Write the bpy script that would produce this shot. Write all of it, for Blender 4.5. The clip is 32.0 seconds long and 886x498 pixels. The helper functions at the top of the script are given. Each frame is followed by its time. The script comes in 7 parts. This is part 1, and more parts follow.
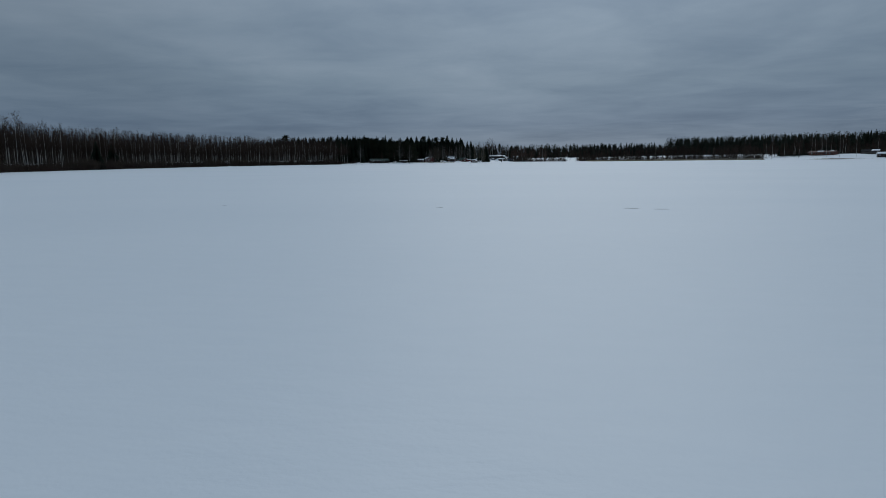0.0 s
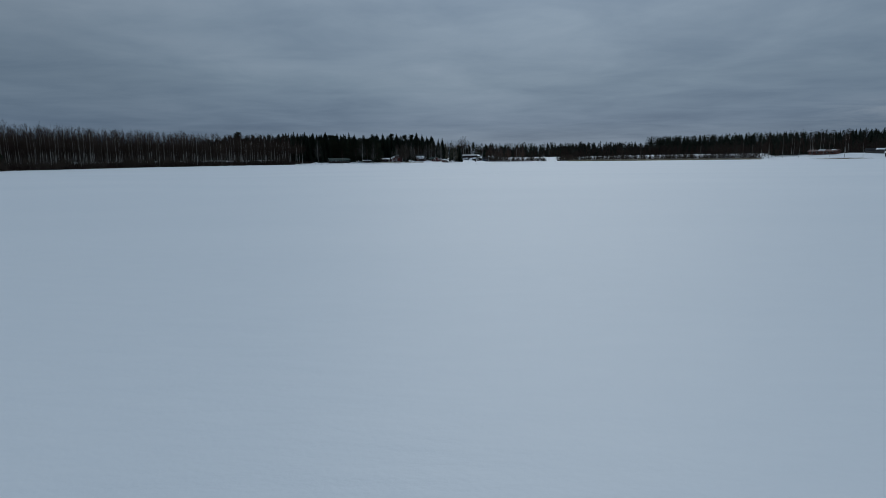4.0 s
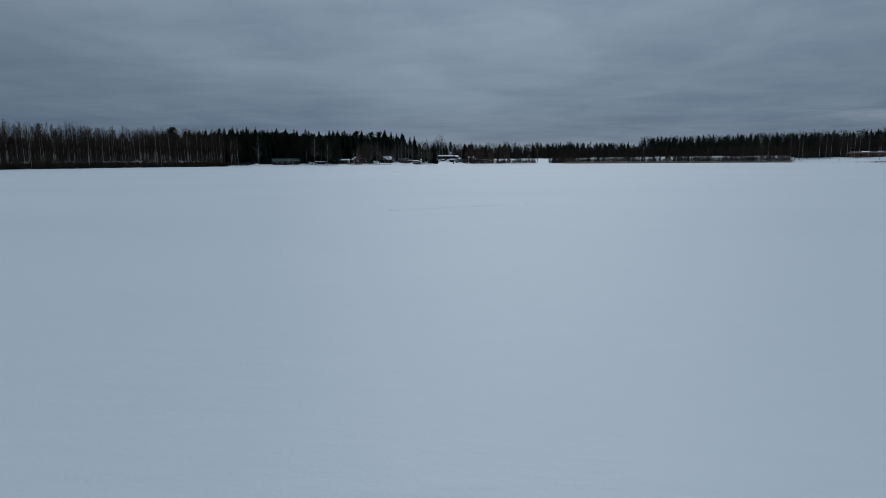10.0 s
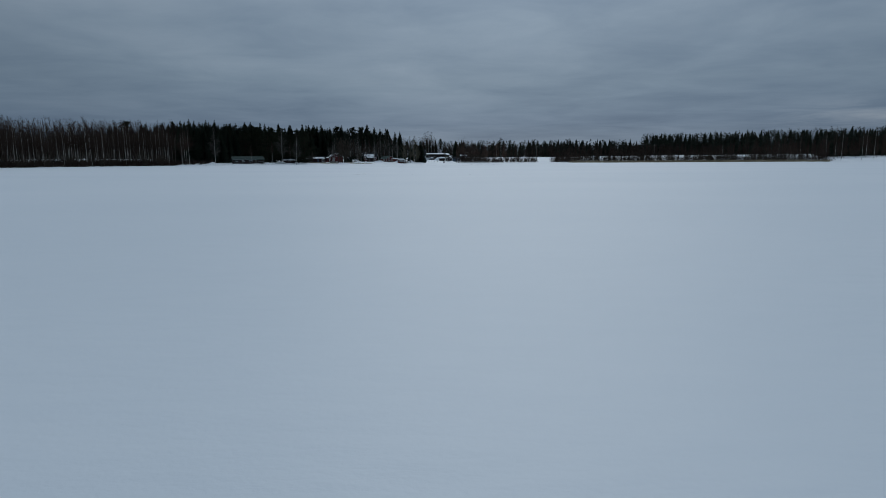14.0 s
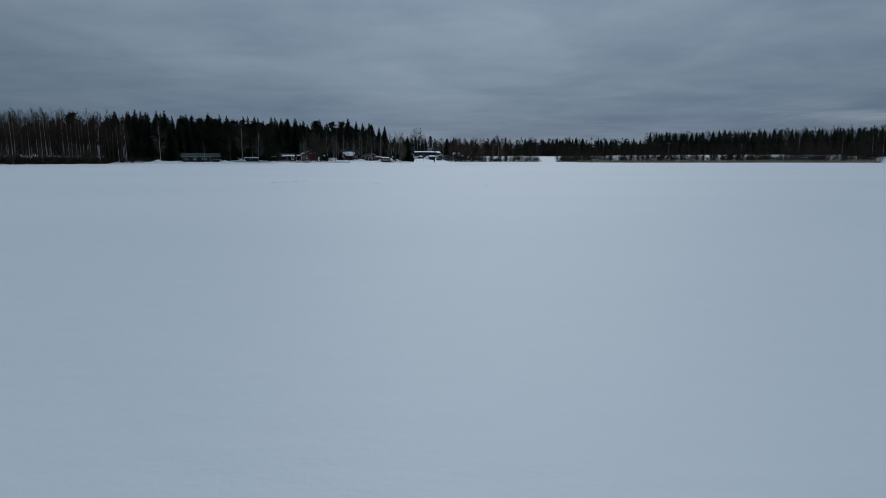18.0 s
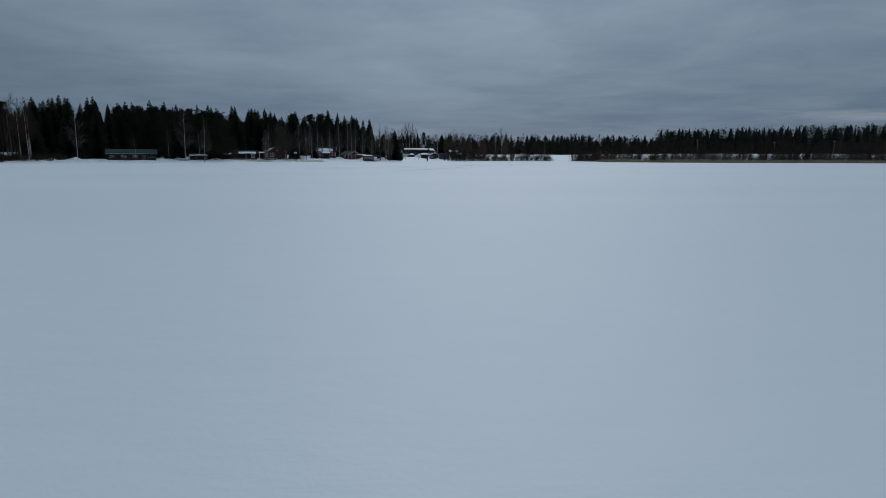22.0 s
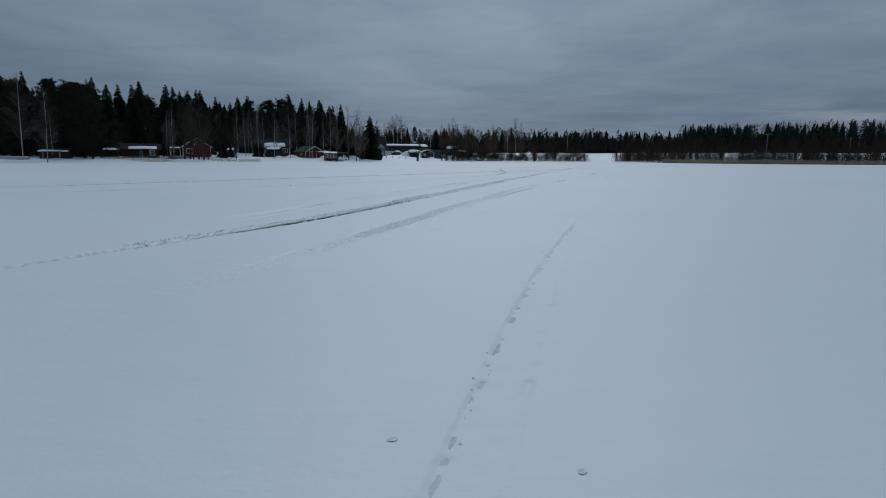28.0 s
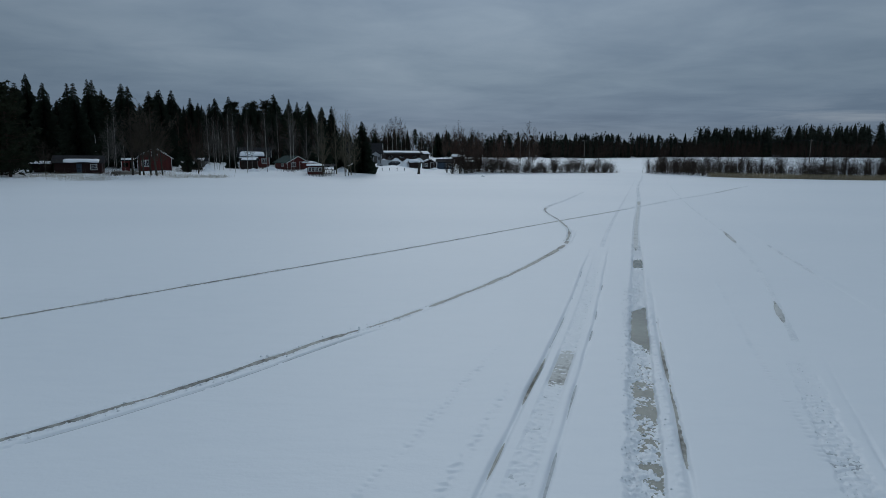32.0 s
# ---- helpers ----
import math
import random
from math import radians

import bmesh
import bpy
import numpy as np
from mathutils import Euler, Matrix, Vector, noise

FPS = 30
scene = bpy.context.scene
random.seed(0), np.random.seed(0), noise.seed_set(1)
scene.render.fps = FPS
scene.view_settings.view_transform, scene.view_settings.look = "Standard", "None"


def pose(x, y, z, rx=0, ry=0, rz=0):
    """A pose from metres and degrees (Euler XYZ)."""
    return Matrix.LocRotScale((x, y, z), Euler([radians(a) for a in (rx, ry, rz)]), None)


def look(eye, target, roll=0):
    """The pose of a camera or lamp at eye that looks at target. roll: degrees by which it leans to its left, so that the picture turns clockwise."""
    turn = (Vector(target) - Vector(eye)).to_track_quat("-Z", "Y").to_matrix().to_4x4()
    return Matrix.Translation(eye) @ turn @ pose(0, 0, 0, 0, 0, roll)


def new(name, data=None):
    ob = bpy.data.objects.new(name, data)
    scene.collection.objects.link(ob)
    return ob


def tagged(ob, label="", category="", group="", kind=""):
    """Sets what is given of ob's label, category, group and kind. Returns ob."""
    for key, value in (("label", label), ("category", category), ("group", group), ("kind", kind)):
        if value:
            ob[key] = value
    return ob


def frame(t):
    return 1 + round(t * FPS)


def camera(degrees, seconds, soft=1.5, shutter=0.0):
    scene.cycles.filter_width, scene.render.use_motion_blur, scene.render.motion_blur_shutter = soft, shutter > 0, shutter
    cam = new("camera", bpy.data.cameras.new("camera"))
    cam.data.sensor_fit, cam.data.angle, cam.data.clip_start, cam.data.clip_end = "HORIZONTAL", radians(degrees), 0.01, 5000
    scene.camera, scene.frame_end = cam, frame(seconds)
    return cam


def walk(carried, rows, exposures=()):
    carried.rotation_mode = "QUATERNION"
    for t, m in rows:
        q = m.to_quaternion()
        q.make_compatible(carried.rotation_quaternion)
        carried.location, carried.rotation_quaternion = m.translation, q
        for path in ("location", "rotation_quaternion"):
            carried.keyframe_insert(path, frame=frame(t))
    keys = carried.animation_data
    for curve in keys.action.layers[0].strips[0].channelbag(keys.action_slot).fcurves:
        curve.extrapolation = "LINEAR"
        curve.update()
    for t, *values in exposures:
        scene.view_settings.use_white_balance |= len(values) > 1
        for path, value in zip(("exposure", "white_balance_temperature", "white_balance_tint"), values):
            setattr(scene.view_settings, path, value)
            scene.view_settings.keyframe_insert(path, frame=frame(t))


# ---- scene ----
cam = camera(73.0, 32.0, 0.75)
# time, place, turn to the right, tilt down, lean
PATH = [
    (0, 0.00, 0.02, 2.386, -4.683, 8.491, -0.622),
    (1, -0.00, 10.24, 2.378, -3.915, 8.548, -0.637),
    (2, -0.06, 20.53, 2.398, -3.253, 8.572, -0.639),
    (3, -0.03, 30.83, 2.421, -2.675, 8.578, -0.619),
    (4, 0.11, 41.26, 2.440, -2.168, 8.569, -0.614),
    (5, 0.31, 51.77, 2.452, -1.712, 8.561, -0.627),
    (6, 0.50, 62.29, 2.452, -1.319, 8.556, -0.621),
    (7, 0.65, 72.97, 2.440, -0.927, 8.537, -0.561),
    (8, 0.76, 83.95, 2.417, -0.611, 8.509, -0.458),
    (9, 0.87, 95.26, 2.384, -0.290, 8.483, -0.383),
    (10, 1.04, 106.51, 2.342, 0.000, 8.459, -0.344),
    (11, 1.27, 116.93, 2.293, 0.255, 8.494, -0.333),
    (12, 1.51, 127.09, 2.241, 0.500, 8.536, -0.347),
    (13, 1.68, 137.23, 2.192, 0.698, 8.558, -0.340),
    (14, 1.80, 147.31, 2.144, 0.934, 8.579, -0.282),
    (15, 1.84, 157.13, 2.092, 1.199, 8.610, -0.201),
    (16, 1.87, 166.79, 2.032, 1.516, 8.630, -0.116),
    (17, 1.99, 176.48, 1.963, 1.741, 8.652, -0.044),
    (18, 2.26, 186.31, 1.889, 1.934, 8.662, 0.013),
    (19, 2.61, 196.26, 1.818, 2.130, 8.658, 0.077),
    (20, 2.91, 206.56, 1.767, 2.235, 8.712, 0.128),
    (21, 3.15, 218.03, 1.783, 2.411, 8.769, 0.160),
    (22, 3.49, 229.32, 1.901, 2.526, 8.827, 0.204),
    (23, 3.99, 240.23, 2.037, 2.604, 8.879, 0.239),
    (24, 4.49, 251.04, 2.117, 2.654, 8.943, 0.245),
    (25, 4.83, 261.78, 2.097, 2.775, 8.955, 0.243),
    (26, 4.94, 272.49, 1.968, 2.934, 8.975, 0.276),
    (27, 4.97, 283.17, 1.786, 3.148, 8.975, 0.329),
    (28, 5.20, 293.74, 1.630, 3.269, 8.931, 0.364),
    (29, 5.48, 304.03, 1.576, 3.390, 8.925, 0.318),
    (29.5, 5.56, 309.04, 1.655, 3.447, 8.903, 0.290),
    (30, 5.61, 313.65, 1.780, 3.500, 8.927, 0.258),
    (30.5, 5.57, 316.54, 2.103, 3.521, 8.975, 0.267),
    (31, 5.45, 317.41, 2.982, 3.492, 8.922, 0.348),
    (31.5, 5.35, 317.53, 3.793, 3.391, 8.830, 0.449),
    (32, 5.32, 317.48, 4.081, 3.260, 8.903, 0.421),
]
walk(cam, [(t, pose(x, y, z, 90 - tilt, 0, -turn) @ pose(0, 0, 0, 0, 0, lean)) for t, x, y, z, turn, tilt, lean in PATH])

# ---------- light ----------
SUN_EL, SUN_ROT = radians(34), radians(8)
SUN_DIR = Vector((math.sin(SUN_ROT) * math.cos(SUN_EL), math.cos(SUN_ROT) * math.cos(SUN_EL), math.sin(SUN_EL)))
world = bpy.data.worlds.new("overcast_sky")
scene.world = world
world.use_nodes = True


def build_world():
    nt = world.node_tree
    nt.nodes.clear()
    N = lambda kind, **kw: node(nt, kind, **kw)
    L = nt.links.new
    out = N("ShaderNodeOutputWorld")
    sky = N("ShaderNodeTexSky", sky_type="NISHITA", sun_disc=False, sun_elevation=SUN_EL, sun_rotation=SUN_ROT)
    clear = N("ShaderNodeBackground")
    clear.inputs["Strength"].default_value = 0.05
    L(sky.outputs[0], clear.inputs["Color"])
    geo = N("ShaderNodeTexCoord")
    sep = N("ShaderNodeSeparateXYZ")
    L(geo.outputs["Generated"], sep.inputs[0])
    # the cloud deck: a flat sheet high above, so that it closes up towards the horizon
    up = N("ShaderNodeMath", operation="MAXIMUM")
    L(sep.outputs["Z"], up.inputs[0])
    up.inputs[1].default_value = 0.0
    add = N("ShaderNodeMath", operation="ADD")
    L(up.outputs[0], add.inputs[0])
    add.inputs[1].default_value = 0.075
    px = N("ShaderNodeMath", operation="DIVIDE")
    py = N("ShaderNodeMath", operation="DIVIDE")
    L(sep.outputs["X"], px.inputs[0]); L(add.outputs[0], px.inputs[1])
    L(sep.outputs["Y"], py.inputs[0]); L(add.outputs[0], py.inputs[1])
    deck = N("ShaderNodeCombineXYZ")
    L(px.outputs[0], deck.inputs[0]); L(py.outputs[0], deck.inputs[1])

    def layer(scale, sx, sy, rot, detail, rough, dist):
        m = N("ShaderNodeMapping")
        m.inputs["Scale"].default_value = (sx, sy, 1)
        m.inputs["Rotation"].default_value = (0, 0, radians(rot))
        m.inputs["Location"].default_value = (3.1 * scale, 1.7 * sy, 0)
        L(deck.outputs[0], m.inputs[0])
        n = N("ShaderNodeTexNoise", noise_dimensions="2D")
        n.inputs["Scale"].default_value = scale
        n.inputs["Detail"].default_value = detail
        n.inputs["Roughness"].default_value = rough
        n.inputs["Distortion"].default_value = dist
        L(m.outputs[0], n.inputs["Vector"])
        return n.outputs[0]

    big = layer(0.45, 0.9, 0.8, 24, 4, 0.5, 0.4)
    fine = layer(1.3, 0.85, 1.0, -18, 6, 0.58, 0.25)
    mix = N("ShaderNodeMath", operation="MULTIPLY_ADD")
    L(big, mix.inputs[0]); mix.inputs[1].default_value = 0.58
    half = N("ShaderNodeMath", operation="MULTIPLY")
    L(fine, half.inputs[0]); half.inputs[1].default_value = 0.42
    L(half.outputs[0], mix.inputs[2])
    ramp = N("ShaderNodeValToRGB")
    e = ramp.color_ramp.elements
    e[0].position, e[0].color = 0.32, (0.605, 0.78, 0.95, 1)
    e[1].position, e[1].color = 0.72, (1.035, 1.20, 1.33, 1)
    mid = e.new(0.5); mid.color = (0.80, 0.98, 1.13, 1)
    L(mix.outputs[0], ramp.inputs[0])
    # an overcast sky is three times as bright overhead as at its rim
    grad = N("ShaderNodeValToRGB")
    g = grad.color_ramp.elements
    g[0].position, g[0].color = 0.0, (0.165, 0.19, 0.225, 1)
    g[1].position, g[1].color = 1.0, (0.50, 0.53, 0.57, 1)
    for pos, v in ((0.025, (0.158, 0.186, 0.226)), (0.055, (0.142, 0.171, 0.215)), (0.12, (0.192, 0.216, 0.247)), (0.28, (0.255, 0.27, 0.295)), (0.5, (0.39, 0.41, 0.44))):
        g.new(pos).color = (*v, 1)
    L(up.outputs[0], grad.inputs[0])
    mul = N("ShaderNodeMix", data_type="RGBA", blend_type="MULTIPLY")
    mul.inputs[0].default_value = 1.0
    L(grad.outputs[0], mul.inputs[6]); L(ramp.outputs[0], mul.inputs[7])
    # the cloud is thinner and brighter round the hidden sun
    dot = N("ShaderNodeVectorMath", operation="DOT_PRODUCT")
    L(geo.outputs["Generated"], dot.inputs[0])
    dot.inputs[1].default_value = SUN_DIR
    glow = N("ShaderNodeValToRGB")
    w = glow.color_ramp.elements
    w[0].position, w[0].color = 0.0, (0.70, 0.72, 0.75, 1)
    w[1].position, w[1].color = 1.0, (1.60, 1.58, 1.55, 1)
    w.new(0.70).color = (0.86, 0.87, 0.88, 1)
    w.new(0.90).color = (1.16, 1.16, 1.16, 1)
    L(dot.outputs["Value"], glow.inputs[0])
    lit = N("ShaderNodeMix", data_type="RGBA", blend_type="MULTIPLY")
    lit.inputs[0].default_value = 1.0
    L(mul.outputs[2], lit.inputs[6]); L(glow.outputs[0], lit.inputs[7])
    # a ragged break in the deck low over the eastern wood
    east = N("ShaderNodeMapRange", )
    east.inputs["From Min"].default_value, east.inputs["From Max"].default_value = 0.46, 0.66
    L(sep.outputs["X"], east.inputs["Value"])
    low = N("ShaderNodeValToRGB")
    q = low.color_ramp.elements
    q[0].position, q[0].color = 0.030, (0, 0, 0, 1)
    q[1].position, q[1].color = 0.088, (0, 0, 0, 1)
    q.new(0.056).color = (1, 1, 1, 1)
    L(sep.outputs["Z"], low.inputs[0])
    rag = N("ShaderNodeMapRange")
    rag.inputs["From Min"].default_value, rag.inputs["From Max"].default_value = 0.40, 0.80
    L(fine, rag.inputs["Value"])
    m1, m2 = N("ShaderNodeMath", operation="MULTIPLY"), N("ShaderNodeMath", operation="MULTIPLY")
    L(east.outputs[0], m1.inputs[0]); L(low.outputs[0], m1.inputs[1])
    L(m1.outputs[0], m2.inputs[0]); L(rag.outputs[0], m2.inputs[1])
    open_sky = N("ShaderNodeMix", data_type="RGBA", blend_type="MIX")
    L(m2.outputs[0], open_sky.inputs[0]); L(lit.outputs[2], open_sky.inputs[6])
    open_sky.inputs[7].default_value = (0.27, 0.315, 0.37, 1)
    cloud = N("ShaderNodeBackground")
    L(open_sky.outputs[2], cloud.inputs["Color"])
    cloud.inputs["Strength"].default_value = CLOUD
    both = N("ShaderNodeMixShader")
    both.inputs[0].default_value = 0.95
    L(clear.outputs[0], both.inputs[1]); L(cloud.outputs[0], both.inputs[2])
    L(both.outputs[0], out.inputs["Surface"])


def node(nt, kind, **kw):
    n = nt.nodes.new(kind)
    for key, value in kw.items():
        if key == "sky_type": n.sky_type = value
        elif key == "sun_disc": n.sun_disc = value
        elif key == "sun_elevation": n.sun_elevation = value
        elif key == "sun_rotation": n.sun_rotation = value
        elif key == "operation": n.operation = value
        elif key == "noise_dimensions": n.noise_dimensions = value
        elif key == "data_type": n.data_type = value
        elif key == "blend_type": n.blend_type = value
        elif key == "feature": n.feature = value
    return n


CLOUD = 1.0
build_world()
sun = new("sun", bpy.data.lights.new("sun", "SUN"))
sun.data.energy, sun.data.angle, sun.data.color = 0.35, radians(40), (0.98, 0.97, 0.94)
sun.matrix_world = look((0, 0, 60), Vector((0, 0, 60)) - SUN_DIR)

# ---------- materials ----------


def mat(name, c1, c2, scale=4.0, rough=0.8, bump=0.2, bump_scale=None, metal=0.0, fine=0.35, per_object=0.0, per_island=0.0, stretch=(1, 1, 1), spec=0.3, dist=0.05):
    """A surface of two colours: broad stains, fine grain, a little relief, and a change from piece to piece."""
    m = bpy.data.materials.new(name)
    m.use_nodes = True
    nt = m.node_tree
    nt.nodes.clear()
    out, bs = node(nt, "ShaderNodeOutputMaterial"), node(nt, "ShaderNodeBsdfPrincipled")
    L = nt.links.new
    L(bs.outputs[0], out.inputs[0])
    tc, mp = node(nt, "ShaderNodeTexCoord"), node(nt, "ShaderNodeMapping")
    mp.inputs["Scale"].default_value = stretch
    L(tc.outputs["Object"], mp.inputs[0])
    n1, n2 = node(nt, "ShaderNodeTexNoise"), node(nt, "ShaderNodeTexNoise")
    for n, sc, det in ((n1, scale * 0.22, 4), (n2, scale * 3.0, 6)):
        n.inputs["Scale"].default_value = sc
        n.inputs["Detail"].default_value = det
        L(mp.outputs[0], n.inputs["Vector"])
    blend = node(nt, "ShaderNodeMath", operation="MULTIPLY_ADD")
    L(n2.outputs[0], blend.inputs[0]); blend.inputs[1].default_value = fine
    L(n1.outputs[0], blend.inputs[2])
    last = blend.outputs[0]
    if per_object or per_island:
        src = node(nt, "ShaderNodeObjectInfo").outputs["Random"] if per_object else node(nt, "ShaderNodeNewGeometry").outputs["Random Per Island"]
        a = node(nt, "ShaderNodeMath", operation="MULTIPLY_ADD")
        L(src, a.inputs[0]); a.inputs[1].default_value = per_object or per_island
        L(last, a.inputs[2])
        last = a.outputs[0]
    ramp = node(nt, "ShaderNodeValToRGB")
    total = 0.5 + 0.5 * fine + 0.5 * (per_object or per_island)
    e = ramp.color_ramp.elements
    e[0].position, e[0].color = max(0, min(0.98, total - 0.28)), (*c1, 1)
    e[1].position, e[1].color = min(1.0, total + 0.28), (*c2, 1)
    L(last, ramp.inputs[0])
    L(ramp.outputs[0], bs.inputs["Base Color"])
    bs.inputs["Roughness"].default_value = rough
    bs.inputs["Metallic"].default_value = metal
    bs.inputs["Specular IOR Level"].default_value = spec
    if bump:
        n3, b = node(nt, "ShaderNodeTexNoise"), node(nt, "ShaderNodeBump")
        n3.inputs["Scale"].default_value = bump_scale or scale * 4
        n3.inputs["Detail"].default_value = 5
        L(mp.outputs[0], n3.inputs["Vector"])
        b.inputs["Strength"].default_value = bump
        b.inputs["Distance"].default_value = dist
        L(n3.outputs[0], b.inputs["Height"])
        L(b.outputs[0], bs.inputs["Normal"])
    return m


def board_mat(name, c1, c2, pitch=0.14, rough=0.75):
    """Painted upright boarding: weathered paint with a groove between the boards."""
    m = mat(name, c1, c2, 3.0, rough, 0.15, stretch=(6, 6, 0.6))
    nt = m.node_tree
    L = nt.links.new
    bs = next(n for n in nt.nodes if n.type == "BSDF_PRINCIPLED")
    bump = next(n for n in nt.nodes if n.type == "BUMP")
    tc, sep = node(nt, "ShaderNodeTexCoord"), node(nt, "ShaderNodeSeparateXYZ")
    L(tc.outputs["Object"], sep.inputs[0])
    s = node(nt, "ShaderNodeMath", operation="ADD")
    L(sep.outputs[0], s.inputs[0]); L(sep.outputs[1], s.inputs[1])
    p = node(nt, "ShaderNodeMath", operation="PINGPONG")
    L(s.outputs[0], p.inputs[0]); p.inputs[1].default_value = pitch / 2
    c = node(nt, "ShaderNodeMath", operation="LESS_THAN")
    L(p.outputs[0], c.inputs[0]); c.inputs[1].default_value = 0.012
    b2 = node(nt, "ShaderNodeBump")
    b2.inputs["Strength"].default_value, b2.inputs["Distance"].default_value = 0.9, -0.02
    L(c.outputs[0], b2.inputs["Height"])
    L(bump.outputs[0], b2.inputs["Normal"])
    L(b2.outputs[0], bs.inputs["Normal"])
    return m


def snow_mat(name, c1, c2, broad=0.03, relief=0.25):
    """Old wind-packed snow: broad drifts, a crust of fine grain and low ripples."""
    m = bpy.data.materials.new(name)
    m.use_nodes = True
    nt = m.node_tree
    L = nt.links.new
    bs = next(n for n in nt.nodes if n.type == "BSDF_PRINCIPLED")
    bs.inputs["Roughness"].default_value = 0.48
    bs.inputs["Specular IOR Level"].default_value = 0.5
    tc = node(nt, "ShaderNodeTexCoord")

    def noise_of(scale, detail, stretch):
        mp, n = node(nt, "ShaderNodeMapping"), node(nt, "ShaderNodeTexNoise")
        mp.inputs["Scale"].default_value = stretch
        mp.inputs["Rotation"].default_value = (0, 0, radians(22))
        L(tc.outputs["Object"], mp.inputs[0]); L(mp.outputs[0], n.inputs["Vector"])
        n.inputs["Scale"].default_value, n.inputs["Detail"].default_value = scale, detail
        return n.outputs[0]

    a, b, c = noise_of(broad, 5, (1, 2.2, 1)), noise_of(0.9, 5, (1, 2.6, 1)), noise_of(16, 6, (1, 1, 1))
    s1 = node(nt, "ShaderNodeMath", operation="MULTIPLY_ADD")
    L(b, s1.inputs[0]); s1.inputs[1].default_value = 0.3; L(a, s1.inputs[2])
    ramp = node(nt, "ShaderNodeValToRGB")
    e = ramp.color_ramp.elements
    e[0].position, e[0].color = 0.38, (*c1, 1)
    e[1].position, e[1].color = 0.90, (*c2, 1)
    L(s1.outputs[0], ramp.inputs[0]); L(ramp.outputs[0], bs.inputs["Base Color"])
    s2 = node(nt, "ShaderNodeMath", operation="MULTIPLY_ADD")
    L(c, s2.inputs[0]); s2.inputs[1].default_value = 0.12; L(b, s2.inputs[2])
    bump = node(nt, "ShaderNodeBump")
    bump.inputs["Strength"].default_value, bump.inputs["Distance"].default_value = relief, 0.12
    L(s2.outputs[0], bump.inputs["Height"]); L(bump.outputs[0], bs.inputs["Normal"])
    return m


SNOW = snow_mat("wind_packed_snow", (0.80, 0.82, 0.84), (0.86, 0.87, 0.88))
ROOF_SNOW = snow_mat("roof_snow", (0.78, 0.80, 0.83), (0.86, 0.87, 0.88), 0.4, 0.35)
# broken rut snow; its lower tones hold the shade between the clods
SHADED_RUT_SNOW = mat("shaded_churned_snow", (0.58, 0.60, 0.62), (0.87, 0.88, 0.89), 5.0, 0.7, 0.9, 14, fine=0.9, dist=0.06)
SLUSH = mat("grey_brown_slush", (0.12, 0.115, 0.095), (0.58, 0.58, 0.55), 3.0, 0.35, 0.7, 16, fine=0.9, spec=0.5)
MELT_HOLE = mat("dark_melt_hole", (0.05, 0.05, 0.048), (0.17, 0.168, 0.16), 3.0, 0.5, 0.3, 12, fine=0.8)
GRAINY_SLUSH = mat("grainy_slush", (0.15, 0.142, 0.12), (0.76, 0.765, 0.75), 9.0, 0.5, 1.0, 22, fine=1.3, spec=0.4, dist=0.06)
WET_ICE = mat("olive_melt_water", (0.105, 0.122, 0.100), (0.205, 0.228, 0.192), 1.6, 0.25, 0.06, 10, fine=0.5, spec=0.4)
BIRCH = mat("white_birch_bark", (0.045, 0.038, 0.033), (0.42, 0.40, 0.365), 2.4, 0.8, 0.3, stretch=(1, 1, 1.8), per_object=0.25, fine=0.8)
BIRCH_FAR = mat("grey_birch_bark", (0.028, 0.022, 0.018), (0.15, 0.135, 0.115), 2.4, 0.85, 0.2, per_island=0.6, fine=0.6, spec=0.05)
TWIG = mat("bare_birch_twigs", (0.027, 0.018, 0.014), (0.068, 0.047, 0.037), 1.0, 0.9, 0, per_object=0.2, spec=0.05)
TWIG_FAR = mat("far_bare_twigs", (0.024, 0.016, 0.013), (0.060, 0.041, 0.032), 0.4, 0.9, 0, per_island=0.4, spec=0.05)
PALE_TWIG = mat("pale_birch_branches", (0.048, 0.041, 0.036), (0.15, 0.136, 0.118), 1.0, 0.9, 0, per_object=0.2)
OLIVE_TWIG = mat("olive_aspen_twigs", (0.068, 0.060, 0.043), (0.155, 0.135, 0.097), 1.0, 0.9, 0, per_object=0.2, spec=0.05)
FURROW = mat("brown_wet_furrow", (0.07, 0.065, 0.05), (0.40, 0.39, 0.35), 2.0, 0.45, 0.6, 12, fine=0.9)
RED_TWIG = mat("reddish_alder_twigs", (0.055, 0.034, 0.027), (0.125, 0.080, 0.062), 0.6, 0.9, 0, per_object=0.2, spec=0.05)
GREY_BARK = mat("grey_alder_bark", (0.030, 0.027, 0.023), (0.095, 0.085, 0.070), 5.0, 0.9, 0.4, stretch=(1, 1, 0.3), per_object=0.2, spec=0.05)
CONIFER_BARK = mat("conifer_bark", (0.028, 0.021, 0.017), (0.08, 0.058, 0.045), 5.0, 0.9, 0.4, stretch=(1, 1, 0.3), per_object=0.2, spec=0.05)
PINE_BARK = mat("orange_pine_bark", (0.04, 0.028, 0.022), (0.105, 0.062, 0.042), 4.0, 0.9, 0.4, stretch=(1, 1, 0.4), per_object=0.2, spec=0.05)
NEEDLE = mat("dark_spruce_needles", (0.014, 0.020, 0.014), (0.034, 0.043, 0.029), 0.8, 0.85, 0, per_object=0.25, spec=0.05)
PINE_NEEDLE = mat("pine_needles", (0.018, 0.023, 0.014), (0.040, 0.046, 0.028), 0.8, 0.85, 0, per_object=0.25, spec=0.05)
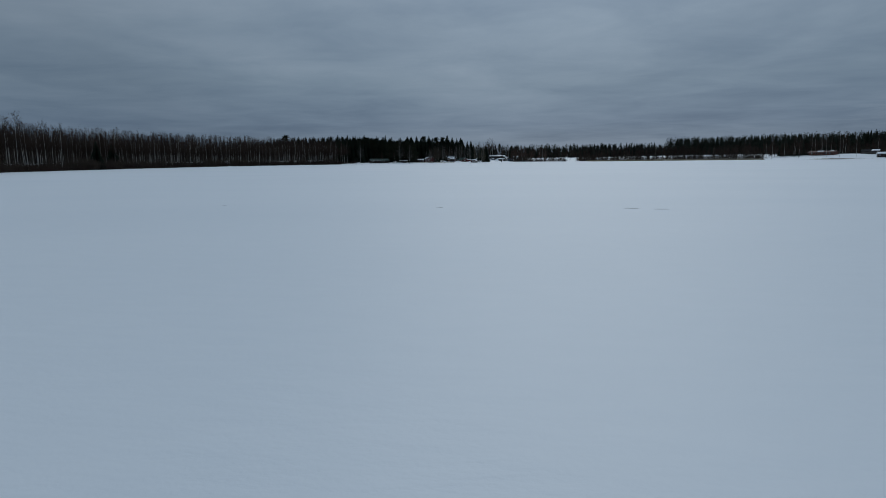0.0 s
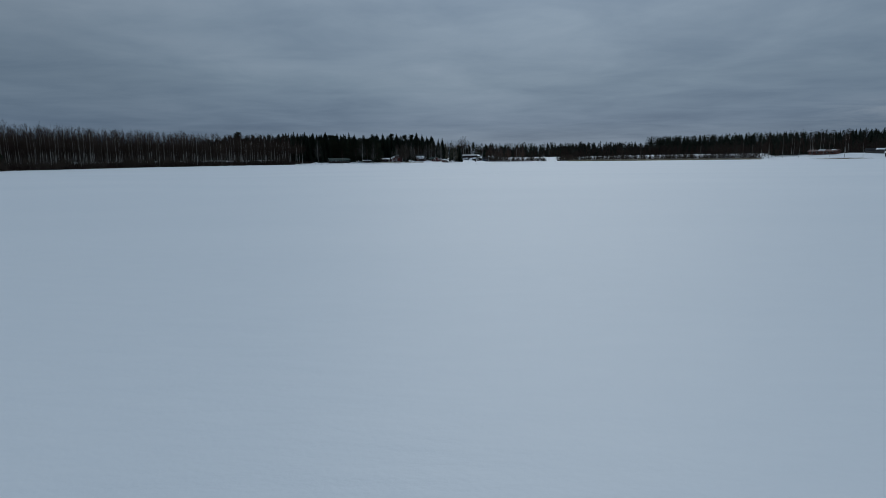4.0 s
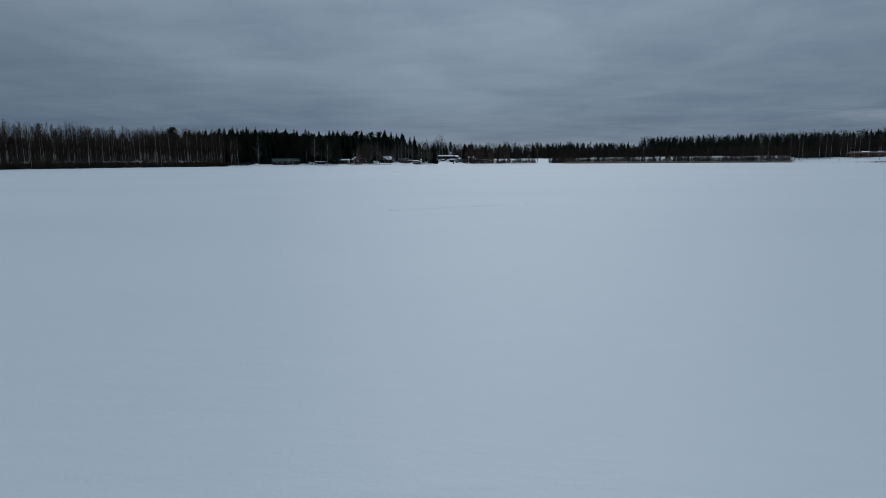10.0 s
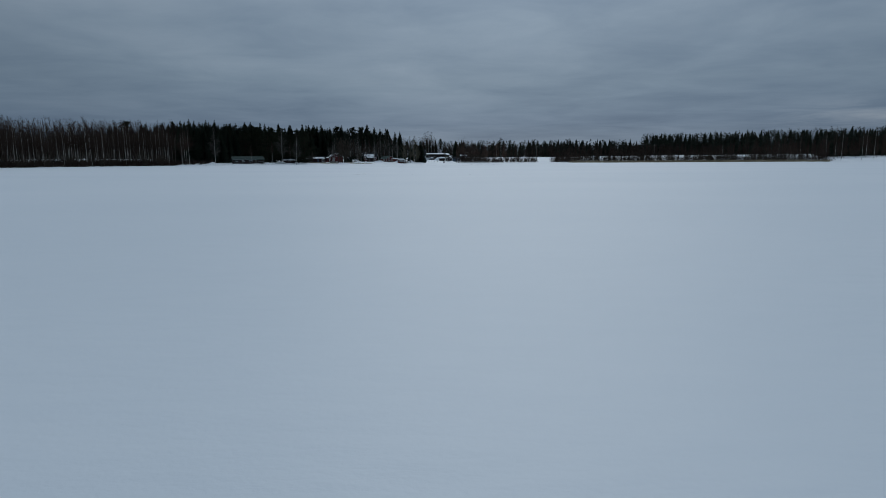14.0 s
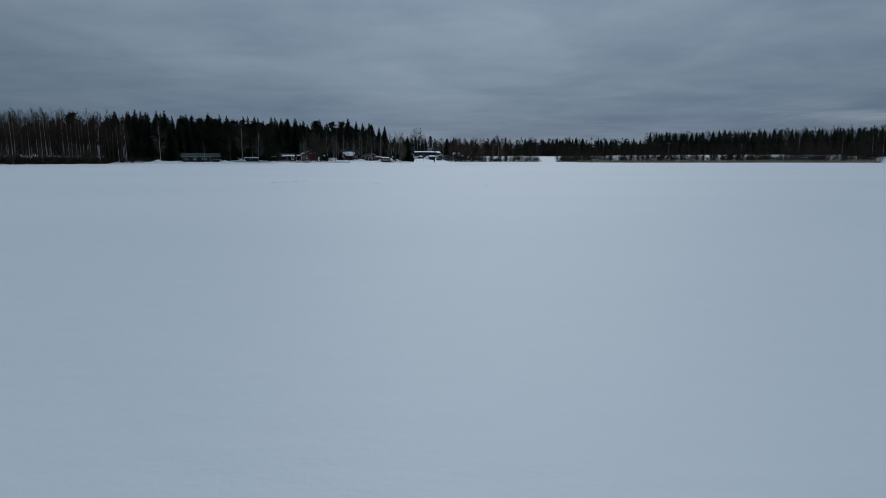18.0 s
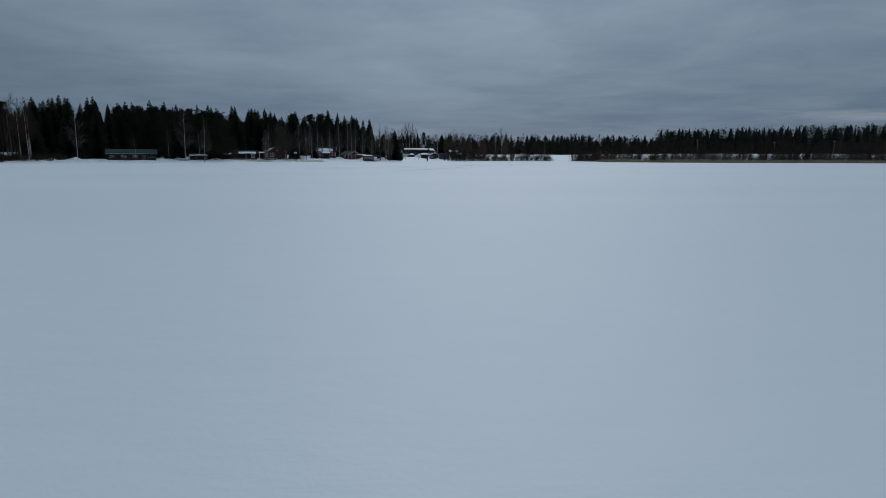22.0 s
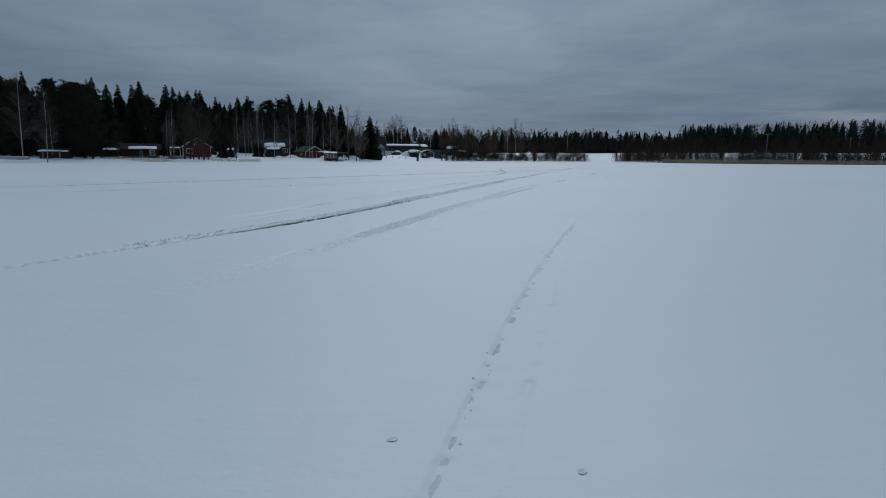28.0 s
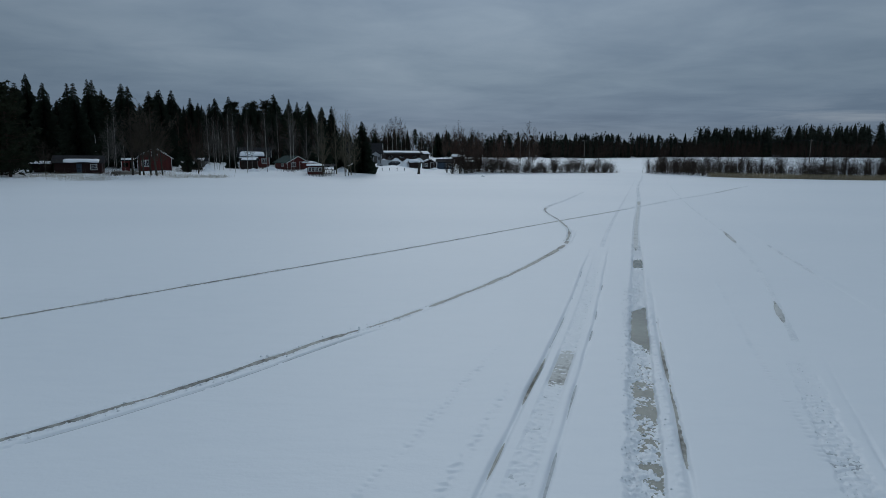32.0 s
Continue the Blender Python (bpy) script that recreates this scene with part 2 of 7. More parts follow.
FAR_NEEDLE = mat("far_conifer_needles", (0.013, 0.018, 0.014), (0.034, 0.040, 0.029), 0.05, 0.9, 0, per_island=0.5, spec=0.05)
ALDER_TWIG = mat("grey_brown_alder_twigs", (0.040, 0.033, 0.026), (0.105, 0.085, 0.066), 1.0, 0.9, 0, per_object=0.2, spec=0.05)
WILLOW_TWIG = mat("brown_willow_twigs", (0.040, 0.029, 0.023), (0.095, 0.070, 0.055), 1.0, 0.9, 0, per_object=0.2, spec=0.05)
DIM_BARK = mat("brown_thicket_bark", (0.022, 0.016, 0.013), (0.075, 0.058, 0.047), 2.4, 0.9, 0.2, per_island=0.6, fine=0.6, spec=0.05)
REED = mat("dry_tan_reeds", (0.17, 0.135, 0.085), (0.42, 0.345, 0.225), 0.3, 0.9, 0, per_island=0.5)
DRY_GRASS = mat("bleached_dry_grass", (0.22, 0.19, 0.14), (0.48, 0.43, 0.34), 0.3, 0.9, 0, per_island=0.5)
RED_PAINT = board_mat("red_ochre_boarding", (0.075, 0.014, 0.012), (0.12, 0.024, 0.020))
DARK_WOOD = board_mat("dark_brown_boarding", (0.022, 0.014, 0.012), (0.046, 0.029, 0.023))
MAROON = board_mat("maroon_boarding", (0.024, 0.009, 0.008), (0.042, 0.015, 0.013))
BLUE_PAINT = board_mat("blue_grey_boarding", (0.055, 0.085, 0.125), (0.10, 0.14, 0.19))
GREY_WOOD = board_mat("weathered_grey_boarding", (0.065, 0.058, 0.052), (0.13, 0.118, 0.105))
BRICK_RED = mat("red_brown_brickwork", (0.10, 0.042, 0.032), (0.17, 0.075, 0.055), 6.0, 0.85, 0.3)
WHITE = mat("white_trim_paint", (0.66, 0.66, 0.64), (0.80, 0.80, 0.79), 4.0, 0.55, 0.08)
PALE = board_mat("pale_grey_boarding", (0.30, 0.32, 0.33), (0.42, 0.435, 0.44))
ROOF_GREEN = mat("green_sheet_roof", (0.009, 0.026, 0.022), (0.017, 0.044, 0.037), 2.0, 0.6, 0.15, spec=0.12)
ROOF_BLACK = mat("dark_felt_roof", (0.014, 0.014, 0.016), (0.034, 0.034, 0.036), 3.0, 0.9, 0.25, spec=0.1)
ROOF_RED = mat("faded_red_roof", (0.07, 0.034, 0.030), (0.12, 0.056, 0.048), 2.0, 0.7, 0.2)
PLANK = mat("bare_grey_planks", (0.14, 0.125, 0.105), (0.28, 0.25, 0.215), 4.0, 0.85, 0.3, stretch=(1, 1, 1))
METAL = mat("grey_painted_metal", (0.30, 0.31, 0.32), (0.44, 0.45, 0.46), 3.0, 0.4, 0.05, metal=0.6)
POLE_WOOD = mat("grey_pole_wood", (0.09, 0.08, 0.068), (0.19, 0.17, 0.145), 3.0, 0.9, 0.3, stretch=(1, 1, 0.2))
CAR_DARK = mat("dark_car_paint", (0.012, 0.013, 0.016), (0.022, 0.023, 0.027), 1.0, 0.25, 0, spec=0.5)
CAR_WHITE = mat("white_van_paint", (0.62, 0.63, 0.64), (0.72, 0.73, 0.74), 1.0, 0.3, 0, spec=0.5)
RUBBER = mat("black_rubber", (0.012, 0.012, 0.012), (0.03, 0.03, 0.03), 6.0, 0.8, 0.1)


def glass_mat():
    m = bpy.data.materials.new("window_glass")
    m.use_nodes = True
    bs = next(n for n in m.node_tree.nodes if n.type == "BSDF_PRINCIPLED")
    bs.inputs["Base Color"].default_value = (0.75, 0.80, 0.82, 1)
    bs.inputs["Roughness"].default_value = 0.04
    bs.inputs["Transmission Weight"].default_value = 0.9
    return m


GLASS = glass_mat()

# ---------- mesh helpers ----------


class Shape:
    """Collects the corners and faces of one mesh."""

    def __init__(self):
        self.v, self.f = [], []

    def face(self, *pts):
        n = len(self.v)
        self.v.extend(tuple(p) for p in pts)
        self.f.append(tuple(range(n, n + len(pts))))

    def box(self, x0, x1, y0, y1, z0, z1, taper=0.0):
        n, t = len(self.v), taper
        self.v += [(x0, y0, z0), (x1, y0, z0), (x1, y1, z0), (x0, y1, z0), (x0 + t, y0 + t, z1), (x1 - t, y0 + t, z1), (x1 - t, y1 - t, z1), (x0 + t, y1 - t, z1)]
        self.f += [tuple(n + i for i in q) for q in ((0, 3, 2, 1), (4, 5, 6, 7), (0, 1, 5, 4), (1, 2, 6, 5), (2, 3, 7, 6), (3, 0, 4, 7))]
        return self

    def tube(self, pts, radii, sides=5, close=True):
        n = len(self.v)
        pts = [Vector(p) for p in pts]
        for i, (p, r) in enumerate(zip(pts, radii)):
            d = (pts[min(i + 1, len(pts) - 1)] - pts[max(i - 1, 0)])
            d = d.normalized() if d.length > 1e-6 else Vector((0, 0, 1))
            a = d.cross(Vector((0.31, 0.95, 0.02))).normalized() if abs(d.z) > 0.3 else d.cross(Vector((0, 0, 1))).normalized()
            b = d.cross(a)
            for k in range(sides):
                w = 2 * math.pi * k / sides
                self.v.append(tuple(p + (a * math.cos(w) + b * math.sin(w)) * r))
        for i in range(len(pts) - 1):
            for k in range(sides):
                q, k2 = n + i * sides, (k + 1) % sides
                self.f.append((q + k, q + k2, q + sides + k2, q + sides + k))
        if close:
            self.f.append(tuple(n + (len(pts) - 1) * sides + k for k in range(sides)))
            self.f.append(tuple(n + k for k in reversed(range(sides))))
        return self

    def blade(self, p, q, w, side):
        """A narrow tapering twig or needle spray."""
        n = len(self.v)
        p, q, s = Vector(p), Vector(q), Vector(side) * (w / 2)
        self.v += [tuple(p - s), tuple(p + s), tuple(q)]
        self.f.append((n, n + 1, n + 2))

    def prism(self, outline, x0, x1):
        """A profile in y and z drawn out along x."""
        n, k = len(self.v), len(outline)
        self.v += [(x0, y, z) for y, z in outline] + [(x1, y, z) for y, z in outline]
        self.f += [tuple(n + i for i in reversed(range(k))), tuple(n + k + i for i in range(k))]
        self.f += [(n + i, n + (i + 1) % k, n + k + (i + 1) % k, n + k + i) for i in range(k)]
        return self

    def mesh(self, name, material, smooth=False):
        me = bpy.data.meshes.new(name)
        me.from_pydata(self.v, [], self.f)
        me.materials.append(material)
        if smooth:
            me.polygons.foreach_set("use_smooth", [True] * len(me.polygons))
        me.update()
        return me


def part(name, shape, material, parent=None, label="", m=None, smooth=False):
    ob = new(name, shape.mesh(name, material, smooth) if isinstance(shape, Shape) else shape)
    ob.parent = parent
    if m is not None:
        ob.matrix_basis = m
    return tagged(ob, label)


def thing(name, label, category, group="", m=None):
    ob = new(name)
    if m is not None:
        ob.matrix_basis = m
    return tagged(ob, label, category, group)


rng = random.Random(7)


def rnd(a, b):
    return rng.uniform(a, b)


# ---------- the lie of the land ----------
# the lake's edge, once round
SHORE = [(-210, -600), (-150, -300), (-128, 0), (-132, 90), (-140, 160), (-146, 240), (-140, 310), (-112, 360), (-86, 388), (-66, 393), (-50, 401), (-40, 411),
         (-32, 424), (-22, 430), (-13, 436), (-6, 428), (-1, 432), (2, 444), (10, 458), (16, 451), (24, 455), (40, 460), (56, 465), (59, 474), (61, 520), (64, 520),
         (63, 462), (68, 440), (84, 429), (110, 425), (140, 428), (170, 424), (180, 410), (190, 393), (200, 379), (215, 363), (240, 346), (290, 318), (340, 290), (390, 220), (420, 60), (430, -300), (380, -600)]
S = np.array(SHORE, float)


def inland(x, y):
    """Metres from the lake's edge, below nought on the lake."""
    x, y = np.asarray(x, float), np.asarray(y, float)
    best, inside = np.full(x.shape, 1e9), np.zeros(x.shape, bool)
    for (ax, ay), (bx, by) in zip(S, np.roll(S, -1, 0)):
        dx, dy = bx - ax, by - ay
        t = np.clip(((x - ax) * dx + (y - ay) * dy) / (dx * dx + dy * dy), 0, 1)
        best = np.minimum(best, np.hypot(x - ax - t * dx, y - ay - t * dy))
        if dy:
            cross = ((ay > y) != (by > y)) & (x < (bx - ax) * (y - ay) / dy + ax)
            inside ^= cross
    return np.where(inside, -best, best)


def step(d, a, b):
    t = np.clip((d - a) / (b - a), 0, 1)
    return t * t * (3 - 2 * t)


def height(x, y):
    d = inland(x, y)
    land = step(d, 0, 5)
    z = 0.45 * land + 0.35 * step(d, 5, 28) + 1.8 * step(d, 25, 70) + 2.2 * step(d, 70, 330)
    z = z + land * (0.9 * np.exp(-((x - 1.5) / 6.0) ** 2 - ((y - 466) / 12.0) ** 2) + 2.3 * np.exp(-((x - 222) / 26.0) ** 2 - ((y - 404) / 24.0) ** 2))
    bumps = np.sin(x * 0.9 + 1.3 * np.sin(y * 0.31)) * np.sin(y * 0.77 + 0.8 * np.sin(x * 0.23))
    return z + land * 0.10 * bumps * step(d, 1, 6)


def ground_z(x, y):
    return float(height(np.array([x]), np.array([y]))[0])


# ---------- snowmobile ruts pressed into the lake snow ----------


def smooth_line(pts, gap):
    """An even line through the corners."""
    P = [Vector((*p, 0)) for p in pts]
    P = [P[0] * 2 - P[1]] + P + [P[-1] * 2 - P[-2]]
    fine = []
    for i in range(1, len(P) - 2):
        a, b, c, d = P[i - 1:i + 3]
        n = max(2, int((c - b).length / 0.5))
        for k in range(n):
            t = k / n
            fine.append(0.5 * ((2 * b) + (c - a) * t + (2 * a - 5 * b + 4 * c - d) * t * t + (3 * b - a - 3 * c + d) * t ** 3))
    fine.append(P[-2])
    res, acc = [fine[0].copy()], 0.0
    for a, b in zip(fine, fine[1:]):
        ln = (b - a).length
        while acc + ln >= gap and ln > 0:
            a = a.lerp(b, (gap - acc) / ln)
            ln = (b - a).length
            acc = 0.0
            res.append(a.copy())
        acc += ln
    return res


T1 = [(-6.5, 290), (-3.0, 297), (-0.6, 302.4), (0.83, 305.2), (2.62, 308.86), (4.27, 312.82), (5.43, 316.18), (6.8, 319.9), (8.2, 323.8), (9.3, 326.9), (11.0, 331.7), (14.3, 340.4), (18.8, 352.2), (27, 373), (37.2, 399.7), (47.3, 424.3), (56, 446)]
T2 = [(-2, 303), (0.6, 309), (1.9, 312.4), (3.2, 315.7), (4.9, 320.1), (6.1, 323.2), (7.3, 326.3), (8.4, 329.1), (10.2, 333.8), (14.4, 345.2), (20.8, 361.4), (34, 394), (46, 424)]
T3 = [(-30, 304), (-20, 311.5), (-10.6, 318.8), (-6.2, 321.8), (-3.0, 324.2), (-0.6, 326), (1.3, 327.9), (3.5, 330.7), (5.0, 332.4), (7.6, 336), (10.4, 340.7), (12.8, 345.6), (14.2, 350.2), (14.9, 355), (15.9, 363.6), (19.8, 372.6), (25.6, 386)]
T4 = [(-30, 303), (-14, 322), (-4.8, 332.4), (0.8, 338.7), (6.0, 344.5), (13.9, 353.8), (21.7, 362.8), (32.2, 375.4), (39.6, 383.7), (53.5, 401), (59.5, 408.4)]
T5 = [(-4, 284), (-0.5, 292.5), (2.5, 300.6), (5.3, 308.4), (6.2, 311.3), (7.1, 313.8), (9.0, 319), (10.6, 323), (11.8, 325.7), (15.1, 332.2), (18.6, 339.5), (22.6, 349.2), (28.9, 366.6), (38, 390), (50, 420)]
T6 = [(8.1, 319.0), (9.6, 321.6), (10.9, 324.3), (12.4, 328.4), (14.1, 332.7), (17.5, 341)]
T7 = [(3.6, 290), (5.2, 295.6), (6.5, 300.4), (8.0, 304.9), (12, 315.5), (17.4, 331), (20.8, 340.6), (26, 355)]
OLD_GROOVE = [(0.4, 315.4), (1.2, 317.3), (1.95, 319.14), (2.36, 320.29), (3.03, 321.69), (3.43, 322.51), (3.9, 323.5), (4.3, 324.3)]
OLD_BELT = [(0.9, 315.6), (1.7, 317.4), (2.3, 318.8), (3.03, 320.63), (3.53, 321.5), (3.9, 322.5), (4.5, 323.8), (4.95, 324.7), (5.6, 326.2), (6.7, 328.6), (8.2, 331.6)]
OLD_PITS = [(2.5, 317.2), (3.12, 318.21), (3.75, 319.3), (4.41, 320.57), (4.95, 322.3), (5.35, 323.2), (5.85, 324.7), (6.2, 325.4), (7.0, 327.4)]
FAINT = [(5.2, 305.4), (5.77, 306.67), (6.11, 307.6), (6.45, 308.5), (6.95, 309.75), (7.5, 311.2), (8.3, 313.6)]
ZONE = (-6.0, 22.0, 292.0, 352.0)
CELL, FINE = 0.25, 0.025


def chance(ix, iy, seed):
    """An even random number for each square of a grid."""
    h = (ix.astype(np.int64) * 374761393 + iy.astype(np.int64) * 668265263 + seed * 982451653) & 0xFFFFFFFF
    h = ((h ^ (h >> 13)) * 1274126177) & 0xFFFFFFFF
    return ((h ^ (h >> 16)) & 0xFFFF) / 65535.0


def grain(x, y, seed):
    """Smooth noise from 0 to 1, one wave to a unit."""
    ix, iy = np.floor(x), np.floor(y)
    fx, fy = x - ix, y - iy
    fx, fy = fx * fx * (3 - 2 * fx), fy * fy * (3 - 2 * fy)
    a, b = chance(ix, iy, seed), chance(ix + 1, iy, seed)
    c, d = chance(ix, iy + 1, seed), chance(ix + 1, iy + 1, seed)
    return (a + (b - a) * fx) * (1 - fy) + (c + (d - c) * fx) * fy


def clumps(x, y, size, seed, fill=0.85):
    """Height of rounded clods lying side by side, in metres."""
    gx, gy = np.floor(x / size), np.floor(y / size)
    best = np.zeros_like(x)
    for dx in (-1, 0, 1):
        for dy in (-1, 0, 1):
            cx, cy = gx + dx, gy + dy
            r = size * (0.35 + 0.40 * chance(cx, cy, seed + 3))
            px, py = (cx + 0.15 + 0.7 * chance(cx, cy, seed + 1)) * size, (cy + 0.15 + 0.7 * chance(cx, cy, seed + 2)) * size
            q = 1 - ((x - px) ** 2 + (y - py) ** 2) / (r * r)
            best = np.maximum(best, np.where(chance(cx, cy, seed + 4) < fill, r * np.sqrt(np.maximum(q, 0)), 0))
    return best


def ease(a, b, v):
    t = np.clip((v - a) / (b - a), 0, 1)
    return t * t * (3 - 2 * t)


def bell(u, at, wide):
    return np.exp(-((u - at) / wide) ** 2)


def trench_right(s):
    return np.interp(s, [12, 17, 20.5, 23, 25, 28, 29.5, 30.5, 36.5, 40, 44, 55, 80], [0.06, 0.10, 0.26, 0.16, 0.13, 0.18, 0.28, 0.22, 0.15, 0.18, 0.25, 0.24, 0.22])


def trench_left(s):
    return np.interp(s, [12, 17, 20, 27.5, 29.3, 38, 44, 55, 80], [-0.08, -0.12, -0.20, -0.25, -0.36, -0.31, -0.20, -0.15, -0.2])


def rut_slushy(s, u, x, y):
    """The deep trail: a trench with a clean right wall, meltwater on its floor and a bank of clods thrown to the left."""
    R, L = trench_right(s), trench_left(s)
    W = np.interp(s, [14, 20, 22, 24.5, 27, 28.2, 30.0, 30.6, 33, 35, 35.8, 43.2, 43.8, 46.5, 47.2, 80], [-0.05, 0.0, -0.07, -0.12, -0.08, 0.3, 0.3, -0.01, -0.01, -0.10, 0.3, 0.3, -0.13, -0.10, 0.3, 0.3])
    ragged = 0.05 * (grain(s * 5, 0 * s, 11) - 0.5) + 0.04 * (grain(s * 14, 0 * s, 12) - 0.5)
    inside = ease(L - 0.06, L + 0.05, u + ragged * 1.5) * (1 - ease(R - 0.015, R + 0.03, u + ragged * 0.6))
    slush = 1 - ease(W - 0.07, W + 0.05, u + 0.10 * (grain(x * 7, y * 7, 13) - 0.5))
    wet = np.interp(s, [27, 28.5, 30, 36, 39.2, 39.8, 40.9, 41.5, 43, 48, 52.8, 53.6, 55, 55.6, 66], [0.80, 0.60, 0.60, 0.78, 0.74, 0.45, 0.45, 0.82, 0.78, 1.0, 1.0, 0.35, 0.35, 1.0, 1.0])
    dry_side = 1 - ease(-0.22, -0.10, u)
    fill = slush * np.clip(wet + (0.7 - 0.35 * ease(40, 42, s)) * (grain(x * 4.5, y * 4.5, 14) - 0.5) + 0.35 * dry_side, 0.05, 1.15)
    lump = clumps(x, y, 0.054, 20, 0.70) * 0.9 + clumps(x, y, 0.036, 21, 0.85) * 0.7
    z = inside * (-0.105 + fill * (0.043 + 0.85 * lump))
    heap = np.interp(s, [14, 19, 28, 29, 32, 36, 60], [0.002, 0.010, 0.026, 0.024, 0.016, 0.008, 0.005])
    z = z + heap * bell(u, L, 0.065) * (0.30 + 18.0 * clumps(x, y, 0.075, 22, 0.85))
    slab = ease(26.5, 27.5, s) * (1 - ease(31.2, 31.9, s)) * ease(-0.62, -0.57, u + 0.25 * (grain(s * 1.3, 0 * s, 15) - 0.5) + ragged) * (1 - ease(L - 0.08, L, u))
    z = z + 0.035 * slab * (0.7 + 0.6 * grain(x * 6, y * 6, 16))
    ski = np.interp(s, [28.5, 29.5, 37, 38.5, 46.1, 46.6, 52], [0.0, 0.018, 0.02, 0.07, 0.07, 0.015, 0.0]) * (0.6 + 0.7 * grain(s * 1.6, 0 * s, 17))
    z = z - ski * ease(0.38, 0.48, u) * (1 - ease(0.49, 0.525, u + ragged * 0.5))
    z = z + ease(29, 30, s) * (1 - ease(50, 56, s)) * bell(u, 0.33, 0.07) * 0.35 * clumps(x, y, 0.10, 23, 0.5)
    return z * ease(12, 15, s) * (1 - ease(57, 59.5, s))


def groove(s, u, at, deep, seed):
    """A ski's narrow cut with low shoulders."""
    v = u - at - 0.03 * (grain(s * 0.8, 0 * s, seed) - 0.5)
    deep = deep * (0.35 + 0.9 * grain(s * 1.1, 0 * s, seed + 1))
    return -deep * bell(v, 0, 0.032) - 0.12 * deep * bell(v, 0.04, 0.09) + 0.18 * deep * bell(v, -0.09, 0.05)


def rut_belt(s, u, x, y):
    """A belt print between two ski cuts."""
    a = np.interp(s, [5.5, 8, 10, 12, 20, 38, 44.5], [0, 0.6, 0.7, 0.6, 1, 1, 0])
    c = 0.10
    inside = ease(c - 0.20, c - 0.15, u) * (1 - ease(c + 0.15, c + 0.20, u))
    lugs = 0.5 * grain(s * 15, u * 4, 31) + 0.5 * grain(s * 21, u * 16, 32)
    rough = np.interp(s, [8, 14, 19, 21, 26.5, 28.5, 32], [0.5, 0.9, 0.9, 0.35, 0.9, 0.9, 0.4])
    deeper = 0.022 * ease(26.4, 26.9, s) * (1 - ease(28.2, 28.8, s))
    z = inside * (-0.036 - deeper + 0.036 * lugs + rough * 0.45 * clumps(x, y, 0.045, 33, 0.7))
    z = z + groove(s, u, -0.31, np.interp(s, [10, 14, 23.5, 24.5, 28, 29, 50], [0.03, 0.06, 0.06, 0.09, 0.09, 0.05, 0.04]), 34) + groove(s, u, 0.47, 0.042, 36)
    early = ease(6.0, 7.5, s) * (1 - ease(12.2, 13.0, s))
    return z * a + early * groove(s, u, -0.20, 0.02 + 0.07 * ease(9.8, 10.6, s), 38)


def rut_lumpy(s, u, x, y):
    """A belt print churned into lumps and pits, with one ski cut beside it."""
    a = np.interp(s, [11, 16, 20, 22.5, 24, 31, 34, 35.5, 42, 45, 49.5], [0, 0.08, 0.2, 0.6, 1, 1, 0.55, 1, 0.85, 0.4, 0])
    c = np.interp(s, [20, 26, 30, 34, 36, 38, 42, 50], [-0.20, -0.18, -0.12, -0.02, 0.05, 0.0, -0.08, -0.08])
    half = 0.22 + 0.06 * (grain(s * 2.2, 0 * s, 41) - 0.5)
    e = 0.06 * (grain(s * 9, u * 4, 42) - 0.5)
    inside = ease(c - half - 0.04, c - half + 0.02, u + e) * (1 - ease(c + half - 0.02, c + half + 0.05, u + e))
    pits = ease(0.42, 0.60, grain(x * 24, y * 24, 43) * 0.8 + grain(x * 6, y * 6, 44) * 0.2)
    z = inside * (-0.026 - 0.036 * pits * (0.4 + 0.9 * grain(x * 1.7, y * 1.7, 45)) + 0.55 * clumps(x, y, 0.038, 46, 0.8))
    z = z + groove(s, u, 0.39, np.interp(s, [20, 24, 32, 36, 37.5, 42, 45], [0.012, 0.018, 0.03, 0.035, 0.075, 0.075, 0.03]), 47)
    spill = ease(0.55, 0.75, grain(x * 6, y * 6, 49)) * ease(33, 35, s) * bell(u, 0.6, 0.14)
    return (z - 0.022 * spill) * a


def rut_drifted(s, u, x, y):
    """A shallow belt print with a broken left edge."""
    c = np.interp(s, [6, 8, 11, 16, 22], [0.0, 0.07, 0.18, 0.24, 0.2])
    half = 0.18
    e = 0.07 * (grain(s * 6, u * 5, 51) - 0.5)
    inside = ease(c - half - 0.03, c - half + 0.02, u + e) * (1 - ease(c + half - 0.02, c + half + 0.05, u + e))
    nicks = ease(0.50, 0.70, grain(s * 11, u * 26, 52)) * bell(u, c - half + 0.02, 0.032) * (0.2 + 0.9 * grain(s * 1.2, 0 * s, 53))
    right = ease(0.58, 0.78, grain(s * 8, u * 8, 54)) * bell(u, c + half, 0.04)
    z = inside * (-0.014 + 0.010 * grain(x * 8, y * 8, 55)) - 0.024 * nicks - 0.016 * right - 0.006 * bell(u, c - half, 0.03)
    z = z + 0.012 * bell(u, c - half - 0.05, 0.03) * grain(s * 3, 0 * s, 56)
    return z * ease(0.5, 2, s) * (1 - ease(18, 21, s))


